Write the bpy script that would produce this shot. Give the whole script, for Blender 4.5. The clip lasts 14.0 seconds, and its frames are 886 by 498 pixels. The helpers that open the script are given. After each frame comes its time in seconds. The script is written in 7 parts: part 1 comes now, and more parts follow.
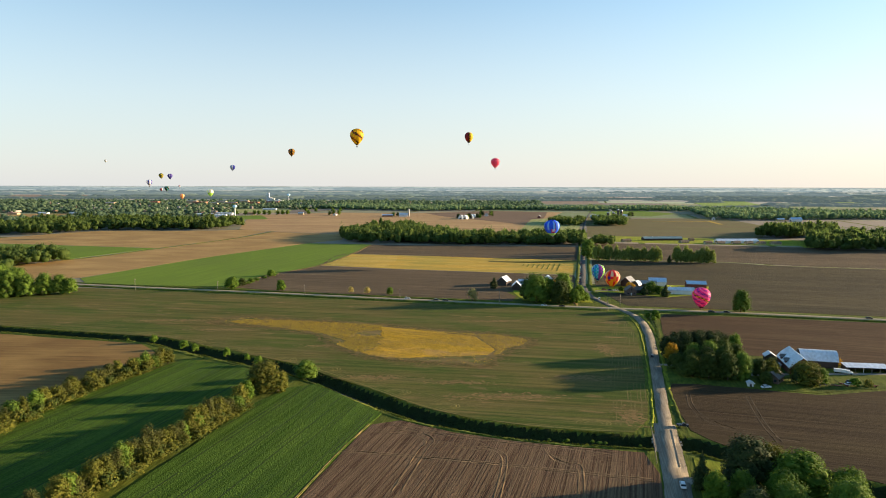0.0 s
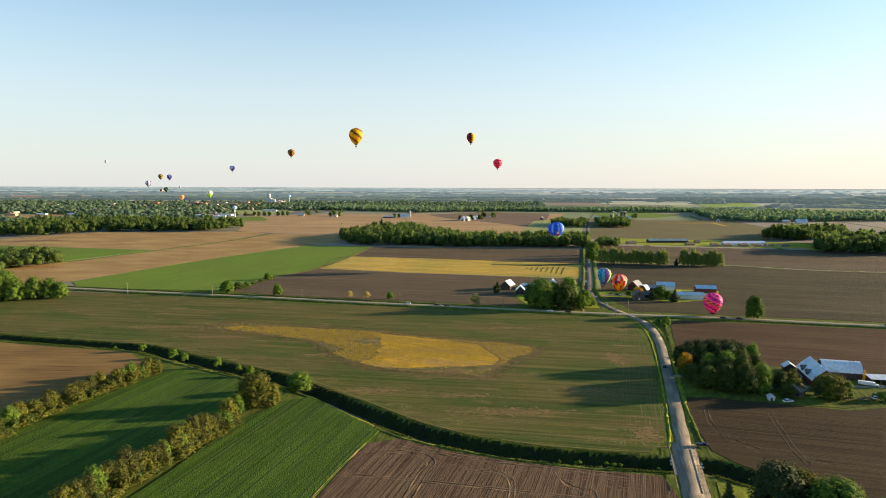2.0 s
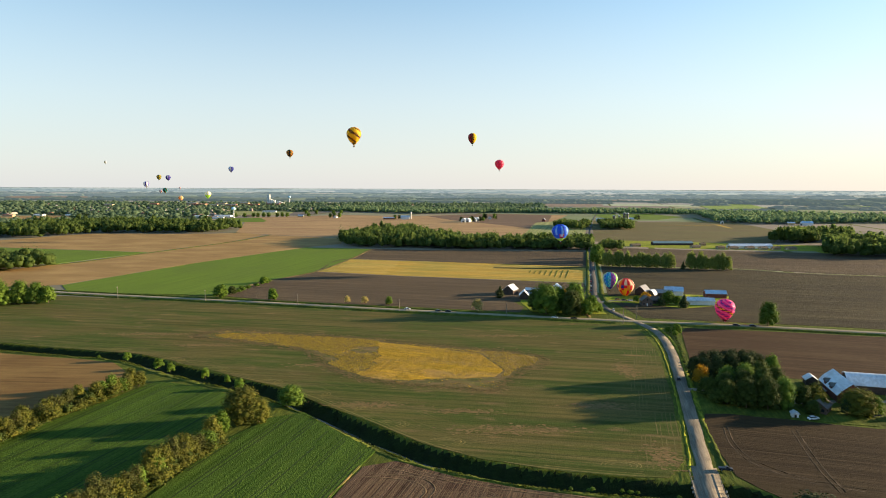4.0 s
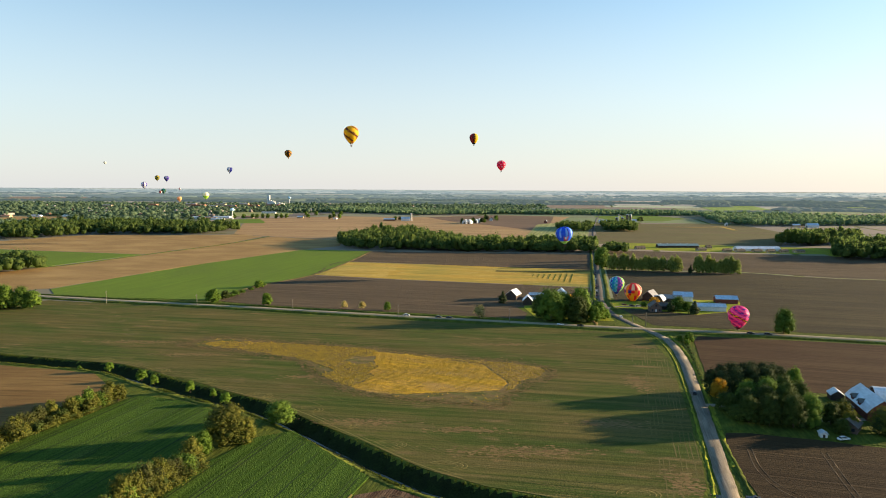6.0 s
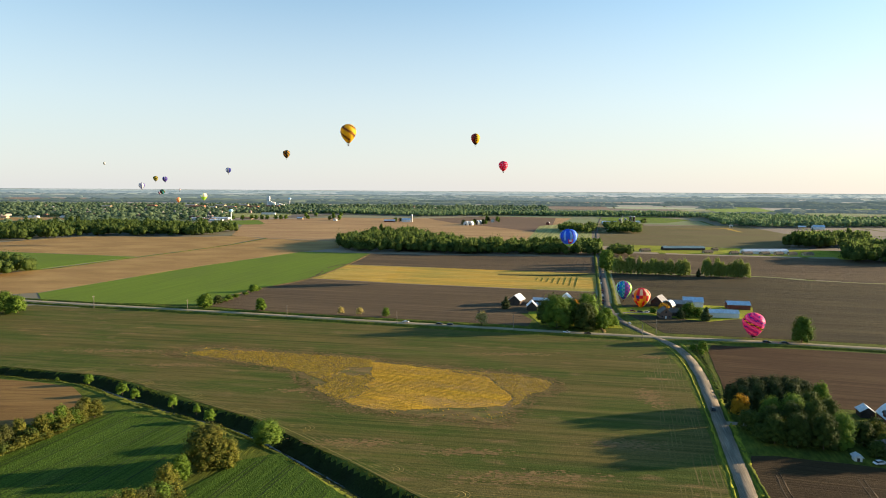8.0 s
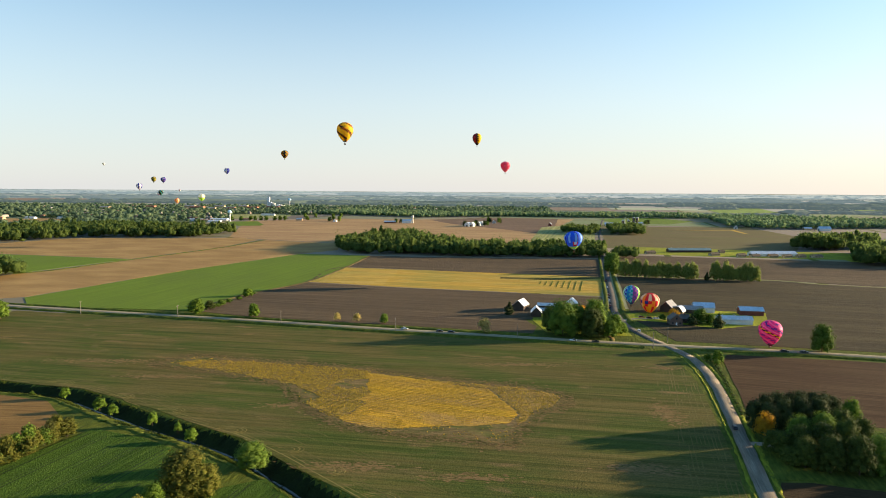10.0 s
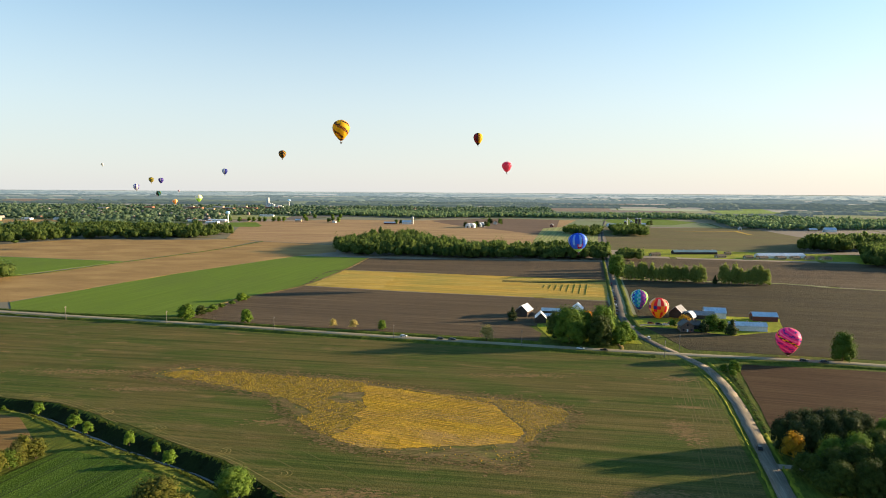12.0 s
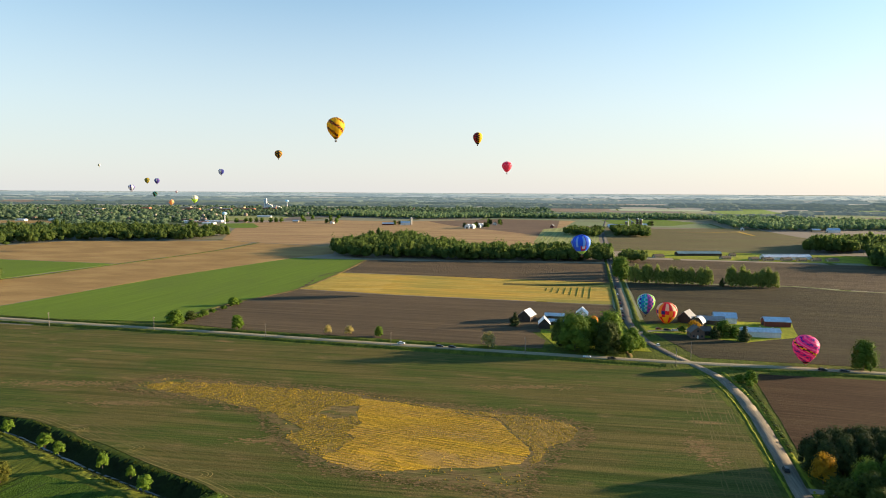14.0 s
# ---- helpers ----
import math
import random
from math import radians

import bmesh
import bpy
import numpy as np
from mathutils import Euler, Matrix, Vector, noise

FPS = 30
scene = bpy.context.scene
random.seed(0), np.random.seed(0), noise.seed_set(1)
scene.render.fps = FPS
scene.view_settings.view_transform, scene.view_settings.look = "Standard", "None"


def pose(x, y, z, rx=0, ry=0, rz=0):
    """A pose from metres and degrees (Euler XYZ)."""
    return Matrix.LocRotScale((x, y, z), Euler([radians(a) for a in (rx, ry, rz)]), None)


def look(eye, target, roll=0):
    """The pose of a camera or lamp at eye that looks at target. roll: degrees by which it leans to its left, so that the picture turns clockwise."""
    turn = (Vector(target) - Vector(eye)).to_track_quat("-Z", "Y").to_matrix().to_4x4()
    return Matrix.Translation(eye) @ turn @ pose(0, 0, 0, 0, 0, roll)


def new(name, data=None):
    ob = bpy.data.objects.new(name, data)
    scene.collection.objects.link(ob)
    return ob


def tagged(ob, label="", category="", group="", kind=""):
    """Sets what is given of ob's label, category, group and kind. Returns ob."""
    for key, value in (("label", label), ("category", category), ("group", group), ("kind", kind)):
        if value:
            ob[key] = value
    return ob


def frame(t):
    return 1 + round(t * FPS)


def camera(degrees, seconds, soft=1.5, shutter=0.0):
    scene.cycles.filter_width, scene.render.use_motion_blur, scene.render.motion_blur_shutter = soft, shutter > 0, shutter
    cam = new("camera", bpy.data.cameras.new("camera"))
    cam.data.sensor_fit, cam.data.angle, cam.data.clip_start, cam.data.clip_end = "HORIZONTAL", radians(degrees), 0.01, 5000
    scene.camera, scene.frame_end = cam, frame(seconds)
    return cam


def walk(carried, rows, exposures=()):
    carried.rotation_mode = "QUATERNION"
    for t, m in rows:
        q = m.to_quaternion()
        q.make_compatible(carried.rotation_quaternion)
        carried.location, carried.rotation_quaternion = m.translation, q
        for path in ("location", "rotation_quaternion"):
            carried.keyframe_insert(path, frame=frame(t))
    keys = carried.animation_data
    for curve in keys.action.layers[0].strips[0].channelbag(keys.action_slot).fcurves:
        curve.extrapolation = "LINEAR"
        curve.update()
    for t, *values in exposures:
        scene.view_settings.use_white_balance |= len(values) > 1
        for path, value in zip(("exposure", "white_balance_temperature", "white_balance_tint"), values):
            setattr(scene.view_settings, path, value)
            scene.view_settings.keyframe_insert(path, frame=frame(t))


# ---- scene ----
cam = camera(68.34, 14.0, soft=1.0)
walk(cam, [
    (0.0, look((0.36, 0.31, 100.32), (0.425, 99.801, 90.294), 0.14)),
    (1.0, look((0.19, 9.35, 100.37), (0.126, 108.854, 90.422), 0.15)),
    (2.0, look((0.08, 18.81, 100.41), (-0.073, 118.326, 90.548), 0.18)),
    (3.0, look((0.02, 28.64, 100.45), (-0.198, 128.158, 90.669), 0.21)),
    (4.0, look((0.01, 38.76, 100.48), (-0.274, 138.289, 90.787), 0.25)),
    (5.0, look((0.03, 49.12, 100.51), (-0.321, 148.660, 90.898), 0.29)),
    (6.0, look((0.06, 59.67, 100.54), (-0.358, 159.209, 91.004), 0.33)),
    (7.0, look((0.10, 70.33, 100.56), (-0.397, 169.878, 91.102), 0.36)),
    (8.0, look((0.13, 81.05, 100.58), (-0.450, 180.605, 91.193), 0.38)),
    (9.0, look((0.13, 91.77, 100.60), (-0.525, 191.331, 91.275), 0.40)),
    (10.0, look((0.10, 102.43, 100.61), (-0.625, 201.995, 91.347), 0.40)),
    (11.0, look((0.03, 112.97, 100.62), (-0.751, 212.538, 91.408), 0.40)),
    (12.0, look((-0.11, 123.32, 100.63), (-0.902, 222.899, 91.459), 0.39)),
    (13.0, look((-0.32, 133.44, 100.63), (-1.071, 233.018, 91.497), 0.37)),
    (14.0, look((-0.62, 143.25, 100.63), (-1.250, 242.836, 91.522), 0.34)),
], exposures=[(0.0, 1.66, 6350, 10), (14.0, 1.66, 6350, 10)])

# ---- sky and sun ----
SUN_UP, SUN_AZ = 9.5, 77.0          # elevation; azimuth clockwise from +y
world = bpy.data.worlds.new("sky")
scene.world = world
world.use_nodes = True
wn = world.node_tree
sky = wn.nodes.new("ShaderNodeTexSky")
sky.sky_type, sky.sun_disc = "NISHITA", False
sky.sun_elevation, sky.sun_rotation = radians(SUN_UP), radians(SUN_AZ)
sky.altitude, sky.air_density, sky.dust_density, sky.ozone_density = 250, 1.0, 0.35, 1.4
haze = wn.nodes.new("ShaderNodeHueSaturation")
haze.inputs["Saturation"].default_value = 1.24
tint = wn.nodes.new("ShaderNodeMix")
tint.data_type, tint.blend_type = "RGBA", "MULTIPLY"
tint.inputs[0].default_value, tint.inputs[7].default_value = 1.0, (1.07, 1.09, 1.08, 1.0)
wn.links.new(sky.outputs[0], tint.inputs[6])
wn.links.new(tint.outputs[2], haze.inputs["Color"])
# thin white haze that thickens evenly all round towards the horizon
way, split, low, veil = (wn.nodes.new(k) for k in ("ShaderNodeTexCoord", "ShaderNodeSeparateXYZ", "ShaderNodeMapRange", "ShaderNodeMix"))
veil.data_type = "RGBA"
glare, toward, bright = (wn.nodes.new(k) for k in ("ShaderNodeMix", "ShaderNodeVectorMath", "ShaderNodeMapRange"))
glare.data_type, toward.operation = "RGBA", "DOT_PRODUCT"
glare.inputs[6].default_value, glare.inputs[7].default_value = (2.56, 2.81, 3.10, 1.0), (3.26, 3.18, 3.16, 1.0)
toward.inputs[1].default_value = (math.sin(radians(SUN_AZ)), math.cos(radians(SUN_AZ)), 0.0)
bright.inputs[1].default_value = -1.0
wn.links.new(way.outputs["Generated"], toward.inputs[0])
wn.links.new(toward.outputs["Value"], bright.inputs[0])
wn.links.new(bright.outputs[0], glare.inputs[0])
wn.links.new(glare.outputs[2], veil.inputs[7])
for k, v in zip((1, 2, 3, 4), (-0.02, 0.42, 0.86, 0.0)):
    low.inputs[k].default_value = v
low.interpolation_type = "SMOOTHSTEP"
wn.links.new(way.outputs["Generated"], split.inputs[0])
wn.links.new(split.outputs["Z"], low.inputs[0])
wn.links.new(low.outputs[0], veil.inputs[0])
wn.links.new(haze.outputs[0], veil.inputs[6])
wn.links.new(veil.outputs[2], wn.nodes["Background"].inputs["Color"])
wn.nodes["Background"].inputs["Strength"].default_value = 0.083
sun = new("sun", bpy.data.lights.new("sun", "SUN"))
sun.data.energy, sun.data.angle, sun.data.color = 4.7, radians(0.6), (1.0, 0.76, 0.47)
_a, _e = radians(SUN_AZ), radians(SUN_UP)
sun.matrix_world = look((0, 0, 0), (-math.sin(_a) * math.cos(_e), -math.cos(_a) * math.cos(_e), -math.sin(_e)))

# ---- materials ----
def start_mat(name, rough=0.9):
    m = bpy.data.materials.new(name)
    m.use_nodes = True
    nt = m.node_tree
    bsdf = nt.nodes["Principled BSDF"]
    bsdf.inputs["Roughness"].default_value = rough
    bsdf.inputs["Specular IOR Level"].default_value = 0.18
    return m, nt, bsdf


def rgb(c):
    return (*c, 1.0)


def mixed(nt, fac, a, b, kind="MIX"):
    """A colour mix; each of fac, a, b may be a socket or a value."""
    n = nt.nodes.new("ShaderNodeMix")
    n.data_type, n.blend_type = "RGBA", kind
    for socket, value in ((n.inputs[0], fac), (n.inputs[6], a), (n.inputs[7], b)):
        if isinstance(value, bpy.types.NodeSocket):
            nt.links.new(value, socket)
        else:
            socket.default_value = rgb(value) if isinstance(value, tuple) else value
    return n.outputs[2]


def banded(nt, value, low, high, to_low=0.0, to_high=1.0):
    n = nt.nodes.new("ShaderNodeMapRange")
    nt.links.new(value, n.inputs[0])
    for k, v in zip((1, 2, 3, 4), (low, high, to_low, to_high)):
        n.inputs[k].default_value = v
    return n.outputs[0]


def noise_at(nt, across, along, turn=0.0, detail=3.0, shift=0.0):
    """Noise in world metres, stretched along the direction turn degrees clockwise from +y."""
    pos = nt.nodes.new("ShaderNodeNewGeometry")
    spun = nt.nodes.new("ShaderNodeMapping")
    spun.inputs["Rotation"].default_value = (0, 0, radians(turn))
    sized = nt.nodes.new("ShaderNodeMapping")
    sized.inputs["Location"].default_value = (shift, shift * 0.7, 0)
    sized.inputs["Scale"].default_value = (1 / across, 1 / along, 1 / across)
    tex = nt.nodes.new("ShaderNodeTexNoise")
    tex.inputs["Scale"].default_value, tex.inputs["Detail"].default_value = 1.0, detail
    nt.links.new(pos.outputs["Position"], spun.inputs[0])
    nt.links.new(spun.outputs[0], sized.inputs[0])
    nt.links.new(sized.outputs[0], tex.inputs["Vector"])
    return tex.outputs["Fac"]


def bumped(nt, bsdf, height, distance, strength=1.0):
    n = nt.nodes.new("ShaderNodeBump")
    n.inputs["Strength"].default_value, n.inputs["Distance"].default_value = strength, distance
    nt.links.new(height, n.inputs["Height"])
    nt.links.new(n.outputs[0], bsdf.inputs["Normal"])


def field_mat(name, base, streak, blotch, turn, across=3.0, along=120.0, amount=0.7, blot=45.0, blot_amt=0.6, bump=0.25, shift=0.0, clods=0.35, drawn=1.8, grain=0.55):
    """Tilled or sown land: drill streaks along turn, blotches of other soil, fine clods."""
    m, nt, bsdf = start_mat(name, 1.0)
    bsdf.inputs["Specular IOR Level"].default_value = 0.06
    wide = banded(nt, noise_at(nt, across, along, turn, 2, shift), 0.40, 0.62, 0, amount)
    fine = noise_at(nt, across * 0.3, along * 0.6, turn, 3, shift + 5)
    big = banded(nt, noise_at(nt, blot, blot * drawn, turn, 4, shift + 11), 0.42, 0.66, 0, blot_amt)
    clod = noise_at(nt, 0.34, 0.45, turn, 2, shift)
    c = mixed(nt, wide, base, streak)
    c = mixed(nt, big, c, blotch)
    c = mixed(nt, grain, c, mixed(nt, banded(nt, fine, 0.3, 0.7), (0.45, 0.45, 0.45), (1.5, 1.5, 1.5)), "MULTIPLY")
    c = mixed(nt, 0.35, c, mixed(nt, banded(nt, clod, 0.3, 0.7), (0.5, 0.5, 0.5), (1.45, 1.45, 1.45)), "MULTIPLY")
    nt.links.new(c, bsdf.inputs["Base Color"])
    add = nt.nodes.new("ShaderNodeMath")
    add.operation = "MULTIPLY_ADD"
    nt.links.new(clod, add.inputs[0]), nt.links.new(fine, add.inputs[2])
    add.inputs[1].default_value = clods
    bumped(nt, bsdf, add.outputs[0], bump)
    return m


def island_mat(name, stops, rough=0.85, through_light=0.0, jitter=0.25):
    """Colour picked piece by piece from stops, with a shift from object to object."""
    m, nt, bsdf = start_mat(name, rough)
    geo, info = nt.nodes.new("ShaderNodeNewGeometry"), nt.nodes.new("ShaderNodeObjectInfo")
    ramp = nt.nodes.new("ShaderNodeValToRGB")
    while len(ramp.color_ramp.elements) < len(stops):
        ramp.color_ramp.elements.new(0.5)
    for k, c in enumerate(stops):
        ramp.color_ramp.elements[k].position = k / max(1, len(stops) - 1)
        ramp.color_ramp.elements[k].color = rgb(c)
    nt.links.new(geo.outputs["Random Per Island"], ramp.inputs[0])
    c = mixed(nt, jitter, ramp.outputs[0], mixed(nt, info.outputs["Random"], (0.4, 0.45, 0.4), (1.6, 1.5, 1.3)), "MULTIPLY")
    nt.links.new(c, bsdf.inputs["Base Color"])
    if through_light:
        leaf, both = nt.nodes.new("ShaderNodeBsdfTranslucent"), nt.nodes.new("ShaderNodeMixShader")
        both.inputs[0].default_value = through_light
        nt.links.new(c, leaf.inputs[0])
        nt.links.new(bsdf.outputs[0], both.inputs[1]), nt.links.new(leaf.outputs[0], both.inputs[2])
        nt.links.new(both.outputs[0], nt.nodes["Material Output"].inputs[0])
    return m


def worn_mat(name, colour, rough=0.6, metal=0.0, grain=0.5, spread=0.35, ribs=0.0, turn=0.0):
    """Paint, metal, brick or wood with stains, at two scales."""
    m, nt, bsdf = start_mat(name, rough)
    bsdf.inputs["Metallic"].default_value = metal
    a, b = noise_at(nt, grain, grain * 3, turn, 4), noise_at(nt, grain * 7, grain * 9, turn, 3, 3)
    c = mixed(nt, spread, colour, mixed(nt, banded(nt, a, 0.3, 0.7), (0.55, 0.53, 0.5), (1.25, 1.25, 1.25)), "MULTIPLY")
    c = mixed(nt, spread, c, mixed(nt, banded(nt, b, 0.35, 0.65), (0.7, 0.68, 0.65), (1.15, 1.15, 1.15)), "MULTIPLY")
    nt.links.new(c, bsdf.inputs["Base Color"])
    bumped(nt, bsdf, a, 0.02)
    return m


V_TURN = 13.0       # the section grid is turned this far clockwise
E_TURN = V_TURN + 90
M = {}
M["verge"] = field_mat("verge_grass", (0.0819, 0.1028, 0.0148), (0.1309, 0.1440, 0.0197), (0.0545, 0.0669, 0.0148), V_TURN, 4, 9, 0.7, 18, 0.6, 0.35)
# dark tone stands for the shade inside the ditch
M["ditch"] = field_mat("ditch_shade_dark", (0.020, 0.028, 0.007), (0.032, 0.042, 0.010), (0.016, 0.018, 0.008), V_TURN, 0.6, 1.2, 0.7, 5, 0.6, 0.3)
M["lawn"] = field_mat("lawn_grass", (0.1729, 0.1962, 0.0179), (0.2421, 0.2493, 0.0229), (0.1326, 0.1326, 0.0213), V_TURN, 3, 12, 0.6, 20, 0.6, 0.12)
M["hay_lawn"] = field_mat("mown_bright_grass", (0.2402, 0.2652, 0.0211), (0.3363, 0.3369, 0.0269), (0.1842, 0.1792, 0.0250), V_TURN, 3, 12, 0.6, 20, 0.6, 0.12)
def crop_mat(name, base, thick, dry, bare, turn, lines=(1.7, 1.4, 1.35), speckle=0.4, relief=0.16, thin=0.85):
    """A growing crop: drill lines, denser and drier stretches, a few bare spots, single plants."""
    m, nt, bsdf = start_mat(name, 1.0)
    bsdf.inputs["Specular IOR Level"].default_value = 0.05
    c = mixed(nt, banded(nt, noise_at(nt, 30, 75, turn, 4, 2), 0.42, 0.60), base, thick)
    c = mixed(nt, banded(nt, noise_at(nt, 7, 60, turn, 5, 17), 0.48, 0.70, 0, 0.7), c, dry)
    c = mixed(nt, banded(nt, noise_at(nt, 10, 26, turn, 6, 41), 0.61, 0.74, 0, thin), c, bare)
    c = mixed(nt, banded(nt, noise_at(nt, 0.95, 90, turn, 2, 5), 0.44, 0.56, 0, 0.6), c, mixed(nt, 1.0, c, lines, "MULTIPLY"))
    c = mixed(nt, banded(nt, noise_at(nt, 2.6, 150, turn, 2, 9), 0.50, 0.62, 0, 0.55), c, mixed(nt, 1.0, c, (0.52, 0.6, 0.52), "MULTIPLY"))
    speck = noise_at(nt, 0.45, 0.7, turn, 3, 3)
    c = mixed(nt, speckle, c, mixed(nt, banded(nt, speck, 0.3, 0.7), (0.4, 0.45, 0.4), (1.6, 1.55, 1.6)), "MULTIPLY")
    nt.links.new(c, bsdf.inputs["Base Color"])
    bumped(nt, bsdf, speck, relief)
    return m


M["main"] = crop_mat("sparse_green_crop", (0.0945, 0.0875, 0.0255), (0.0600, 0.0820, 0.0170), (0.1330, 0.1060, 0.0380), (0.1892, 0.1275, 0.0564), E_TURN - 4)
M["canola"] = field_mat("yellow_swaths", (0.42, 0.245, 0.034), (0.60, 0.345, 0.025), (0.30, 0.19, 0.07), 112.0, 1.3, 40, 0.9, 13, 0.8, 0.35, drawn=3.5)
M["green_near"] = crop_mat("young_wheat", (0.050, 0.088, 0.012), (0.039, 0.074, 0.010), (0.064, 0.104, 0.015), (0.07, 0.094, 0.02), V_TURN + 1.5, (1.45, 1.4, 1.3), 0.75, 0.4, 0.5)
M["green_far"] = field_mat("green_crop", (0.1261, 0.1888, 0.0220), (0.1558, 0.2139, 0.0276), (0.1113, 0.1535, 0.0276), V_TURN, 3, 160, 0.35, 60, 0.5, 0.12, 7, grain=0.3)
M["brown_near"] = field_mat("harrowed_soil", (0.0779, 0.0459, 0.0265), (0.1588, 0.1021, 0.0592), (0.0615, 0.0365, 0.0227), V_TURN + 4, 1.5, 70, 0.9, 40, 0.5, 0.3, clods=0.7)
M["brown_dark"] = field_mat("dark_ploughed_soil", (0.1018, 0.0744, 0.0448), (0.1377, 0.1006, 0.0593), (0.0826, 0.0614, 0.0395), E_TURN, 7, 220, 0.6, 50, 0.7, 0.4, 3, clods=1.0, drawn=5.0)
M["brown_east"] = field_mat("olive_brown_soil", (0.0635, 0.0516, 0.0280), (0.0847, 0.0683, 0.0365), (0.0497, 0.0423, 0.0258), E_TURN + 2, 5, 200, 0.7, 42, 0.7, 0.4, 31, clods=1.0, drawn=5.0)
M["brown_mid"] = field_mat("warm_brown_soil", (0.0601, 0.0343, 0.0179), (0.0772, 0.0450, 0.0223), (0.0916, 0.0567, 0.0268), E_TURN + 3, 2.5, 90, 0.7, 24, 0.65, 0.2, 12, clods=0.6, drawn=4.0)
M["brown_right"] = field_mat("brown_ploughed_soil", (0.0408, 0.0269, 0.0142), (0.0562, 0.0372, 0.0189), (0.0670, 0.0466, 0.0211), E_TURN + 3, 3, 160, 0.7, 26, 0.65, 0.2, 9, clods=0.6, drawn=5.0)
M["olive_soil"] = field_mat("thinly_greened_soil", (0.1323, 0.1048, 0.0481), (0.1725, 0.1368, 0.0600), (0.1380, 0.1368, 0.0459), E_TURN, 6, 260, 0.7, 60, 0.6, 0.15, 14, drawn=4.0)
M["tan"] = field_mat("dry_tan_soil", (0.290, 0.178, 0.068), (0.315, 0.195, 0.075), (0.450, 0.290, 0.110), E_TURN, 14, 60, 0.4, 38, 0.6, 0.1, 4, drawn=1.8, grain=0.14)
M["brown_far"] = field_mat("brown_tilled_soil", (0.175, 0.115, 0.075), (0.20, 0.135, 0.085), (0.145, 0.10, 0.068), E_TURN, 14, 300, 0.6, 60, 0.7, 0.1, 18, drawn=4.0)
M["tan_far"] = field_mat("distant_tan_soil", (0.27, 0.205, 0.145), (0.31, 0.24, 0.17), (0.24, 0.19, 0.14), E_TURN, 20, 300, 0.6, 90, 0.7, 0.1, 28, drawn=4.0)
M["tan_pink"] = field_mat("pinkish_tan_soil", (0.3268, 0.2026, 0.0996), (0.3752, 0.2343, 0.1118), (0.4358, 0.2847, 0.1284), E_TURN, 14, 300, 0.6, 60, 0.8, 0.1, 8, drawn=4.0)
M["tan_left"] = field_mat("sandy_tilled_soil", (0.1563, 0.0887, 0.0312), (0.1932, 0.1152, 0.0408), (0.3127, 0.1935, 0.0660), E_TURN - 10, 3, 90, 0.7, 45, 0.7, 0.15, 6)
M["gold"] = field_mat("golden_stubble", (0.4266, 0.2646, 0.0497), (0.5616, 0.3510, 0.0540), (0.2322, 0.2214, 0.0497), E_TURN, 4.0, 170, 0.9, 26, 0.8, 0.2, drawn=4.0)
M["gold_pale"] = worn_mat("pale_cut_swath", (0.56, 0.385, 0.085), 0.95, 0, 1.2, 0.4)
M["pale_strip"] = field_mat("pale_hay_field", (0.2928, 0.2976, 0.1050), (0.2074, 0.2356, 0.0900), (0.3416, 0.3100, 0.1350), V_TURN, 14, 300, 0.8, 60, 0.5, 0.1)
M["asphalt"] = field_mat("old_asphalt", (0.2211, 0.1864, 0.1407), (0.2673, 0.2245, 0.1656), (0.1594, 0.1338, 0.0994), V_TURN, 0.8, 25, 0.7, 3, 0.7, 0.03, 21, 0.1, 4.0)
M["asphalt_dark"] = field_mat("dark_asphalt", (0.115, 0.105, 0.092), (0.14, 0.128, 0.112), (0.088, 0.082, 0.074), V_TURN, 0.8, 25, 0.7, 3, 0.7, 0.03, 25, 0.1, 4.0)
M["asphalt_pale"] = field_mat("pale_chip_seal", (0.3168, 0.2625, 0.1726), (0.3675, 0.3017, 0.1947), (0.2661, 0.2234, 0.1328), E_TURN, 1.2, 60, 0.6, 8, 0.5, 0.03, 22, 0.1, 5.0)
M["gravel"] = worn_mat("pale_gravel", (0.2880, 0.2480, 0.1920), 0.95, 0, 0.5, 0.5)
M["concrete"] = worn_mat("weathered_concrete", (0.42, 0.40, 0.36), 0.85, 0, 0.4, 0.5)
M["galvanised"] = worn_mat("galvanised_steel", (0.55, 0.56, 0.57), 0.45, 0.7, 0.4, 0.4)
M["roof_steel"] = worn_mat("pale_painted_steel_roof", (0.66, 0.70, 0.74), 0.42, 0.15, 1.2, 0.4, turn=V_TURN)
M["roof_blue"] = worn_mat("light_blue_steel_roof", (0.50, 0.62, 0.74), 0.4, 0.15, 1.2, 0.4, turn=V_TURN)
M["roof_teal"] = worn_mat("grey_green_steel_roof", (0.24, 0.33, 0.33), 0.5, 0.1, 1.2, 0.4, turn=V_TURN)
M["roof_tan"] = worn_mat("brown_tile_roof", (0.19, 0.14, 0.095), 0.9, 0, 0.5, 0.4)
M["roof_grey"] = worn_mat("weathered_grey_roof", (0.30, 0.30, 0.31), 0.7, 0.1, 0.8, 0.5)
M["roof_rust"] = worn_mat("red_brown_flat_roof", (0.30, 0.13, 0.08), 0.8, 0, 2, 0.4)
M["roof_dark"] = worn_mat("grey_asphalt_shingles", (0.16, 0.145, 0.13), 0.9, 0, 0.5, 0.5)
M["white_wall"] = worn_mat("white_siding", (0.72, 0.71, 0.68), 0.6, 0, 0.6, 0.35)
M["red_wall"] = worn_mat("barn_red_boards", (0.17, 0.055, 0.04), 0.8, 0, 0.5, 0.5)
M["dark_wall"] = worn_mat("dark_weathered_boards", (0.075, 0.055, 0.045), 0.85, 0, 0.4, 0.6)
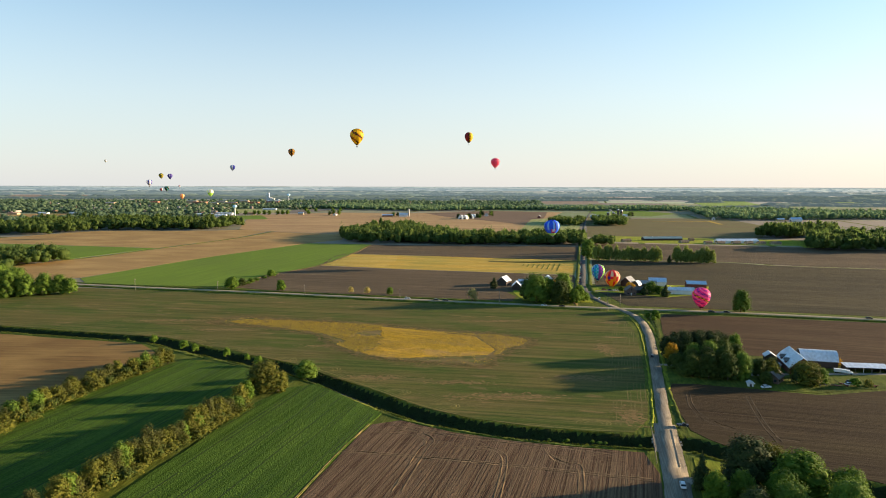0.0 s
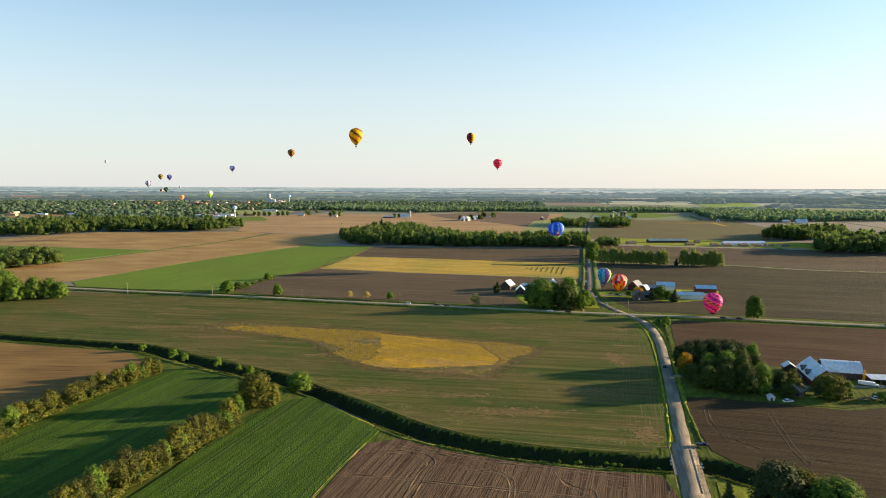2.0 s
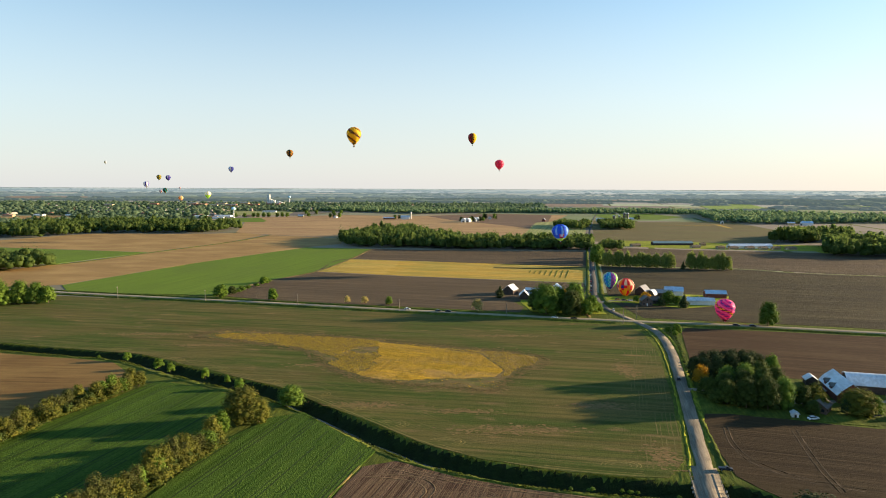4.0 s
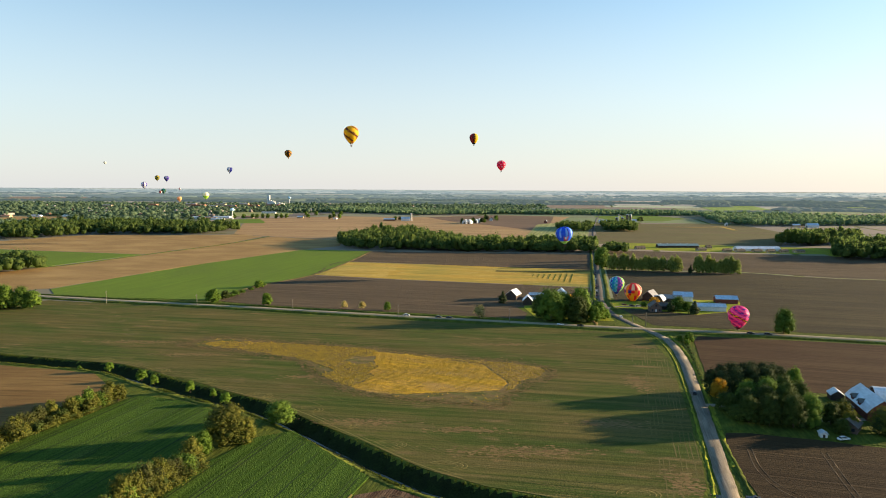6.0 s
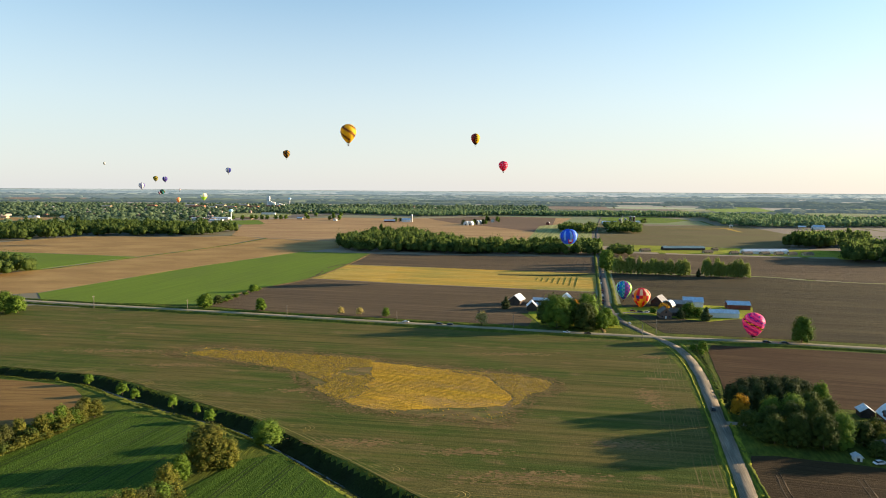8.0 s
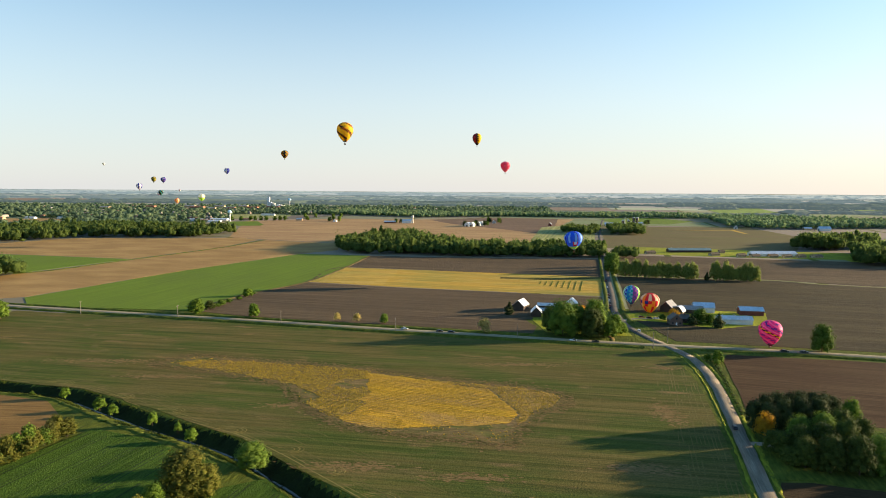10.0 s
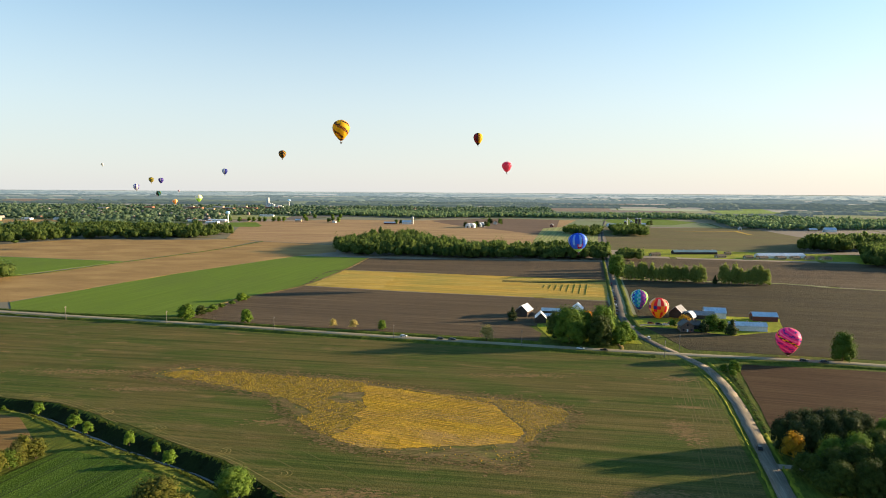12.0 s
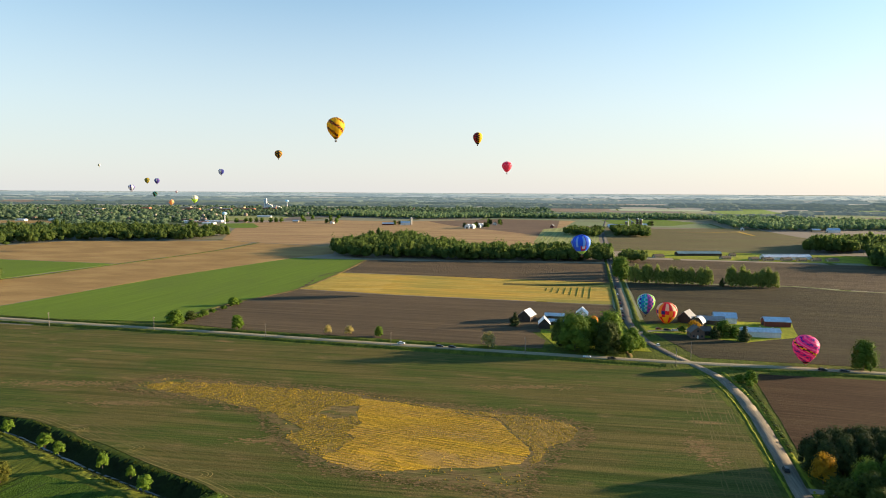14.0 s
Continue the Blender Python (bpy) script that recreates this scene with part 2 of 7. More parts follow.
M["brick"] = worn_mat("tan_brick", (0.1540, 0.1050, 0.0825), 0.85, 0, 0.3, 0.5)
M["town_brick"] = worn_mat("red_brick", (0.36, 0.17, 0.11), 0.85, 0, 0.6, 0.4)
M["tan_wall"] = worn_mat("tan_siding", (0.50, 0.37, 0.22), 0.75, 0, 0.5, 0.4)
M["wood"] = worn_mat("grey_weathered_pole", (0.26, 0.22, 0.18), 0.9, 0, 0.2, 0.5)
M["bark"] = worn_mat("grey_brown_bark", (0.12, 0.09, 0.065), 0.95, 0, 0.3, 0.6)
M["wicker"] = worn_mat("brown_wicker", (0.16, 0.09, 0.04), 0.8, 0, 0.1, 0.6)
M["black"] = worn_mat("black_rubber", (0.02, 0.02, 0.02), 0.8, 0, 0.1, 0.3)
M["glass_dark"] = worn_mat("dark_window_glass", (0.03, 0.035, 0.04), 0.1, 0, 0.5, 0.1)
M["car_white"] = worn_mat("white_car_paint", (0.75, 0.75, 0.74), 0.3, 0, 0.5, 0.15)
M["car_dark"] = worn_mat("dark_car_paint", (0.035, 0.035, 0.04), 0.3, 0, 0.5, 0.15)
M["car_red"] = worn_mat("maroon_car_paint", (0.22, 0.04, 0.035), 0.3, 0, 0.5, 0.15)
M["water_blue"] = worn_mat("light_blue_tank_paint", (0.45, 0.70, 0.85), 0.5, 0, 2, 0.2)
M["leaf"] = island_mat("deciduous_leaves", [(0.0741, 0.1283, 0.0166), (0.0915, 0.1540, 0.0193), (0.1090, 0.1745, 0.0221), (0.1263, 0.1899, 0.0248)], 0.85, 0.28, 0.35)
# the deciduous leaves in darker tones, shade put into the colour
M["leaf_shaded"] = island_mat("shade_darkened_leaves", [(0.0385, 0.0578, 0.0112), (0.0489, 0.0711, 0.0125), (0.0608, 0.0844, 0.0141), (0.0741, 0.0978, 0.0163)], 0.85, 0.2, 0.45)
M["leaf_wood"] = island_mat("dense_wood_leaves", [(0.0915, 0.1388, 0.0347), (0.1122, 0.1650, 0.0409), (0.1331, 0.1922, 0.0469), (0.1579, 0.2175, 0.0543)], 0.9, 0.68, 0.2)
# sunlight on the windbreak put into lighter leaf tones
M["leaf_wind"] = island_mat("sun_brightened_olive_leaves", [(0.1749, 0.2311, 0.0560), (0.2100, 0.2660, 0.0644), (0.2520, 0.3009, 0.0700), (0.2869, 0.3289, 0.0812)], 0.85, 0.5, 0.3)
M["leaf_spring"] = island_mat("bright_spring_leaves", [(0.0790, 0.1434, 0.0146), (0.1028, 0.1722, 0.0179), (0.1304, 0.2008, 0.0212)], 0.85, 0.34, 0.35)
M["leaf_bud"] = island_mat("budding_olive_leaves", [(0.0939, 0.1019, 0.0175), (0.1124, 0.1172, 0.0197), (0.1389, 0.1337, 0.0218), (0.0939, 0.1213, 0.0163)], 0.9, 0.36, 0.5)
M["leaf_bud_dark"] = island_mat("bare_brown_twigs", [(0.0620, 0.0698, 0.0200), (0.0756, 0.0826, 0.0229), (0.0911, 0.0952, 0.0258), (0.0756, 0.0973, 0.0209)], 0.9, 0.35, 0.45)
M["leaf_conifer"] = island_mat("dark_needles", [(0.0259, 0.0388, 0.0128), (0.0419, 0.0594, 0.0179), (0.0598, 0.0775, 0.0216)], 0.85, 0.2, 0.4)
M["leaf_yellow"] = island_mat("golden_yellow_leaves", [(0.3570, 0.2040, 0.0127), (0.4250, 0.2465, 0.0170), (0.3060, 0.1870, 0.0170)], 0.85, 0.45, 0.2)
M["leaf_pale"] = island_mat("pale_new_leaves", [(0.3780, 0.3220, 0.1120), (0.4620, 0.3780, 0.1400), (0.3080, 0.2800, 0.0840)], 0.85, 0.4, 0.3)
# far and town foliage: haze put into paler, bluer leaf tones
M["leaf_far"] = island_mat("haze_paled_leaves", [(0.1611, 0.2512, 0.1277), (0.1975, 0.2895, 0.1443), (0.2317, 0.3192, 0.1552), (0.2575, 0.3406, 0.1662)], 0.95, 0.6, 0.2)
M["leaf_town"] = island_mat("haze_tinted_town_leaves", [(0.1032, 0.1684, 0.1033), (0.1266, 0.1941, 0.1170), (0.1487, 0.2140, 0.1258), (0.1652, 0.2284, 0.1347)], 0.95, 0.6, 0.2)
# near-black blades carry the ditch's shade in their colour
M["sedge"] = island_mat("shade_dark_sedge", [(0.0116, 0.0175, 0.0040), (0.0179, 0.0262, 0.0050), (0.0289, 0.0379, 0.0079)], 0.85, 0.1, 0.2)
M["canola_left"] = field_mat("speckled_yellow_crop", (0.2472, 0.1650, 0.0400), (0.3450, 0.2255, 0.0380), (0.1955, 0.1342, 0.0520), E_TURN - 4, 1.2, 4.5, 0.9, 9, 0.8, 0.4, drawn=2.0)
M["canola_thin"] = field_mat("thin_yellow_crop", (0.2640, 0.1706, 0.0480), (0.3520, 0.2214, 0.0450), (0.1870, 0.1350, 0.0450), E_TURN - 2, 1.0, 7, 0.8, 8, 0.8, 0.3, drawn=2.0)
M["crop_tan"] = worn_mat("thin_dry_crop", (0.22, 0.175, 0.05), 1.0, 0, 0.6, 0.5)
M["rim"] = field_mat("bare_tan_rim", (0.185, 0.128, 0.055), (0.205, 0.140, 0.052), (0.088, 0.098, 0.022), E_TURN - 4, 3, 24, 0.7, 7, 0.95, 0.2, drawn=2.0)
M["rim_bare"] = field_mat("loose_tan_soil", (0.1998, 0.1280, 0.0550), (0.2322, 0.1450, 0.0560), (0.1620, 0.1180, 0.0460), E_TURN - 4, 2, 14, 0.7, 5, 0.7, 0.15, drawn=2.0)
# field colours of the distance, blue raised to suggest haze
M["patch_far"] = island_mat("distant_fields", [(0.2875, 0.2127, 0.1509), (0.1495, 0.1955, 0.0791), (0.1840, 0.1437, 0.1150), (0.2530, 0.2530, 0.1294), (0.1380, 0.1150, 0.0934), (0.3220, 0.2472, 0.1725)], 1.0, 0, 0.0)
# the backdrop of distance, in three depths, its haze painted as pale emission
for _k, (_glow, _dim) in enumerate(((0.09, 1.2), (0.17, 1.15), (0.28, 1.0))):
    M["leaf_hazy", _k] = island_mat("haze_glow_trees", [tuple(v * _dim for v in c) for c in ((0.070, 0.105, 0.060), (0.088, 0.125, 0.068), (0.108, 0.142, 0.080))], 1.0, 0.4, 0.1)
    M["patch_hazy", _k] = island_mat("haze_glow_fields", [tuple(v * _dim for v in c) for c in ((0.26, 0.20, 0.12), (0.12, 0.155, 0.062), (0.16, 0.135, 0.085), (0.22, 0.235, 0.10), (0.105, 0.115, 0.062), (0.30, 0.235, 0.145))], 1.0, 0, 0.0)
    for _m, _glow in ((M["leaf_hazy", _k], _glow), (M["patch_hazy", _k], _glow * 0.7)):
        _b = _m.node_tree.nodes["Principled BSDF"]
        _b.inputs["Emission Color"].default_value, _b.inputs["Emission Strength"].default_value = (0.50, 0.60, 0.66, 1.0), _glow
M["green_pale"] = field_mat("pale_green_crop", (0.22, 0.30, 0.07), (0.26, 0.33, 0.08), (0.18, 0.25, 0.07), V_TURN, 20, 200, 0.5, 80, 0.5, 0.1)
M["town_lawn"] = field_mat("shaded_town_gardens", (0.075, 0.11, 0.045), (0.10, 0.135, 0.055), (0.15, 0.14, 0.085), V_TURN, 20, 60, 0.6, 50, 0.6, 0.2)
M["town_wall"] = island_mat("town_house_fronts", [(0.3850, 0.3740, 0.3520), (0.2475, 0.1760, 0.1320), (0.3300, 0.3025, 0.2640), (0.1925, 0.0880, 0.0550), (0.4125, 0.4070, 0.3960)], 0.8, 0, 0.0)

# ---- mesh helpers ----
def np_mesh(name, verts, tris, mats, index=None):
    """A mesh from arrays of corners and triangles."""
    verts, tris = np.asarray(verts, np.float32), np.asarray(tris, np.int32)
    me = bpy.data.meshes.new(name)
    me.vertices.add(len(verts))
    me.vertices.foreach_set("co", verts.ravel())
    me.loops.add(tris.size)
    me.loops.foreach_set("vertex_index", tris.ravel())
    me.polygons.add(len(tris))
    me.polygons.foreach_set("loop_start", np.arange(0, tris.size, 3, dtype=np.int32))
    for m in mats:
        me.materials.append(m)
    if index is not None:
        me.polygons.foreach_set("material_index", np.asarray(index, np.int32))
    me.update(calc_edges=True)
    return me


def bm_mesh(name, bm, material):
    me = bpy.data.meshes.new(name)
    bm.to_mesh(me)
    bm.free()
    me.materials.append(material)
    return me


def part(name, bm, material, parent, label=""):
    ob = new(name, bm_mesh(name, bm, material))
    ob.parent = parent
    return tagged(ob, label)


def box(bm, x0, x1, y0, y1, z0, z1, bevel=0.0):
    made = bmesh.ops.create_cube(bm, size=1.0)["verts"]
    for v in made:
        v.co = Vector(((x0 + x1) / 2 + v.co.x * (x1 - x0), (y0 + y1) / 2 + v.co.y * (y1 - y0), (z0 + z1) / 2 + v.co.z * (z1 - z0)))
    if bevel:
        edges = list({e for v in made for e in v.link_edges})
        bmesh.ops.bevel(bm, geom=edges, offset=bevel, segments=1, affect="EDGES")
    return bm


def boxed(*a, **k):
    return box(bmesh.new(), *a, **k)


def rod(bm, a, b, r0, r1, sides=8):
    a, b = Vector(a), Vector(b)
    made = bmesh.ops.create_cone(bm, cap_ends=True, segments=sides, radius1=r0, radius2=r1, depth=(b - a).length)["verts"]
    m = Matrix.Translation((a + b) / 2) @ (b - a).to_track_quat("Z", "Y").to_matrix().to_4x4()
    bmesh.ops.transform(bm, matrix=m, verts=made)
    return bm


def rodded(*a, **k):
    return rod(bmesh.new(), *a, **k)


def extruded(profile, y0, y1):
    """A profile in x and z, drawn from y0 to y1."""
    bm = bmesh.new()
    a, b = ([bm.verts.new((x, y, z)) for x, z in profile] for y in (y0, y1))
    n = len(profile)
    bm.faces.new(a), bm.faces.new(b[::-1])
    for k in range(n):
        bm.faces.new((a[k], b[k], b[(k + 1) % n], a[(k + 1) % n]))
    bmesh.ops.recalc_face_normals(bm, faces=bm.faces)
    return bm


def smooth_line(points, step):
    """Points every step metres along a smooth curve through the given ones."""
    p = np.array(points, float)
    p = np.vstack([2 * p[0] - p[1], p, 2 * p[-1] - p[-2]])
    out = []
    for k in range(1, len(p) - 2):
        n = max(2, int(np.linalg.norm(p[k + 1] - p[k]) / step))
        for s in np.linspace(0, 1, n, endpoint=False):
            a, b, c, d = p[k - 1 : k + 3]
            out.append(0.5 * (2 * b + (c - a) * s + (2 * a - 5 * b + 4 * c - d) * s**2 + (3 * b - a - 3 * c + d) * s**3))
    return np.array(out + [p[-2]])


def sideways(line):
    along = np.gradient(line, axis=0)
    along /= np.linalg.norm(along, axis=1, keepdims=True)
    return np.stack([along[:, 1], -along[:, 0]], 1)      # to the right of the way


def strip(name, points, profile, material, step=3.0, rough_edge=0.0, lumps=0.0, seed=1):
    """A long strip with a profile of (offset to the right, height), swept along a line."""
    rng = np.random.default_rng(seed)
    line = smooth_line(points, step)
    side, n, m = sideways(line), len(line), len(profile)
    v = np.zeros((n, m, 3))
    for k, (off, z) in enumerate(profile):
        wob = rng.normal(0, 1, n)
        wob = np.convolve(wob, np.ones(3) / 3, "same") * rough_edge
        v[:, k, :2] = line + side * (off + wob)[:, None]
        v[:, k, 2] = z + (rng.random(n) * lumps if 0 < k < m - 1 else 0)
    i = (np.arange(n - 1)[:, None] * m + np.arange(m - 1)).ravel()
    tris = np.vstack([np.stack([i, i + 1, i + m + 1], 1), np.stack([i, i + m + 1, i + m], 1)])
    ob = new(name, np_mesh(name, v.reshape(-1, 3), tris, [material]))
    return ob


def inside(points, poly):
    """Which of the points lie inside the polygon."""
    x, y = points[:, 0], points[:, 1]
    hit = np.zeros(len(points), bool)
    q = np.array(poly, float)
    for (x0, y0), (x1, y1) in zip(q, np.roll(q, -1, 0)):
        if y0 != y1:
            hit ^= ((y0 > y) != (y1 > y)) & (x < (x1 - x0) * (y - y0) / (y1 - y0) + x0)
    return hit


def field(name, label, poly, z, material, ragged=0.0, step=6.0, seed=0):
    """A field: a low slab with a sloping edge, its outline broken up a little."""
    rng = np.random.default_rng(seed)
    q, out = np.array(poly, float), []
    for a, b in zip(q, np.roll(q, -1, 0)):
        n = max(1, int(np.linalg.norm(b - a) / step)) if ragged else 1
        d = (b - a) / np.linalg.norm(b - a)
        wander = np.convolve(rng.normal(0, ragged * 1.5, n + 4), (0.15, 0.25, 0.25, 0.2, 0.15), "valid") * np.sin(np.linspace(0, math.pi, n)) ** 0.5 + rng.normal(0, ragged * 0.15, n)
        for s in range(n):
            out.append(a + (b - a) * s / n + np.array((-d[1], d[0])) * (wander[s] if s else 0))
    bm = bmesh.new()
    top = [bm.verts.new((x, y, z)) for x, y in out]
    bm.faces.new(top)
    if bm.faces[:][0].normal.z < 0:
        bmesh.ops.reverse_faces(bm, faces=bm.faces)
    bm.normal_update()
    foot = [bm.verts.new((x, y, -0.3)) for x, y in out]
    for k in range(len(out)):
        j = (k + 1) % len(out)
        bm.faces.new((top[k], top[j], foot[j], foot[k]))
    bmesh.ops.triangulate(bm, faces=[f for f in bm.faces if len(f.verts) > 4])
    bmesh.ops.recalc_face_normals(bm, faces=bm.faces)
    ob = new(name, bm_mesh(name, bm, material))
    return tagged(ob, label, "field", kind="structure")


# ---- ground ----
DITCH = [(-470, 488), (-400, 466), (-303, 441), (-258, 429), (-214, 418), (-184, 410), (-144, 384), (-115, 366), (-88, 350), (-66, 331), (-37, 302), (-12, 278),
         (10, 264), (33, 255), (56, 250), (80, 246), (96, 244), (112, 229), (123, 221), (136, 210), (150, 200), (200, 170), (280, 135)]
DITCH_LINE = smooth_line(DITCH, 3.0)
DITCH_HALF, DITCH_DEEP = 6.8, 3.4


def far_rise(x, y):
    """The land lifts gently towards the horizon, as a far plain seems to."""
    s = np.clip((np.asarray(y, float) - 3500) / 1450, 0, 1)
    return 73 * s**1.6


def make_ground():
    xs = np.concatenate([np.linspace(-4600, -900, 25), np.linspace(-850, -360, 16), np.arange(-340, 300, 2.5), np.linspace(310, 900, 16), np.linspace(1000, 4600, 25)])
    ys = np.concatenate([np.linspace(-1500, 60, 20), np.arange(70, 130, 10), np.arange(132, 480, 2.5), np.arange(490, 1200, 60), np.linspace(1250, 3450, 20), np.linspace(3500, 4950, 30)])
    gx, gy = np.meshgrid(xs, ys)
    p = np.stack([gx.ravel(), gy.ravel()], 1)
    z = far_rise(p[:, 0], p[:, 1])
    near = (p[:, 0] > -345) & (p[:, 0] < 300) & (p[:, 1] > 128) & (p[:, 1] < 482)
    q = p[near]
    d = np.full(len(q), 1e9)
    for a in DITCH_LINE:
        d = np.minimum(d, (q[:, 0] - a[0]) ** 2 + (q[:, 1] - a[1]) ** 2)
    d = np.sqrt(d)
    cut = np.clip((DITCH_HALF - d) / (DITCH_HALF - 1.4), 0, 1)
    rng = np.random.default_rng(3)
    z[near] -= DITCH_DEEP * cut**0.85 - rng.normal(0, 0.14, len(q)) * (cut > 0)
    n, m = len(ys), len(xs)
    i = (np.arange(n - 1)[:, None] * m + np.arange(m - 1)).ravel()
    tris = np.vstack([np.stack([i, i + 1, i + m + 1], 1), np.stack([i, i + m + 1, i + m], 1)])
    # faces below the rim get the tone painted for shade
    shade_faces = (z[tris].mean(1) < -0.5) & (p[tris[:, 0], 1] < 500)
    ob = new("ground", np_mesh("ground", np.column_stack([p, z]), tris, [M["verge"], M["ditch"]], shade_faces.astype(int)))
    return tagged(ob, "flat grassy farmland cut by a ditch, reaching the horizon", "ground", kind="structure")


make_ground()


FAR_Y = np.linspace(3500, 4940, 200)
FAR_D = 100 * FAR_Y / (100 - far_rise(0, FAR_Y))


def drawn_in(x, d):
    """The last kilometres of the plain, drawn in to end at the rim of the ground: place and scale."""
    y = np.where(np.asarray(d) < 3500, d, np.interp(d, FAR_D, FAR_Y))
    return np.asarray(x) * y / d, y, y / d


def depth_band(d):
    return 0 if d < 5000 else (1 if d < 8500 else 2)


def lattice(corners, n, lift):
    """A four-cornered field of the plain that follows the rise."""
    q, out, tris = np.array(corners, float), [], []
    for j in range(n):
        for i in range(n):
            a, b = i / (n - 1), j / (n - 1)
            x, d = (q[0] * (1 - a) + q[1] * a) * (1 - b) + (q[3] * (1 - a) + q[2] * a) * b
            x, y, _ = drawn_in(x, d)
            out.append((float(x), float(y), float(far_rise(x, y)) + lift))
    for j in range(n - 1):
        for i in range(n - 1):
            o = j * n + i
            tris += [(o, o + 1, o + n + 1), (o, o + n + 1, o + n)]
    return out, tris


def make_far_fields():
    """Patchwork of fields on the section grid, under and beyond the named ones."""
    rng = np.random.default_rng(21)
    c, s = math.cos(radians(V_TURN)), math.sin(radians(V_TURN))
    piles = {k: ([], []) for k in ("near", 0, 1, 2)}
    v = -200.0
    while v < 17800:
        dv = rng.uniform(170, 330) * (1 if v < 3500 else 1.7)
        u = -15000 + rng.uniform(0, 200)
        while u < 13500:
            du = rng.uniform(180, 620) * (1 if v < 3500 else 2.0)
            q = np.array([(a * c + b * s, -a * s + b * c) for a, b in ((u + 5, v + 4), (u + du - 5, v + 4), (u + du - 5, v + dv - 4), (u + 5, v + dv - 4))])
            u += du
            mid = q[:, 1].mean()
            if q[:, 1].min() < 480 or q[:, 1].max() > 17600 or abs(q[:, 0].mean()) > 0.86 * mid + 300:
                continue
            verts, tris = piles["near" if mid < 3300 else depth_band(mid)]
            made, t = lattice(q, 2 if q[:, 1].max() < 3300 else 5, 0.05 if mid < 3300 else 0.35)
            tris += [tuple(i + len(verts) for i in f) for f in t]
            verts += made
        v += dv
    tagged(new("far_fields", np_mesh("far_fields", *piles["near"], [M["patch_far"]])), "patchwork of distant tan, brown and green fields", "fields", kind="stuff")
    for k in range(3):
        tagged(new("backdrop_fields", np_mesh("backdrop_fields", *piles[k], [M["patch_hazy", k]])), "far plain fields at the horizon with haze painted as glow", "backdrop", kind="structure")


make_far_fields()


def plain_field(label, corners, material):
    verts, tris = lattice(corners, 7, 0.8)
    tagged(new("backdrop_field", np_mesh("backdrop_field", verts, tris, [M[material]])), label, "backdrop", kind="structure")


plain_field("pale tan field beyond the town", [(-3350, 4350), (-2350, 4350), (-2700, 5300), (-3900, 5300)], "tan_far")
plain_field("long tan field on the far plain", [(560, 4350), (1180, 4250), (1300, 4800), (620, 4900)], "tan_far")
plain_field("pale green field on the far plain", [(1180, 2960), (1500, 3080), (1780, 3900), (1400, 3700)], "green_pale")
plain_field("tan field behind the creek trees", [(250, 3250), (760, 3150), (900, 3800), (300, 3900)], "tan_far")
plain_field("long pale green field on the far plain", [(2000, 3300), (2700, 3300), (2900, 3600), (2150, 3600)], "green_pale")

field("field_main", "wide field of thin green crop with bare streaks",
      [(-460, 497), (-400, 476), (-310, 452), (-263, 440), (-218, 427), (-181, 418), (-139, 393), (-109, 373), (-82, 356), (-64, 338), (-33, 310), (-8, 285), (14, 271),
       (36, 263), (58, 258), (78, 256), (88, 270), (95, 292), (111, 352), (127, 416), (133, 450), (136, 478), (133, 497), (126, 505), (70, 520), (0, 537), (-74, 554), (-156, 575), (-246, 596),
       (-345, 619), (-362, 600), (-400, 565), (-460, 530)], 0.10, M["main"], 0.5)
PATCH = [(-166, 463), (-157, 480), (-146, 484), (-121, 476), (-98, 471), (-69, 465), (-44, 458), (-26, 449), (2, 439), (21, 434), (40, 429), (54, 419), (58, 410), (52, 395), (43, 392), (38, 378), (32, 372), (26, 353), (18, 352),
         (10, 356), (-7, 359), (-19, 362), (-32, 366), (-44, 372), (-54, 381), (-64, 393), (-70, 403), (-75, 414), (-84, 429), (-93, 433), (-110, 442), (-129, 450), (-146, 456)]
STANDING = [(-155, 466), (-146, 474), (-121, 472), (-98, 468), (-69, 462), (-44, 455), (-41, 449), (-41, 439), (-55, 438), (-58, 429), (-50, 421), (-42, 425), (-38, 414), (-42, 405), (-37, 400), (-42, 390), (-47, 380), (-54, 384), (-62, 394), (-66, 402),
            (-60, 408), (-68, 417), (-80, 430), (-91, 436), (-110, 446), (-129, 454), (-146, 460)]
SWATHS = [(-44, 449), (-26, 444), (2, 431), (21, 423), (25, 411), (28, 401), (32, 386), (28, 377), (13, 372), (-2, 371), (-20, 368), (-37, 371), (-47, 379), (-41, 390), (-37, 400), (-42, 405), (-37, 415), (-40, 426), (-41, 439)]
EAST_EDGE = [(-24, 446), (2, 435), (21, 430), (40, 425), (53, 416), (55, 410), (49, 397), (40, 392), (35, 379), (31, 375), (33, 386), (29, 401), (26, 412), (22, 424), (2, 432), (-24, 444.5)]
SWATH_TURN = 112.0
field("field_patch_rim", "bare tan rim round the yellow patch", PATCH, 0.15, M["rim"], 2.2, 2.4, 4)
field("field_patch_speckled", "speckled yellow crop left standing", STANDING, 0.19, M["canola_left"], 1.6, 1.6, 5)
field("field_patch_yellow", "bright yellow cut swaths in the patch", SWATHS, 0.20, M["canola"], 1.0, 1.6, 6)
field("field_patch_east", "thin yellow crop on the patch edge", EAST_EDGE, 0.185, M["canola_thin"], 1.2, 1.6, 7)
field("field_wheat_east", "dense young green wheat in straight drills", [(-161, -120), (-120, 110), (-104, 200), (-95, 240), (-85, 290), (-75, 312), (-62, 319), (-40, 293), (-26, 277), (-30, 264), (-38, 235), (-46, 200), (-66, 110), (-117, -120)],
      0.35, M["green_near"], 0.3)
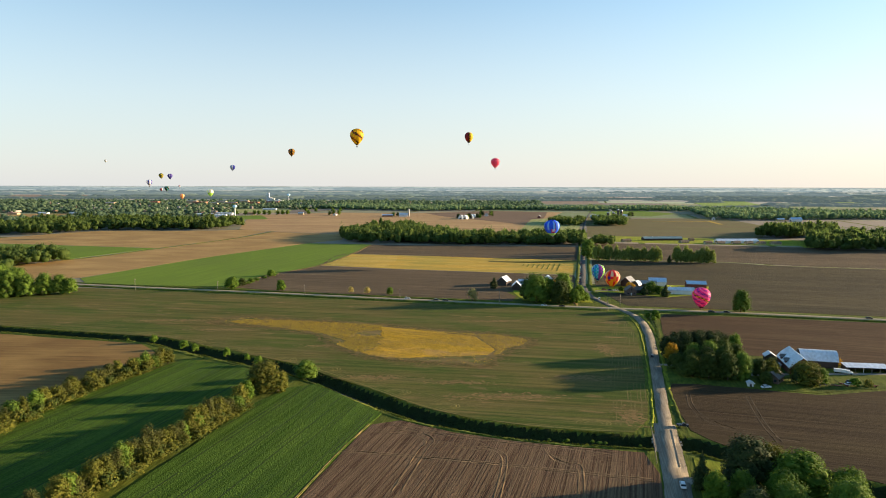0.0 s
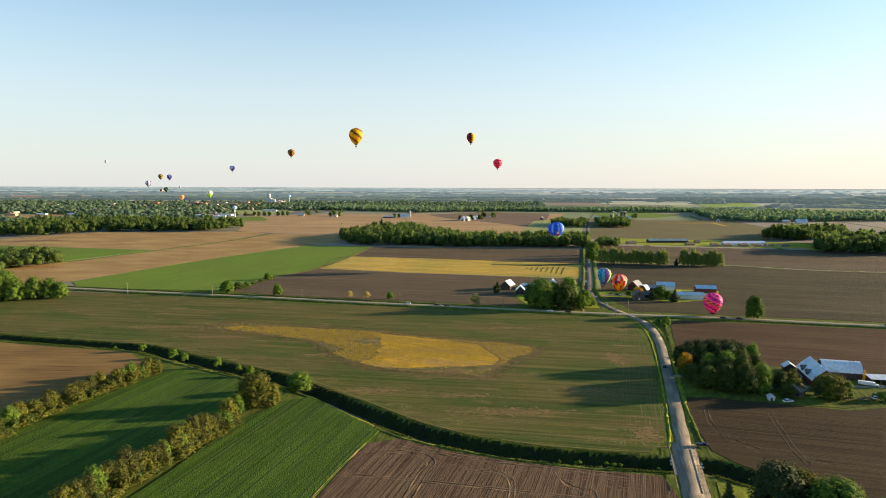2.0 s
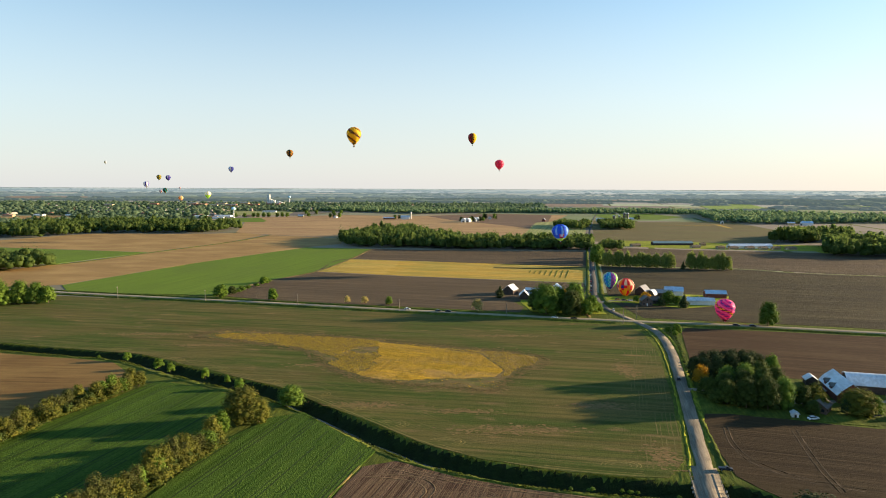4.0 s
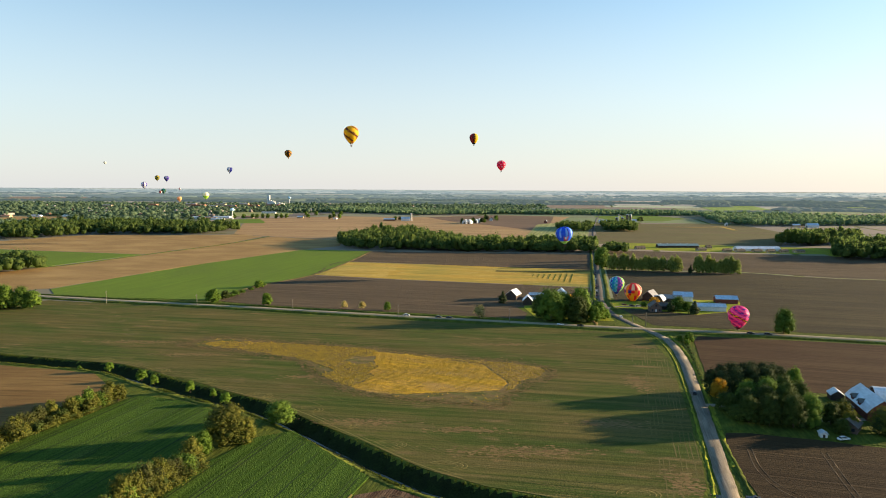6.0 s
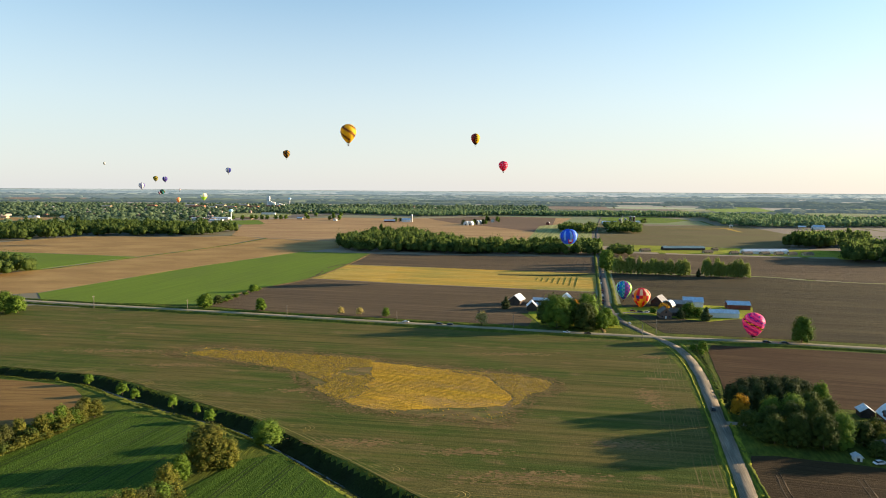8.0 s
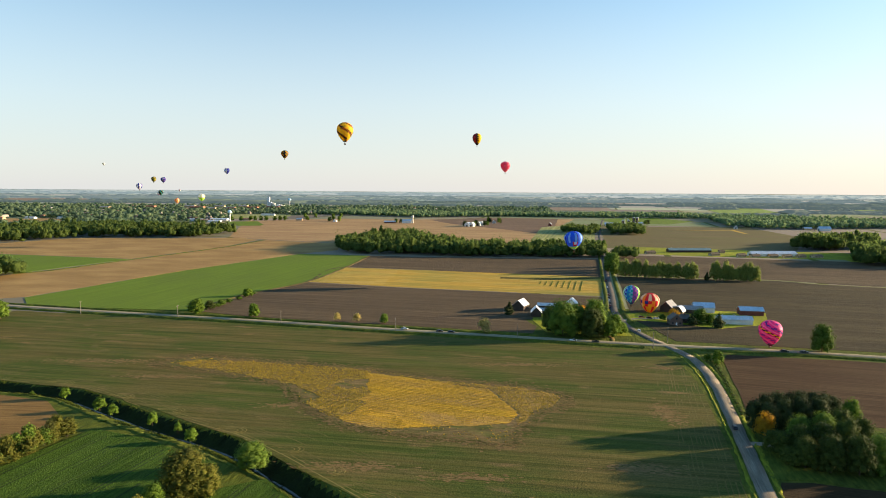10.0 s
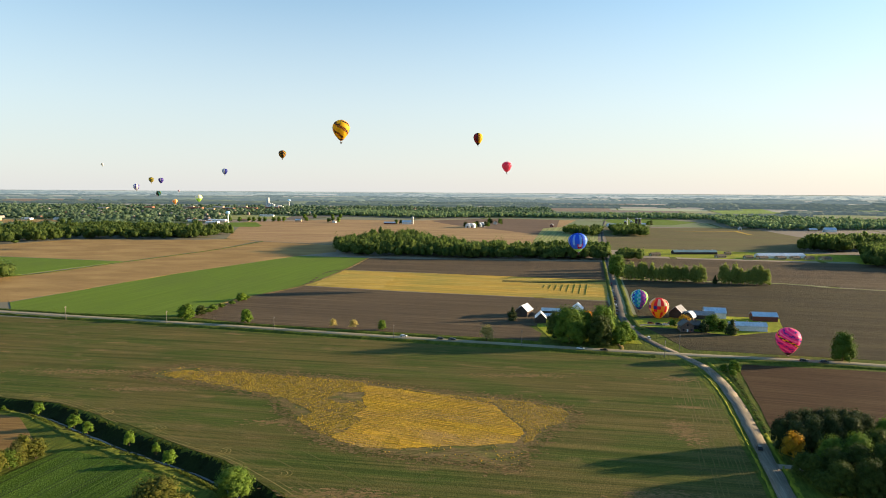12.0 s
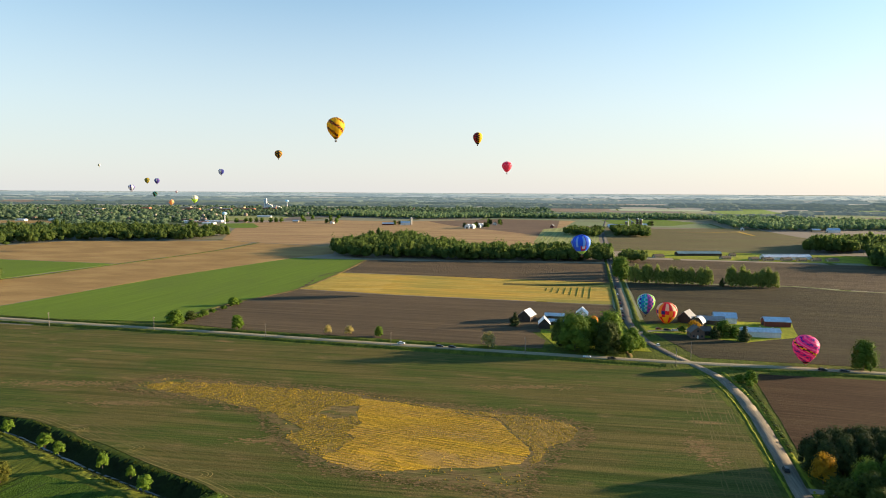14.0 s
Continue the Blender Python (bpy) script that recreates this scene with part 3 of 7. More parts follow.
field("field_wheat_west", "young green wheat between two tree rows", [(-212, -120), (-190, 110), (-176, 262), (-170, 300), (-158, 330), (-146, 364), (-122, 355), (-95, 338), (-84, 332), (-92, 310), (-99, 285), (-110, 236), (-118, 200), (-135, 110), (-176, -120)],
      0.35, M["green_near"], 0.3)
field("field_sandy", "sandy tilled field beside the ditch", [(-186, 240), (-182, 300), (-172, 345), (-160, 368), (-187, 399), (-210, 406), (-252, 415), (-296, 427), (-400, 453), (-470, 450), (-470, 180), (-195, 160)], 0.10, M["tan_left"], 0.4)
field("field_harrowed", "harrowed brown field with tractor marks", [(-116, -120), (-65, 110), (-45, 200), (-37, 235), (-29, 264), (-17, 269), (4, 256), (27, 247), (48, 242), (66, 238), (76, 236), (76, 218), (71, 198), (47, 110), (36, 60), (14, -50), (6, -120)], 0.10, M["brown_near"], 0.3)
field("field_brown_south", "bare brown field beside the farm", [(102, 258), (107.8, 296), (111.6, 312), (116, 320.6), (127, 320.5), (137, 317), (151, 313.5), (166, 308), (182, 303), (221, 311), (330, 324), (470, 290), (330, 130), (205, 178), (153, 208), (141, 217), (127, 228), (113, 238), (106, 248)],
      0.10, M["brown_right"], 0.5)
field("field_brown_middle", "bare brown field south of the road", [(135.8, 388), (144, 415), (153.5, 448), (164, 483), (172, 497), (236, 485), (320, 466), (520, 420), (480, 325), (245, 350), (200, 368), (178, 374), (152, 388)], 0.10, M["brown_mid"], 0.4)
field("field_brown_west", "dark ploughed field along the road", [(-207, 624), (-156, 604), (-72, 583), (3, 566), (60, 552), (66, 575), (60, 600), (110, 612), (128, 618), (134, 645), (145, 711), (-49, 757), (-149, 790), (-190, 699)], 0.10, M["brown_dark"], 0.4)
field("field_golden", "golden stubble field with dark mown bars", [(-148, 792), (-127, 921), (177, 850), (146, 714), (-49, 760)], 0.16, M["gold"], 0.5)
field("field_brown_wood", "dark ploughed strip before the wood", [(-126, 924), (-114, 1066), (-40, 1056), (212, 1042), (222, 1035), (178, 854)], 0.10, M["brown_dark"], 0.5)
field("field_green", "bright green crop field", [(-352, 640), (-207, 624), (-192, 699), (-150, 791), (-129, 921), (-117, 1066), (-223, 1084), (-316, 876), (-380, 679)], 0.30, M["green_far"], 0.5)
field("field_tan_near", "dry tan field with pale patches", [(-382, 684), (-318, 876), (-225, 1086), (-178, 1150), (-190, 1270), (-345, 1340), (-372, 1178), (-433, 978), (-489, 840), (-560, 690), (-430, 655)], 0.10, M["tan"], 0.6)
field("field_green_west", "narrow wedge of green crop", [(-800, 1085), (-619, 1040), (-440, 996), (-491, 846), (-560, 850), (-800, 900)], 0.25, M["green_far"], 0.5)
field("field_tan_west", "dry tan field before the wood", [(-770, 1240), (-710, 1362), (-484, 1368), (-420, 1400), (-362, 1345), (-378, 1182), (-440, 1000), (-619, 1044), (-830, 1095)], 0.10, M["tan"], 0.6)
field("field_tan_north", "broad pinkish tan field", [(-440, 1410), (-350, 1350), (-195, 1280), (-150, 1340), (-80, 1445), (-30, 1305), (55, 1165), (190, 1180), (200, 1460), (262, 1700), (310, 1900), (420, 2280), (210, 2380), (-127, 2180), (-348, 2225), (-600, 2035)],
      0.10, M["tan_pink"], 0.6)
field("field_brown_far", "brown field far beyond the wood", [(-60, 2190), (170, 2380), (370, 2300), (262, 1720), (215, 1560), (150, 1700), (10, 1960)], 0.16, M["brown_far"], 0.5)
field("field_hay", "pale striped hay field beside the lane", [(166, 1400), (248, 1826), (320, 1905), (400, 1870), (322, 1530), (262, 1260), (245, 1190), (200, 1185)], 0.18, M["pale_strip"], 0.4)
field("field_brown_east", "wide dark ploughed field", [(153, 532), (197, 522), (245, 512), (480, 454), (760, 390), (820, 690), (436, 788), (364, 830), (197, 856), (167, 713), (152, 640), (146, 600)], 0.10, M["brown_east"], 0.4)
field("field_brown_windbreak", "brown field behind the tall windbreak", [(199, 862), (364, 836), (440, 794), (820, 697), (760, 960), (600, 1025), (557, 1036), (284, 1100), (252, 1095)], 0.10, M["brown_dark"], 0.5)
field("field_poultry_grass", "bright mown grass round the long barns", [(280, 1140), (372, 1096), (509, 1067), (582, 1060), (575, 1030), (600, 1022), (690, 1090), (640, 1157), (370, 1240), (297, 1256)], 0.12, M["hay_lawn"], 0.4)
field("field_brown_north", "thinly greened field beyond the long barns", [(270, 1222), (590, 1204), (764, 1506), (819, 1905), (552, 1877), (440, 1960), (405, 1880), (335, 1510)], 0.10, M["olive_soil"], 0.5)
field("field_green_north", "yellow-green field before the far wood", [(560, 1745), (654, 1737), (726, 1768), (697, 1618), (688, 1622), (710, 1748), (650, 1728)], 0.3, M["gold"], 0.5)
field("field_green_silo", "bright green field behind the silos", [(500, 2055), (645, 2014), (788, 2196), (727, 2440), (516, 2346)], 0.25, M["green_far"], 0.5)
field("town_ground", "dark green gardens and lawns of the town", [(-1700, 2150), (-1215, 2140), (-1010, 1810), (-800, 1710), (-690, 1960), (-690, 2170), (-540, 2210), (-560, 2420), (-430, 2560), (-80, 2500), (400, 2520), (520, 3440), (-2200, 3440)], 0.12, M["town_lawn"], 0.5)
field("field_tan_town", "tan field with pale houses at the town edge", [(-1156, 1760), (-1400, 1900), (-1420, 2060), (-1208, 2129), (-1010, 1803)], 0.14, M["tan"], 0.5)
field("field_green_tower", "bright mown green beside the water tower", [(-654, 1990), (-560, 2015), (-495, 1850), (-490, 1800), (-545, 1790)], 0.24, M["green_far"], 0.5)
field("field_pale_tower", "pale dry grass behind the water tower", [(-690, 2175), (-535, 2205), (-555, 2420), (-620, 2550), (-790, 2480)], 0.26, M["pale_strip"], 0.5)
field("farmyard_lawn_southeast", "mown farmyard grass", [(113.5, 324), (118, 322.6), (127, 322.2), (137, 318.6), (151, 315), (167, 309.5), (182, 306), (221, 314), (330, 327), (330, 350), (246, 352), (200, 370), (178, 376), (152, 390), (140, 392), (131, 372)], 0.14, M["verge"], 0.5)
field("farmyard_lawn_northeast", "bright farmyard grass", [(146, 630), (143, 603), (165, 594), (200, 572), (242, 588), (262, 634), (238, 640), (190, 650), (174, 634)], 0.14, M["hay_lawn"], 0.6)
field("farmyard_lawn_northwest", "farmyard grass under tall trees", [(70, 556), (128, 545), (130, 612), (110, 612), (96, 655), (78, 652), (66, 600)], 0.14, M["hay_lawn"], 0.6)
field("verge_lawn_south", "mown grass beside the bridge", [(93, 232), (104, 226), (122, 215), (140, 202), (130, 160), (76, 150), (84, 200)], 0.12, M["lawn"], 0.4)

RIM_LINE = [(-208, 622), (-192, 700), (-150, 792), (-129, 921), (-116, 1062)]
tagged(strip("field_line_west", RIM_LINE, [(-2.2, 0.0), (-1.4, 0.36), (1.4, 0.36), (2.2, 0.0)], M["rim"], 4, 0.4, 0.05, 80), "bare tan line between green crop and ploughed soil", "verge", kind="structure")
tagged(strip("field_edge_gold", [(-150, 794), (-128, 923), (30, 886), (178, 853)], [(-2.6, 0.0), (-1.8, 0.26), (1.8, 0.26), (2.6, 0.0)], M["brown_dark"], 5, 0.3, 0.1, 81), "dark ploughed edge of the stubble", "verge", kind="structure")

# ---- roads ----
NS = [(20, -60), (40, 60), (63, 150), (76.5, 201), (82, 222), (89, 248), (100, 287), (117.6, 351), (135.2, 416), (140.7, 440), (145.2, 464), (147, 486), (145.5, 503), (142.8, 517), (138, 537), (134.5, 560),
      (133.5, 588), (139, 638), (155.5, 713), (185.5, 855), (255, 1174), (337, 1550), (420, 1900), (560, 2450)]
EW = [(-900, 775), (-480, 669), (-343, 634), (-244, 611), (-154, 590), (-72, 569), (3, 551), (72, 535), (135, 521), (197, 510), (241, 500), (320, 480), (480, 441), (900, 340)]
tagged(strip("road_lane", NS[:15], [(-3.0, -0.1), (-2.7, 0.22), (0, 0.28), (2.7, 0.22), (3.0, -0.1)], M["asphalt"], 3, 0.3, 0, 5), "narrow worn grey asphalt lane with patched edges", "road", kind="structure")
tagged(strip("road_lane_north", NS[14:], [(-3.0, -0.1), (-2.7, 0.22), (0, 0.28), (2.7, 0.22), (3.0, -0.1)], M["asphalt_dark"], 3, 0.3, 0, 5), "darker grey asphalt lane running north", "road", kind="structure")
tagged(strip("road_apron", [(72, 182), (76, 199), (79.5, 211), (84.5, 230), (90, 252), (93.5, 265)], [(-4.5, -0.1), (-4.1, 0.16), (0, 0.18), (4.1, 0.16), (4.5, -0.1)], M["asphalt"], 2, 0.15, 0, 51), "wide worn shoulder at the bridge", "road", kind="structure")
tagged(strip("road_county", EW, [(-3.4, -0.1), (-2.7, 0.28), (0, 0.34), (2.7, 0.28), (3.4, -0.1)], M["asphalt_pale"], 4, 0.15, 0, 6), "pale chip-sealed county road", "road", kind="structure")

tagged(strip("verge_west", [(86, 262), (94, 287), (112, 351), (128.5, 416), (134, 440), (138, 464), (140, 486), (138, 500)], [(0.7, -0.1), (1.0, 0.04), (1.4, 0.06), (1.7, 0.04), (2.0, -0.1)], M["lawn"], 1.5, 0.35, 0.2, 8),
       "tall bright grass along the lane", "verge", kind="structure")
tagged(strip("verge_east", [(106, 287), (124, 351), (141, 416), (146.5, 440), (151, 464), (153, 486), (155, 500)], [(-2.4, -0.1), (-2.0, 0.06), (-1.3, 0.09), (-0.6, 0.06), (-0.1, -0.1)], M["lawn"], 1.5, 0.5, 0.2, 9),
       "tall bright grass along the lane", "verge", kind="structure")
tagged(strip("verge_county_north", [(-480, 677), (-343, 642), (-244, 619), (-154, 598), (-72, 577), (3, 559), (62, 545)], [(-2.6, -0.1), (-1.2, 0.4), (0.2, 0.55), (1.6, 0.3), (2.6, -0.1)], M["verge"], 3, 0.3, 0.5, 10),
       "rough grass along the county road", "verge", kind="structure")
tagged(strip("verge_county_south", [(-480, 659), (-343, 625), (-244, 602), (-154, 581), (-72, 560), (3, 542), (72, 526), (126, 513)], [(-3.4, -0.1), (-1.8, 0.35), (0.2, 0.8), (1.8, 0.35), (3.2, -0.1)], M["verge"], 3, 0.3, 0.6, 11),
       "rough dark grass along the county road", "verge", kind="structure")
tagged(strip("verge_county_east", [(160, 508), (200, 500), (241, 491), (320, 471), (480, 432), (800, 355)], [(-2.6, -0.1), (-1.2, 0.4), (0.2, 0.7), (1.6, 0.3), (2.6, -0.1)], M["verge"], 3, 0.3, 0.5, 12),
       "rough grass along the county road", "verge", kind="structure")
tagged(strip("verge_north_lane", [(128, 585), (133, 638), (149.5, 713), (179.5, 855), (248, 1174)], [(-2.0, -0.1), (-1.0, 0.5), (0.2, 0.8), (1.0, 0.5), (2.0, -0.1)], M["verge"], 2.5, 0.3, 0.6, 13),
       "tall grass beside the north lane", "verge", kind="structure")
tagged(strip("verge_north_lane_east", [(140, 590), (146, 638), (162.5, 713), (192.5, 855), (261, 1174)], [(-2.4, -0.1), (-1.0, 0.4), (0.2, 0.5), (1.4, 0.4), (2.4, -0.1)], M["verge"], 2.5, 0.3, 0.5, 14),
       "bright grass beside the north lane", "verge", kind="structure")
tagged(strip("driveway_southeast", [(117, 355.5), (127, 354.5), (138, 346.5), (160, 337), (190, 338), (214, 338), (250, 338)], [(-2.2, 0.0), (-1.8, 0.20), (1.8, 0.20), (2.2, 0.0)], M["gravel"], 3, 0.2, 0, 15), "pale gravel farm drive", "drive", kind="structure")
tagged(strip("driveway_northeast", [(135, 600), (150, 607), (172, 606), (205, 602)], [(-2.2, 0.0), (-1.8, 0.20), (1.8, 0.20), (2.2, 0.0)], M["gravel"], 3, 0.2, 0, 16), "pale gravel farm drive", "drive", kind="structure")
tagged(strip("driveway_northwest", [(110, 527), (112, 545), (100, 575), (85, 592), (66, 612)], [(-1.2, 0.0), (-0.9, 0.18), (0.9, 0.18), (1.2, 0.0)], M["rim"], 3, 0.2, 0, 17), "worn gravel farm drive", "drive", kind="structure")
tagged(strip("field_track_south", [(83, 212), (90, 214), (97, 210)], [(-2.2, 0.0), (-1.8, 0.20), (1.8, 0.20), (2.2, 0.0)], M["gravel"], 2, 0.2, 0, 18), "pale gravel turning beside the lane", "drive", kind="structure")
tagged(strip("field_line_east", [(197, 859), (364, 833), (438, 791), (820, 694)], [(-1.6, 0.0), (-1.0, 0.24), (1.0, 0.24), (1.6, 0.0)], M["pale_strip"], 5, 0.2, 0.1, 19), "pale grass line between two ploughed fields", "verge", kind="structure")
tagged(strip("field_line_tan", [(-600, 850), (-489, 843), (-436, 986), (-375, 1180), (-350, 1345)], [(-3.0, 0.0), (-2.0, 0.4), (2.0, 0.4), (3.0, 0.0)], M["verge"], 5, 0.4, 0.2, 20), "grass line between two tan fields", "verge", kind="structure")
tagged(strip("field_edge_wheat", [(-66, 110), (-46.4, 200), (-38.4, 235), (-30.4, 264)], [(-0.5, 0.0), (-0.25, 0.38), (0.25, 0.38), (0.5, 0.0)], M["rim"], 2, 0.15, 0.1, 22), "dry grass line between wheat and bare soil", "verge", kind="structure")
tagged(strip("ditch_bank_south", [(-300, 430), (-254, 419), (-212, 409), (-187, 402), (-150, 376), (-122, 358.5), (-95, 342), (-66, 321), (-39, 292), (-18, 271), (4, 258.5), (27, 249), (48, 243), (66, 240)],
             [(-1.2, -0.2), (-0.6, 0.1), (0.1, 0.16), (0.7, 0.1), (1.3, -0.2)], M["verge"], 1.2, 0.5, 0.2, 23), "sunlit grass along the ditch edge", "verge", kind="structure")


def ditch_water():
    m, nt, bsdf = start_mat("still_ditch_water", 0.22)
    bsdf.inputs["Base Color"].default_value = (0.012, 0.014, 0.010, 1.0)
    bsdf.inputs["Specular IOR Level"].default_value = 0.3
    bumped(nt, bsdf, noise_at(nt, 0.6, 1.4, V_TURN, 2), 0.02)
    line = [(x, y) for x, y in DITCH if -420 < x < 160]
    return tagged(strip("water", line, [(0.9, -3.02), (1.4, -3.0), (1.9, -3.02)], m, 3, 0.35, 0, 61), "narrow still water in the ditch bottom", "water", kind="structure")


ditch_water()


# ---- trees ----
def sphere_grid(n_round, n_up):
    """A unit ball as corners and triangles."""
    v = [(0, 0, -1)]
    for j in range(1, n_up):
        a = math.pi * j / n_up
        v += [(math.sin(a) * math.cos(2 * math.pi * i / n_round), math.sin(a) * math.sin(2 * math.pi * i / n_round), -math.cos(a)) for i in range(n_round)]
    v.append((0, 0, 1))
    t, last = [], len(v) - 1
    for i in range(n_round):
        j = (i + 1) % n_round
        t.append((0, 1 + j, 1 + i))
        t.append((last, last - n_round + i, last - n_round + j))
        for k in range(n_up - 2):
            a = 1 + k * n_round
            t += [(a + i, a + j, a + n_round + j), (a + i, a + n_round + j, a + n_round + i)]
    return np.array(v, float), np.array(t)


def crown_arrays(rng, lobes, leaves, size, core=0.82, grid=(6, 4), spread=0.22):
    """Lobes (x, y, z, rx, rz) filled with an uneven dark heart and clad in leaf sprays."""
    verts, tris, k = [], [], 0
    ball, bt = sphere_grid(*grid)
    if core:
        for x, y, z, rx, rz in lobes:
            v = ball * (1 + rng.normal(0, 0.10, (len(ball), 1)))
            verts.append(v * (rx * core, rx * core, rz * core) + (x, y, z))
            tris.append(bt + k)
            k += len(v)
    weight = np.array([l[3] ** 2 for l in lobes])
    pick = rng.choice(len(lobes), leaves, p=weight / weight.sum())
    way = rng.normal(0, 1, (leaves, 3))
    way /= np.linalg.norm(way, axis=1, keepdims=True)
    way[:, 2] = np.where(way[:, 2] < -0.5, -way[:, 2], way[:, 2])
    lob = np.array(lobes)[pick]
    place = lob[:, :3] + way * lob[:, [3, 3, 4]] * (1 + np.clip(rng.normal(-0.05, spread, (leaves, 1)) * 0.8, -0.6, 0.34))
    facing = way * 1.0 + (0, 0, 0.25) + rng.normal(0, 0.32, (leaves, 3))
    facing /= np.linalg.norm(facing, axis=1, keepdims=True)
    a = np.cross(facing, rng.normal(0, 1, (leaves, 3)))
    a /= np.linalg.norm(a, axis=1, keepdims=True)
    b = np.cross(facing, a)
    s = size * rng.uniform(0.55, 1.35, (leaves, 1))
    quad = np.stack([place - a * s * 0.5 - b * s * 0.35, place + a * s * 0.5 - b * s * 0.45, place + a * s * 0.35 + b * s * 0.5 + facing * s * 0.2, place - a * s * 0.45 + b * s * 0.4], 1)
    verts.append(quad.reshape(-1, 3))
    o = k + 4 * np.arange(leaves)
    tris += [np.stack([o, o + 1, o + 2], 1), np.stack([o, o + 2, o + 3], 1)]
    return np.vstack(verts), np.vstack(tris)


def lobes_broad(rng, n=9, wide=4.2, low=0.2, high=9.5):
    out = [(0, 0, (low + high) / 2, wide * 0.72, (high - low) * 0.44)]
    for k in range(n):
        a, f = 2.4 * k + rng.uniform(-0.4, 0.4), 0.95 * (k + rng.random()) / n
        r = wide * (0.62 * math.sin(math.pi * min(0.93, 0.34 + 0.58 * f)))
        s = rng.uniform(0.26, 0.42) * wide
        out.append((r * math.cos(a), r * math.sin(a), low + s * 0.6 + (high - low - s) * f, s, s * rng.uniform(0.75, 1.0)))
    return out


def lobes_cone(rng, wide=3.1, low=0.8, high=10):
    out = []
    for k in range(9):
        f = k / 8
        r = wide * min(1.0, 1.25 * (1 - f) ** 0.55) + 0.2
        for _ in range(3 if f < 0.6 else 1):
            a = rng.uniform(0, 6.28)
            o = r * 0.45 if f < 0.6 else 0
            out.append((o * math.cos(a), o * math.sin(a), low + (high - low - 0.5) * f, r * 0.66, 1.05))
    return out


def trunk_mesh(rng, height, thick, limbs):
    bm = bmesh.new()
    lean = (rng.uniform(-0.3, 0.3), rng.uniform(-0.3, 0.3))
    rod(bm, (0, 0, -0.2), (lean[0] * 0.5, lean[1] * 0.5, height * 0.5), thick, thick * 0.7, 7)
    rod(bm, (lean[0] * 0.5, lean[1] * 0.5, height * 0.48), (lean[0], lean[1], height), thick * 0.7, thick * 0.2, 6)
    for k in range(limbs):
        a, z = 2.4 * k + rng.uniform(0, 1), height * rng.uniform(0.3, 0.75)
        rod(bm, (0, 0, z), (math.cos(a) * height * 0.28, math.sin(a) * height * 0.28, z + height * 0.22), thick * 0.4, thick * 0.1, 5)
    return bm_mesh("trunk", bm, M["bark"])


TREES = {}


def tree_kind(kind, variants, lobes, leaves, size, material, trunk=(6, 0.22, 5), core=0.82, spread=0.22):
    """Some shapes of one kind of tree, about 10 m high and 8 m wide."""
    TREES[kind] = []
    for k in range(variants):
        rng = np.random.default_rng(hash_of(kind) + k)
        v, t = crown_arrays(rng, lobes(rng), leaves, size, core, spread=spread)
        TREES[kind].append((trunk_mesh(rng, *trunk), np_mesh("crown", v, t, [M[material]])))


def hash_of(text):
    return sum(ord(c) * (k + 1) for k, c in enumerate(text)) % 1000


tree_kind("broad", 4, lambda r: lobes_broad(r, 20), 2300, 0.43, "leaf", core=0.7, spread=0.36)
# kind "maple": the broad tree again, its leaves darkened for shade
tree_kind("maple", 4, lambda r: lobes_broad(r, 20), 2300, 0.43, "leaf_shaded", core=0.7, spread=0.36)
tree_kind("spring", 3, lambda r: lobes_broad(r, 20), 2200, 0.43, "leaf_spring", core=0.8, spread=0.28)
tree_kind("bud", 6, lambda r: lobes_broad(r, 17, 4.0, 0.3, 9.7), 1900, 0.36, "leaf_bud", (8.5, 0.2, 10), 0.72, 0.4)
tree_kind("twiggy", 5, lambda r: lobes_broad(r, 17, 3.3, 0.3, 9.8), 1900, 0.34, "leaf_bud_dark", (9, 0.2, 12), 0.5, 0.5)
tree_kind("tall", 4, lambda r: lobes_broad(r, 14, 3.6, -0.2, 9.8), 1500, 0.5, "leaf_wind", (8.5, 0.2, 6), 0.6, 0.4)
tree_kind("pine", 4, lambda r: lobes_broad(r, 12, 4.0, 0.8, 9.7), 1700, 0.42, "leaf_conifer", (8, 0.2, 3), spread=0.3)
tree_kind("conifer", 4, lobes_cone, 1700, 0.5, "leaf_conifer", (9, 0.2, 0))
tree_kind("yellow", 2, lambda r: lobes_broad(r, 12, 4.2, 1.2, 9.4), 1900, 0.45, "leaf_yellow", core=0.6, spread=0.4)
tree_kind("pale", 2, lambda r: lobes_broad(r, 12, 4.2, 1.2, 9.6), 1300, 0.42, "leaf_pale", (8, 0.2, 9), 0.55, 0.45)
tree_kind("bush", 4, lambda r: lobes_broad(r, 9, 4.2, 0.6, 8.6), 700, 0.75, "leaf_spring", (4, 0.16, 3), 0.75)
for _kind, _leaf in (("broad", "leaf"), ("spring", "leaf_spring"), ("maple", "leaf_shaded"), ("pine", "leaf_conifer"), ("bud", "leaf_bud")):
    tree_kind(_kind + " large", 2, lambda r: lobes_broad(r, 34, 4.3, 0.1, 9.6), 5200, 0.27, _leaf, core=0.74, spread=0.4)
for _kind, _leaf in (("broad", "leaf"), ("maple", "leaf_shaded"), ("bud", "leaf_bud"), ("spring", "leaf_spring"), ("conifer", "leaf_conifer")):
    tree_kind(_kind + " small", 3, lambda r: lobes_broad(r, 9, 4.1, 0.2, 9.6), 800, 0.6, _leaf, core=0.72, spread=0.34)
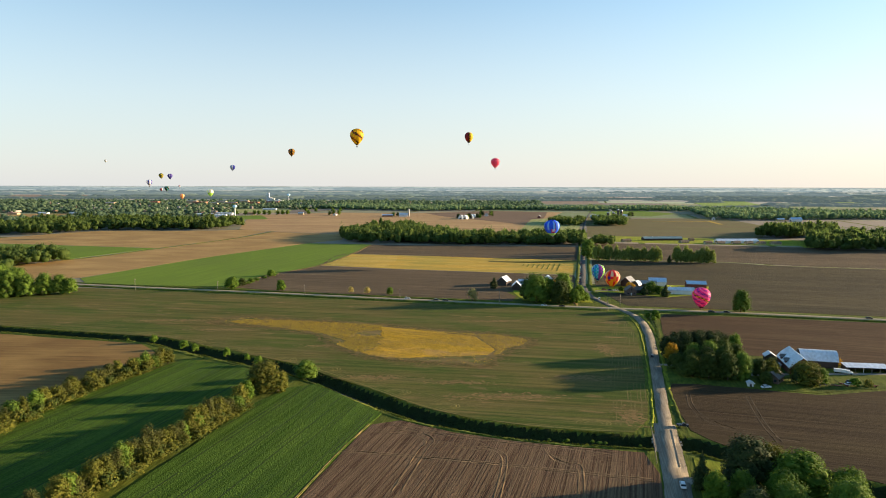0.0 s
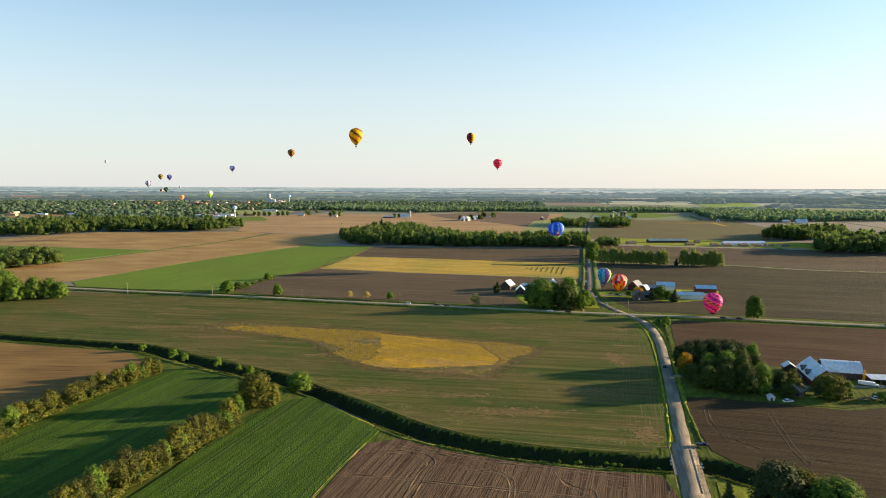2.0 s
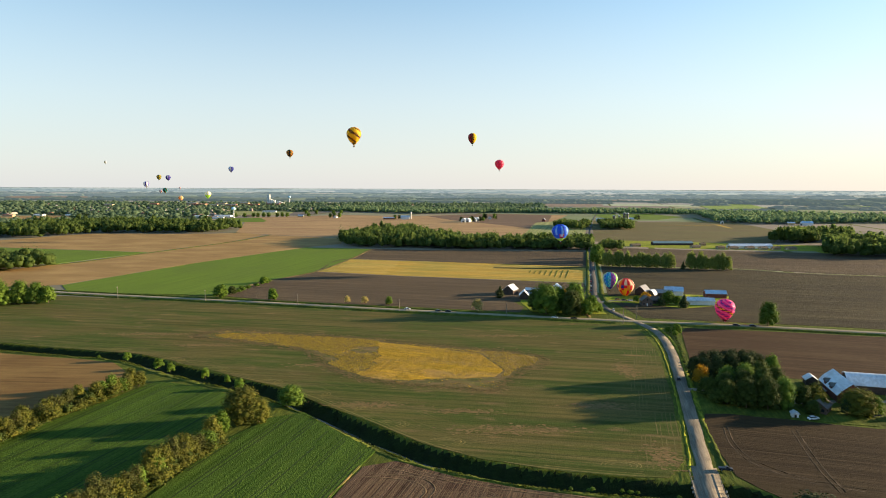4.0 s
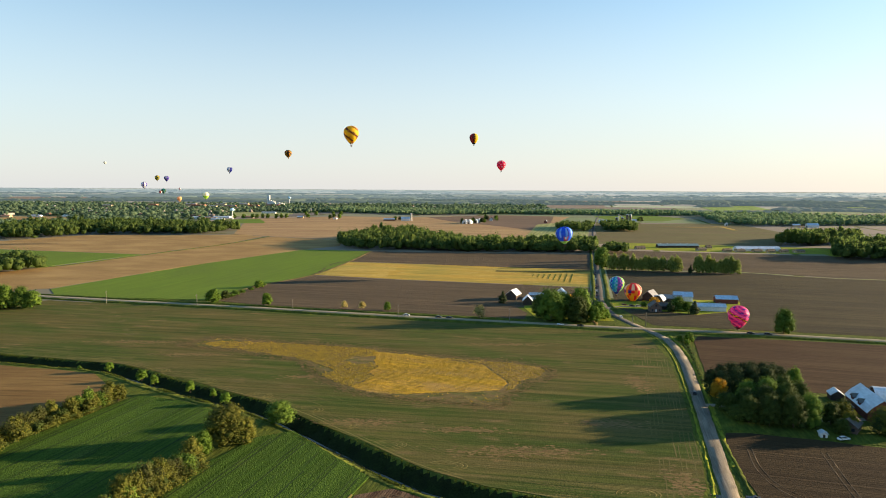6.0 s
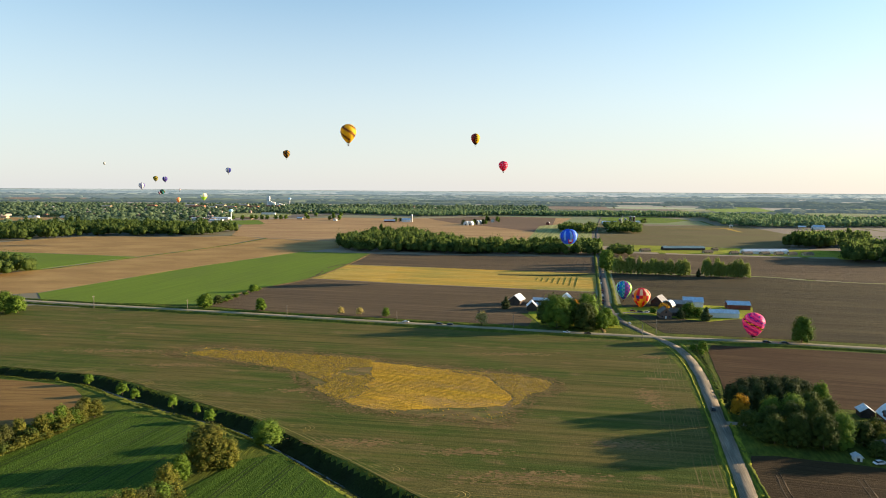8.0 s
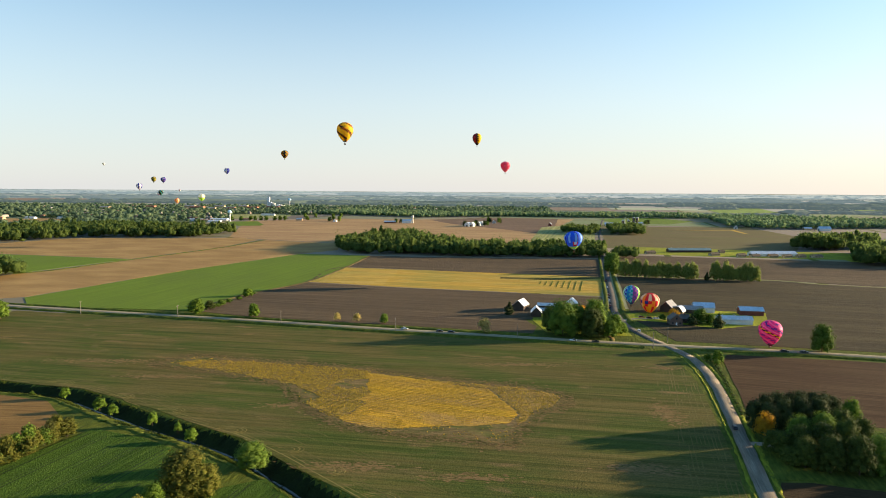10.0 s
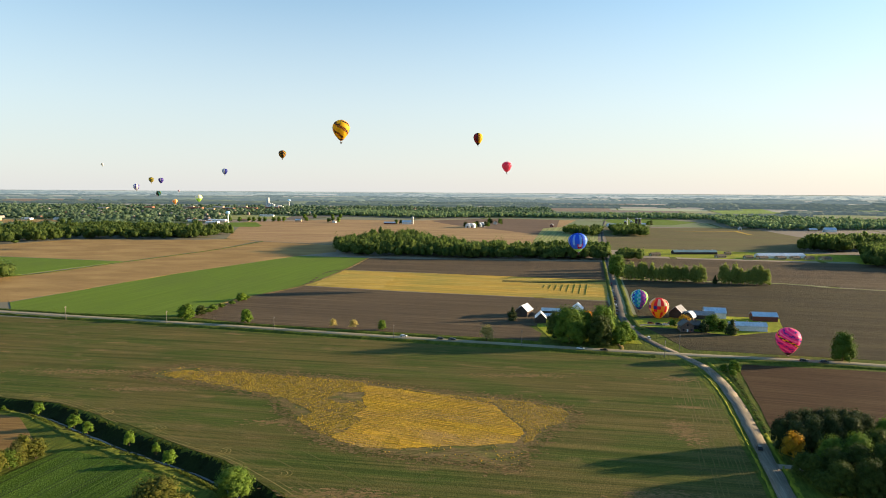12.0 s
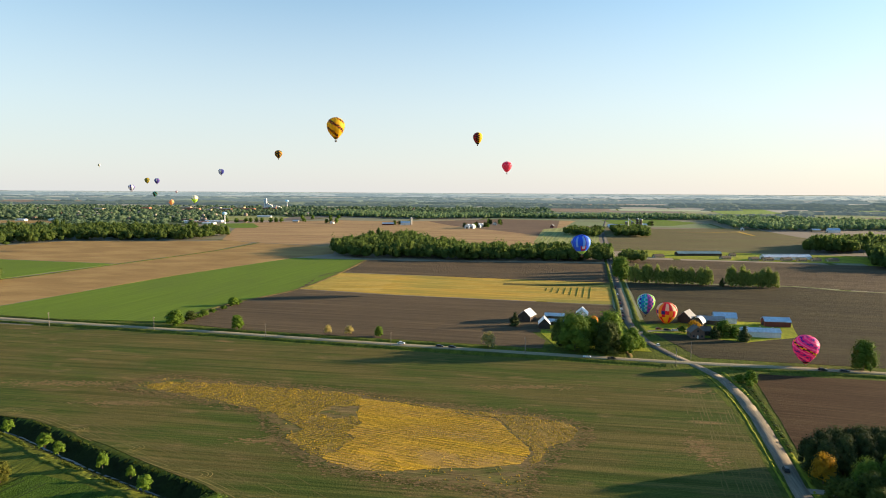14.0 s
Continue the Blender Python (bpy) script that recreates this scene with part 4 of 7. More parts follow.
LABELS = {"maple": "dense tree with shade-darkened leaves", "broad": "full green deciduous tree", "spring": "bright green spring-leaved tree", "bud": "olive-brown tree just coming into leaf", "tall": "tall narrow green tree",
          "conifer": "dark green pointed conifer", "pine": "dark green round-headed pine", "twiggy": "brown twiggy tree hardly in leaf", "yellow": "golden-yellow leaved tree", "pale": "thin pale tree in new leaf", "bush": "round bright green bush"}
tree_rng = random.Random(5)


def tree(kind, x, y, high, wide, where, group=""):
    size = " large" if y < 1500 and (wide > 14.2 or (wide > 9.5 and y < 400)) else (" small" if wide < 7.0 or y > 1500 else "")
    trunk, crown = tree_rng.choice(TREES[kind + size if kind + size in TREES else kind])
    name = {"conifer": "conifer_tree", "pine": "conifer_tree", "bush": "bush"}.get(kind, "tree")
    ob = new(name)
    ob.location = (x, y, 0)
    ob.rotation_euler = (0, 0, tree_rng.uniform(0, 6.28))
    ob.scale = (wide / 8.4, wide / 8.4, high / 9.8)
    for n, me in (("trunk", trunk), ("crown", crown)):
        o = new(n, me)
        o.parent = ob
    return tagged(ob, LABELS[kind] + " " + where, "bush" if kind == "bush" else "tree", group)


def row_of(kinds, points, gap, high, wide, where, group, jitter=1.5):
    line = smooth_line(points, 1.0)
    length = np.concatenate([[0], np.cumsum(np.linalg.norm(np.diff(line, axis=0), axis=1))])
    s = 0.0
    while s < length[-1]:
        x, y = (float(np.interp(s, length, line[:, k])) + tree_rng.uniform(-jitter, jitter) for k in (0, 1))
        f = tree_rng.uniform(0.7, 1.25)
        tree(tree_rng.choice(kinds), x, y, high * f, wide * tree_rng.uniform(0.85, 1.2), where, group)
        s += gap * tree_rng.uniform(0.75, 1.25)


row_of(["bud", "bud", "bud", "twiggy", "twiggy", "broad"], [(-196, 160), (-184, 215), (-179, 255), (-175, 285), (-168, 315), (-160, 340), (-152, 358)], 2.7, 8.8, 7.6, "in the hedgerow beside the wheat", "hedgerow trees")
row_of(["bud", "bud", "bud", "twiggy", "twiggy", "broad"], [(-128, 130), (-114, 195), (-108, 221), (-101, 240), (-95, 262), (-90, 285)], 2.6, 10.2, 7.8, "in the hedgerow beside the wheat", "hedgerow trees")
tree("bud", -86, 308, 15, 17.5, "standing alone at the hedgerow end")
tree("bud", -79, 308, 10, 11, "beside the large lone tree")
tree("spring", -91, 296, 9, 8, "in the hedgerow beside the wheat", "hedgerow trees")
for x, y, h, w in ((-181, 403, 5.8, 5.4), (-156, 387, 6.5, 6.2), (-147, 381, 5.8, 4.6), (-124, 369, 6.5, 4.6), (-110, 361, 5, 3.6), (-101, 352, 6.2, 5.6), (-200, 408, 2.2, 2.4)):
    tree("bush", x, y, h, w, "on the ditch bank", "ditch bushes")
tree("broad", -70, 329, 9.5, 12.5, "round-headed on the ditch bank")
for x, y, h, w, k in ((26, 551, 10.8, 10.5, "pale"), (-47, 582, 7.5, 7, "broad"), (-68, 587, 6.5, 7, "pale"), (-83, 588, 6.8, 6, "pale"), (-150, 601, 11, 10, "spring")):
    tree(k, x, y, h, w, "along the county road", "roadside trees")
for x, y, h, w, k in ((-200, 614, 12, 14, "spring"), (-195, 630, 8, 9, "maple"), (-193, 641, 4, 6, "bush"), (-192, 650, 5.5, 8, "broad"), (-190, 663, 4, 7, "bush"), (-187, 680, 3.5, 6.5, "bush"), (-184, 697, 7.5, 10.5, "spring"), (-182, 706, 4, 6, "bush")):
    tree(k, x, y, h, w, "on the border of the green field", "field border trees")
for x, y, h, w, k in ((80, 547, 24, 23, "broad"), (74, 560, 18, 16, "maple"), (99, 541, 20, 18, "maple"), (104, 558, 24, 19, "broad"), (116, 549, 15, 12.5, "spring"), (111, 540, 13, 11, "spring"), (50, 621, 10.8, 9.5, "conifer"), (92, 560, 20, 18, "broad"),
                      (122, 552, 9, 9, "spring")):
    tree(k, x, y, h, w, "shading the corner farmhouse", "farm trees")
tree("yellow", 217, 351, 5.5, 6.5, "beside the open machine shed", "farm trees")
tree("broad", 235, 506, 18, 14.5, "standing alone by the county road")
for x, y, h, w in ((153.8, 481, 4.5, 5.5), (159.5, 480, 7, 7), (156.5, 474, 3.5, 4.5), (161, 486, 4, 5)):
    tree("spring", x, y, h, w, "by the road junction", "junction trees")
row_of(["tall"], [(202, 855), (235, 847), (280, 835)], 3.4, 18, 9.5, "in the field windbreak", "windbreak trees", 1.2)
row_of(["tall"], [(298, 830), (322, 825), (344, 820)], 3.4, 18.5, 10, "in the field windbreak", "windbreak trees", 1.2)
tree("conifer", 291, 830, 10, 7, "in the gap of the windbreak", "windbreak trees")
for x, y, h, w in ((200, 893, 24, 22), (206, 915, 22, 18), (197, 870, 14, 12), (210, 945, 20, 16)):
    tree("broad", x, y, h, w, "at the lane before the windbreak", "lane trees")
# the grove beside the farm
tree("yellow", 129.6, 361, 11, 8.5, "at the edge of the farm grove", "grove trees")
for x, y, h, w in ((130.5, 372, 15, 7.5), (136, 374, 17, 8), (141.5, 376, 17.5, 8), (147, 377, 17, 8), (152, 377, 17.5, 8.5), (157, 378, 17, 8), (162, 377, 16.5, 8.5), (166.5, 377, 15, 8), (134, 367, 15.5, 8), (141, 368.5, 17, 8), (149, 370, 17.5, 8), (157, 371, 16.5, 8)):
    tree("pine", x, y, h * 0.86, w * 1.2, "in the farm grove", "grove trees")
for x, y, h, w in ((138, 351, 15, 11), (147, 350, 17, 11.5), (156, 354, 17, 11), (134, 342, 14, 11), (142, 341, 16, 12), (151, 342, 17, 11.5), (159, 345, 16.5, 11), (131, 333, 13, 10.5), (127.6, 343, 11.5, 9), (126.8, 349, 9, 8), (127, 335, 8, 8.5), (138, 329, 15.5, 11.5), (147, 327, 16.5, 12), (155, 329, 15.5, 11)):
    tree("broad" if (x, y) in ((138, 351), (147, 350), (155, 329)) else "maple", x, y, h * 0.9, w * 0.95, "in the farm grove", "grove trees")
tree("spring", 168, 367, 15, 9.5, "behind the farm grove", "grove trees")
for x, y, h, w, k in ((184, 321, 11.5, 17, "bud"), (178.5, 320, 7, 7, "pine"), (190, 320, 9, 9, "spring"), (172, 334, 9, 9, "bud"), (165, 331, 10, 8, "maple"), (177, 342, 8, 8, "maple"), (163, 320, 7, 7, "maple"), (170, 326, 8, 8, "bud"), (206, 317, 5, 6, "bush"), (212, 316, 4, 5, "bud")):
    tree(k, x, y, h, w, "beside the farmhouse", "farm trees")
for x, y, h, w, k in ((85.5, 206, 13, 7, "conifer"), (103, 211, 16, 18, "pine"), (87, 198, 10, 9, "spring"), (96, 199, 10, 9, "spring"), (117, 204, 14, 19, "spring"), (112, 213, 13, 11, "bud"), (108, 198, 11, 11, "spring"), (128, 196, 12, 12, "spring"), (122, 199, 3, 3, "bush"), (112, 236, 2.5, 3, "bush"),
                      (92, 182, 12, 11, "pine"), (104, 184, 13, 12, "broad"), (120, 184, 14, 13, "broad")):
    tree(k, x, y, h, w, "beside the lane's south end", "lane trees")
for x, y, h, w, k in ((174.5, 599, 9.5, 10, "yellow"), (191, 590, 12, 13, "broad"), (200, 577, 11, 10, "conifer"), (183, 585, 9, 9, "conifer"), (198, 588, 8, 8, "spring"), (166, 600, 6, 6, "bush")):
    tree(k, x, y, h, w, "beside the farm buildings", "farm trees")
tagged(strip("hedge_bank", [(111.6, 313), (109.8, 305.5), (107, 291.8), (104.4, 280.4), (102, 270), (101, 264)], [(-0.9, -0.1), (-0.4, 0.2), (0.3, 0.3), (0.9, -0.1)], M["verge"], 1.0, 0.4, 0.2, 24), "low rough hedge bank beside the lane", "verge", kind="structure")
for k in range(7):
    f = tree_rng.random()
    tree("bush", 40 + 38 * f + tree_rng.uniform(-1, 1), 248.5 - 5 * f + tree_rng.uniform(-0.8, 0.8), tree_rng.uniform(0.8, 1.8), tree_rng.uniform(1.4, 2.6), "in the ditch", "ditch bushes").location.z = -0.6
for x, y, h, w in ((-336, 584, 15, 13), (-345, 583, 18, 15), (-356, 579, 20, 17), (-368, 571, 20, 18), (-381, 566, 24, 20), (-396, 560, 24, 20), (-412, 552, 24, 20), (-384, 585, 24, 20), (-404, 590, 26, 22), (-425, 590, 26, 22), (-430, 560, 24, 22), (-450, 575, 26, 22), (-365, 590, 15, 14)):
    tree("broad", x, y, h, w, "in the clump at the field corner", "field corner trees")


def lobes_dome(rng, n):
    """A round head with smaller heads on its upper half."""
    out = [(0, 0, 5.2, 4.2, 4.3)]
    for k in range(n):
        a, s = 2.4 * k + rng.uniform(-0.6, 0.6), rng.uniform(1.4, 2.3)
        r = rng.uniform(1.4, 3.2)
        out.append((r * math.cos(a), r * math.sin(a), 9.0 - r * rng.uniform(0.5, 1.5), s, s * 0.9))
    return out


def wood_variants(seed, count, leaves, size, grid, lobe_n, core=0.9):
    out = []
    for k in range(count):
        rng = np.random.default_rng(seed + k)
        out.append(crown_arrays(rng, lobes_dome(rng, lobe_n), leaves, size, core, grid))
    return out


def scatter(poly, spacing, seed):
    rng = np.random.default_rng(seed)
    q = np.array(poly, float)
    n = int((q.max(0) - q.min(0)).prod() / spacing**2)
    p = rng.uniform(q.min(0), q.max(0), (n, 2))
    return p[inside(p, poly)]


def wood(name, label, points, variants, high, wide, material, seed, vary=0.2):
    rng = np.random.default_rng(seed)
    vs, ts, k = [], [], 0
    rise = far_rise(points[:, 0], points[:, 1])
    for (x, y), z in zip(points, rise):
        v, t = variants[rng.integers(len(variants))]
        a, h, w = rng.uniform(0, 6.28), high * rng.normal(1, vary) / 9.8, wide * rng.uniform(0.8, 1.2) / 8.4
        c, s = math.cos(a) * w, math.sin(a) * w
        vs.append(np.stack([v[:, 0] * c - v[:, 1] * s + x, v[:, 0] * s + v[:, 1] * c + y, v[:, 2] * h + z], 1))
        ts.append(t + k)
        k += len(v)
    ob = new(name, np_mesh(name, np.vstack(vs), np.vstack(ts), [material]))
    return tagged(ob, label, "trees", kind="stuff")


def strewn(points, gap, jitter, seed):
    """Places along a line, each a little off it."""
    rng = np.random.default_rng(seed)
    line = smooth_line(points, gap)
    return line + rng.normal(0, jitter, line.shape)


SHRUBS = wood_variants(350, 6, 240, 0.8, (5, 3), 5, 0.6)
for _k, _line in enumerate(([(-125, 130), (-111, 195), (-104, 221), (-98, 240), (-92, 262), (-87.5, 282)], [(-192, 160), (-180, 215), (-175, 255), (-171, 285), (-164, 315), (-156, 342)])):
    for _leaf, _seed in (("leaf_bud", 5), ("leaf_shaded", 9), ("leaf_bud", 14)):
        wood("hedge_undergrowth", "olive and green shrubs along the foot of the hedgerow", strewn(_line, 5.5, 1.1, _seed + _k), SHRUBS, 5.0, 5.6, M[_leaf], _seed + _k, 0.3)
for _leaf, _seed in (("leaf", 31), ("leaf_shaded", 32)):
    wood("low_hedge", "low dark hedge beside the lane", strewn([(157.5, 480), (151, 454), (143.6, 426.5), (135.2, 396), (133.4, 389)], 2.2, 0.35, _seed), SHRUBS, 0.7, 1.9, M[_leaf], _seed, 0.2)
MID = wood_variants(300, 10, 50, 0.92, (5, 3), 3, 0.78)
FAR = wood_variants(400, 8, 15, 1.25, (5, 3), 1, 0.82)
TOWN = wood_variants(430, 8, 13, 1.5, (5, 3), 0, 0.85)
wood("woodland", "dense green broadleaf wood behind the ploughed field",
     scatter([(-181, 1150), (-142, 1094), (-9, 1066), (86, 1064), (212, 1056), (232, 1060), (252, 1165), (185, 1165), (51, 1157), (-32, 1298), (-81, 1425), (-157, 1330), (-186, 1257)], 8.0, 1), MID, 17, 13.5, M["leaf_wood"], 1, 0.27)
wood("woodland", "dense dark wood beyond the tan field",
     scatter([(-765, 1246), (-708, 1374), (-484, 1379), (-461, 1516), (-483, 1560), (-797, 1680), (-882, 1608), (-971, 1552), (-960, 1250)], 12, 2), MID, 18, 14.5, M["leaf_wood"], 2, 0.27)
wood("woodland", "dense green wood on the east side",
     np.vstack([scatter([(587, 1215), (640, 1190), (760, 1250), (805, 1336), (755, 1400), (654, 1322)], 9.5, 3), scatter([(555, 996), (570, 978), (700, 960), (820, 1050), (820, 1190), (650, 1165), (600, 1060)], 9.5, 4)]), MID, 19, 14.0, M["leaf_wood"], 3, 0.25)
wood("woodland", "wood along the field edge on the west side",
     np.vstack([scatter([(-470, 795), (-484, 850), (-560, 868), (-720, 880), (-760, 780), (-620, 740), (-520, 765)], 9, 5), scatter([(-430, 600), (-480, 580), (-600, 640), (-640, 720), (-520, 740), (-455, 690)], 9, 6)]), MID, 17, 14.5, M["leaf_wood"], 4)
wood("woodland", "small groves beside the north lane",
     np.vstack([scatter([(262, 1625), (312, 1540), (322, 1545), (372, 1690), (300, 1730)], 8.5, 7), scatter([(366, 1560), (437, 1550), (500, 1780), (411, 1800)], 9.5, 8), scatter([(240, 1050), (275, 1050), (285, 1090), (262, 1110)], 8, 9)]), MID, 15, 12.5, M["leaf_wood"], 5)
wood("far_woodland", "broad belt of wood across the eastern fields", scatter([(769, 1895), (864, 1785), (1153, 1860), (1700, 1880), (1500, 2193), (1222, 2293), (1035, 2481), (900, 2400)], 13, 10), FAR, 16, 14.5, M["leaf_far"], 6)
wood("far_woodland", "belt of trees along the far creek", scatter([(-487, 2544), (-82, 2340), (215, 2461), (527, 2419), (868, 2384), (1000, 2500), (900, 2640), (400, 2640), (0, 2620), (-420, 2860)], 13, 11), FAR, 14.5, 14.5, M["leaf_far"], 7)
TOWN_GAPS = ([(-1156, 1740), (-1420, 1900), (-1430, 2060), (-1208, 2135), (-1005, 1803)], [(-690, 2170), (-530, 2205), (-550, 2430), (-620, 2560), (-795, 2490)], [(-800, 1990), (-560, 1900), (-560, 2110), (-760, 2110)])


def clumped(points, seed, keep=0.62, cell=95.0):
    """Thin a scatter into clumps and clearings."""
    rng = np.random.default_rng(seed)
    wave = sum(np.sin(points @ rng.normal(0, 2.4 / cell * 2, 2) + rng.uniform(0, 6.28)) for _ in range(7)) / 7**0.5
    ok = wave + rng.normal(0, 0.45, len(points)) > np.quantile(wave, 1 - keep)
    for gap in TOWN_GAPS:
        ok &= ~inside(points, gap)
    return points[ok]


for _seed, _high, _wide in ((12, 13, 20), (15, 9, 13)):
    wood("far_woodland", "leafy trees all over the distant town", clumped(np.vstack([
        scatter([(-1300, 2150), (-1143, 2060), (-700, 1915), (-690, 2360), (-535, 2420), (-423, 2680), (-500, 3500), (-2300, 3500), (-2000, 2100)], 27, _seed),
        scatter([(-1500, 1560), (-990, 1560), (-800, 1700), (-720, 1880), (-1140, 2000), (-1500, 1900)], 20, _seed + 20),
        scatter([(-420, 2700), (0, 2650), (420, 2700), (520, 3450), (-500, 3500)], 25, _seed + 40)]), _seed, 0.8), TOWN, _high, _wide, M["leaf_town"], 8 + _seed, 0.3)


def ridge(x, d, long, deep, high, turn, rng):
    """A belt of trees of the plain: an uneven hedge-like body, drawn in with the distance."""
    c, s = math.cos(radians(turn)), math.sin(radians(turn))
    pitch = 8.5 if d < 5500 else 15.0
    n = max(3, int(long / pitch))
    u = np.linspace(-long / 2, long / 2, n) + rng.normal(0, pitch * 0.2, n)
    taper = np.clip(np.minimum(np.arange(n), np.arange(n)[::-1]) / 2.0, 0.25, 1)
    rows = []
    for v, up in ((-0.5, 0), (-0.42, 0.78), (0.0, 1.0), (0.45, 0.85), (0.5, 0)):
        vv = v * deep + rng.normal(0, min(8, deep * 0.15), n)
        px, py, k = drawn_in(x + u * c + vv * s, d - u * s + vv * c)
        rows.append(np.stack([px, py, far_rise(px, py) - 0.5 + high * up * taper * rng.uniform(0.45, 1.2, n) * k], 1))
    i = (np.arange(4)[:, None] * n + np.arange(n - 1)).ravel()
    return np.vstack(rows), np.vstack([np.stack([i, i + 1, i + n + 1], 1), np.stack([i, i + n + 1, i + n], 1)])


def far_belts():
    """Tree lines and woodlots of the plain out to the horizon."""
    rng = np.random.default_rng(77)
    piles = {k: ([], [], [0]) for k in range(3)}
    named = [(2150, 4500, 1300, 420, 17), (2600, 4250, 900, 200, 16), (900, 5200, 1500, 200, 17), (1500, 5600, 1800, 300, 17), (-1500, 5600, 2600, 500, 18), (-2700, 5600, 1500, 200, 16), (300, 4200, 700, 150, 15), (-300, 4000, 900, 250, 15),
             (-1900, 4150, 1300, 250, 14), (-3300, 4250, 900, 140, 14), (600, 3750, 700, 80, 13), (1850, 3000, 700, 160, 14), (2500, 3050, 600, 60, 12), (1330, 3480, 70, 30, 16), (1400, 3490, 90, 30, 18), (1475, 3510, 80, 30, 15)]
    for k in range(330):
        d = 3600 + 13600 * rng.random() ** 1.25 if k > 40 else rng.uniform(2750, 3600)
        x = rng.uniform(-0.8, 0.8) * d
        if (x < 600 and d < 3900) or (900 < x < 1900 and 2850 < d < 4000) or (-4000 < x < -2300 and 4100 < d < 5500):
            continue
        lot = rng.random() < 0.4
        named.append((x, d, rng.uniform(250, 900) if lot else rng.uniform(200, 1400), rng.uniform(120, 450) if lot else rng.uniform(10, 22), (rng.uniform(12, 18) if lot else rng.uniform(7, 13)) * (1.0 if d < 7000 else 0.6)))
    for k in range(1100):
        d = 3300 + 9500 * rng.random()
        x = rng.uniform(-0.8, 0.8) * d
        if d > 3900 or x > 1900:
            named.append((x, d, rng.uniform(30, 140), rng.uniform(12, 40), rng.uniform(9, 17)))
    for x, d, long, deep, high in named:
        verts, tris, at = piles[depth_band(d)]
        v, t = ridge(x, d, long, deep, high, rng.choice((V_TURN, V_TURN * 0.5, 0)), rng)
        verts.append(v), tris.append(t + at[0])
        at[0] += len(v)
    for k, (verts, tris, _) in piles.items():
        tagged(new("backdrop_tree_lines", np_mesh("backdrop_tree_lines", np.vstack(verts), np.vstack(tris), [M["leaf_hazy", k]])), "far plain tree lines and woodlots, haze painted as glow", "backdrop", kind="structure")


far_belts()


def ditch_sedge():
    """Fine grass on the ditch sides: darkened for shade inside, fresh along the south rim."""
    rng = np.random.default_rng(12)
    line = DITCH_LINE[(DITCH_LINE[:, 0] > -345) & (DITCH_LINE[:, 0] < 260)]
    side, verts, tris, index, o = sideways(line), [], [], [], 0
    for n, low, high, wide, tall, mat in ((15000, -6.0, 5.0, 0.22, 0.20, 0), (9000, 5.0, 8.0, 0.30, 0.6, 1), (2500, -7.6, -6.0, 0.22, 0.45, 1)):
        pick = rng.integers(0, len(line) - 1, n)
        f = rng.random(n)[:, None]
        off = rng.uniform(low, high, n)
        base = line[pick] * (1 - f) + line[pick + 1] * f + side[pick] * off[:, None]
        clump = np.sin(base[:, 0] * 0.21 + 1.3 * np.sin(base[:, 1] * 0.13)) + 0.6 * np.sin(base[:, 0] * 0.07 + base[:, 1] * 0.09)
        keep = (np.abs(base[:, 0] - 87.6) > 6.5) & ((clump + rng.normal(0, 0.6, n) > -0.1) | (mat == 0))
        base, off = base[keep], off[keep]
        n = len(base)
        deep = -DITCH_DEEP * np.clip((DITCH_HALF - np.abs(off)) / (DITCH_HALF - 1.4), 0, 1) ** 0.85
        a, w, h = rng.uniform(0, 6.28, n), rng.uniform(0.5, 1.3, n) * wide, rng.uniform(0.4, 1.3, n) * tall
        for turn in (0.0, 1.57):
            d = np.stack([np.cos(a + turn), np.sin(a + turn)], 1) * w[:, None]
            lean = rng.normal(0, 0.14, (n, 2))
            q = np.stack([np.column_stack([base - d, deep - 0.15]), np.column_stack([base + d, deep - 0.15]), np.column_stack([base + d * 0.7 + lean, deep + h]), np.column_stack([base - d * 0.6 + lean, deep + h * 0.75])], 1)
            i = o + 4 * np.arange(n)
            verts.append(q.reshape(-1, 3))
            tris += [np.stack([i, i + 1, i + 2], 1), np.stack([i, i + 2, i + 3], 1)]
            index += [mat] * (2 * n)
            o += 4 * n
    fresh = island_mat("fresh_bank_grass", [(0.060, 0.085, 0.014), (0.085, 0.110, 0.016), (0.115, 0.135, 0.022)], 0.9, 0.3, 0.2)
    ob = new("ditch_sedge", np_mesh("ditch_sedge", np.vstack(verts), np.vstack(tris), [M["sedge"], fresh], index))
    tagged(ob, "tall sedge darkened for shade and fresh grass lining the ditch", "sedge", kind="stuff")


ditch_sedge()


# ---- buildings ----
def thing(name, x, y, turn, label, category, group="", z=0.0):
    """An empty at a thing's base; turn is degrees clockwise from above."""
    ob = new(name)
    ob.location, ob.rotation_euler = (x, y, z), (0, 0, -radians(turn))
    return tagged(ob, label, category, group)


def roof_profile(wide, eave, ridge, shape):
    w = wide / 2
    if shape == "arch":
        return [(-w + 2 * w * k / 10, eave + (ridge - eave) * math.sin(math.pi * k / 10) ** 0.75) for k in range(11)]
    if shape == "gambrel":
        return [(-w, eave), (-w * 0.7, eave + (ridge - eave) * 0.42), (0, ridge), (w * 0.7, eave + (ridge - eave) * 0.42), (w, eave)]
    return [(-w, eave), (0, ridge), (w, eave)]


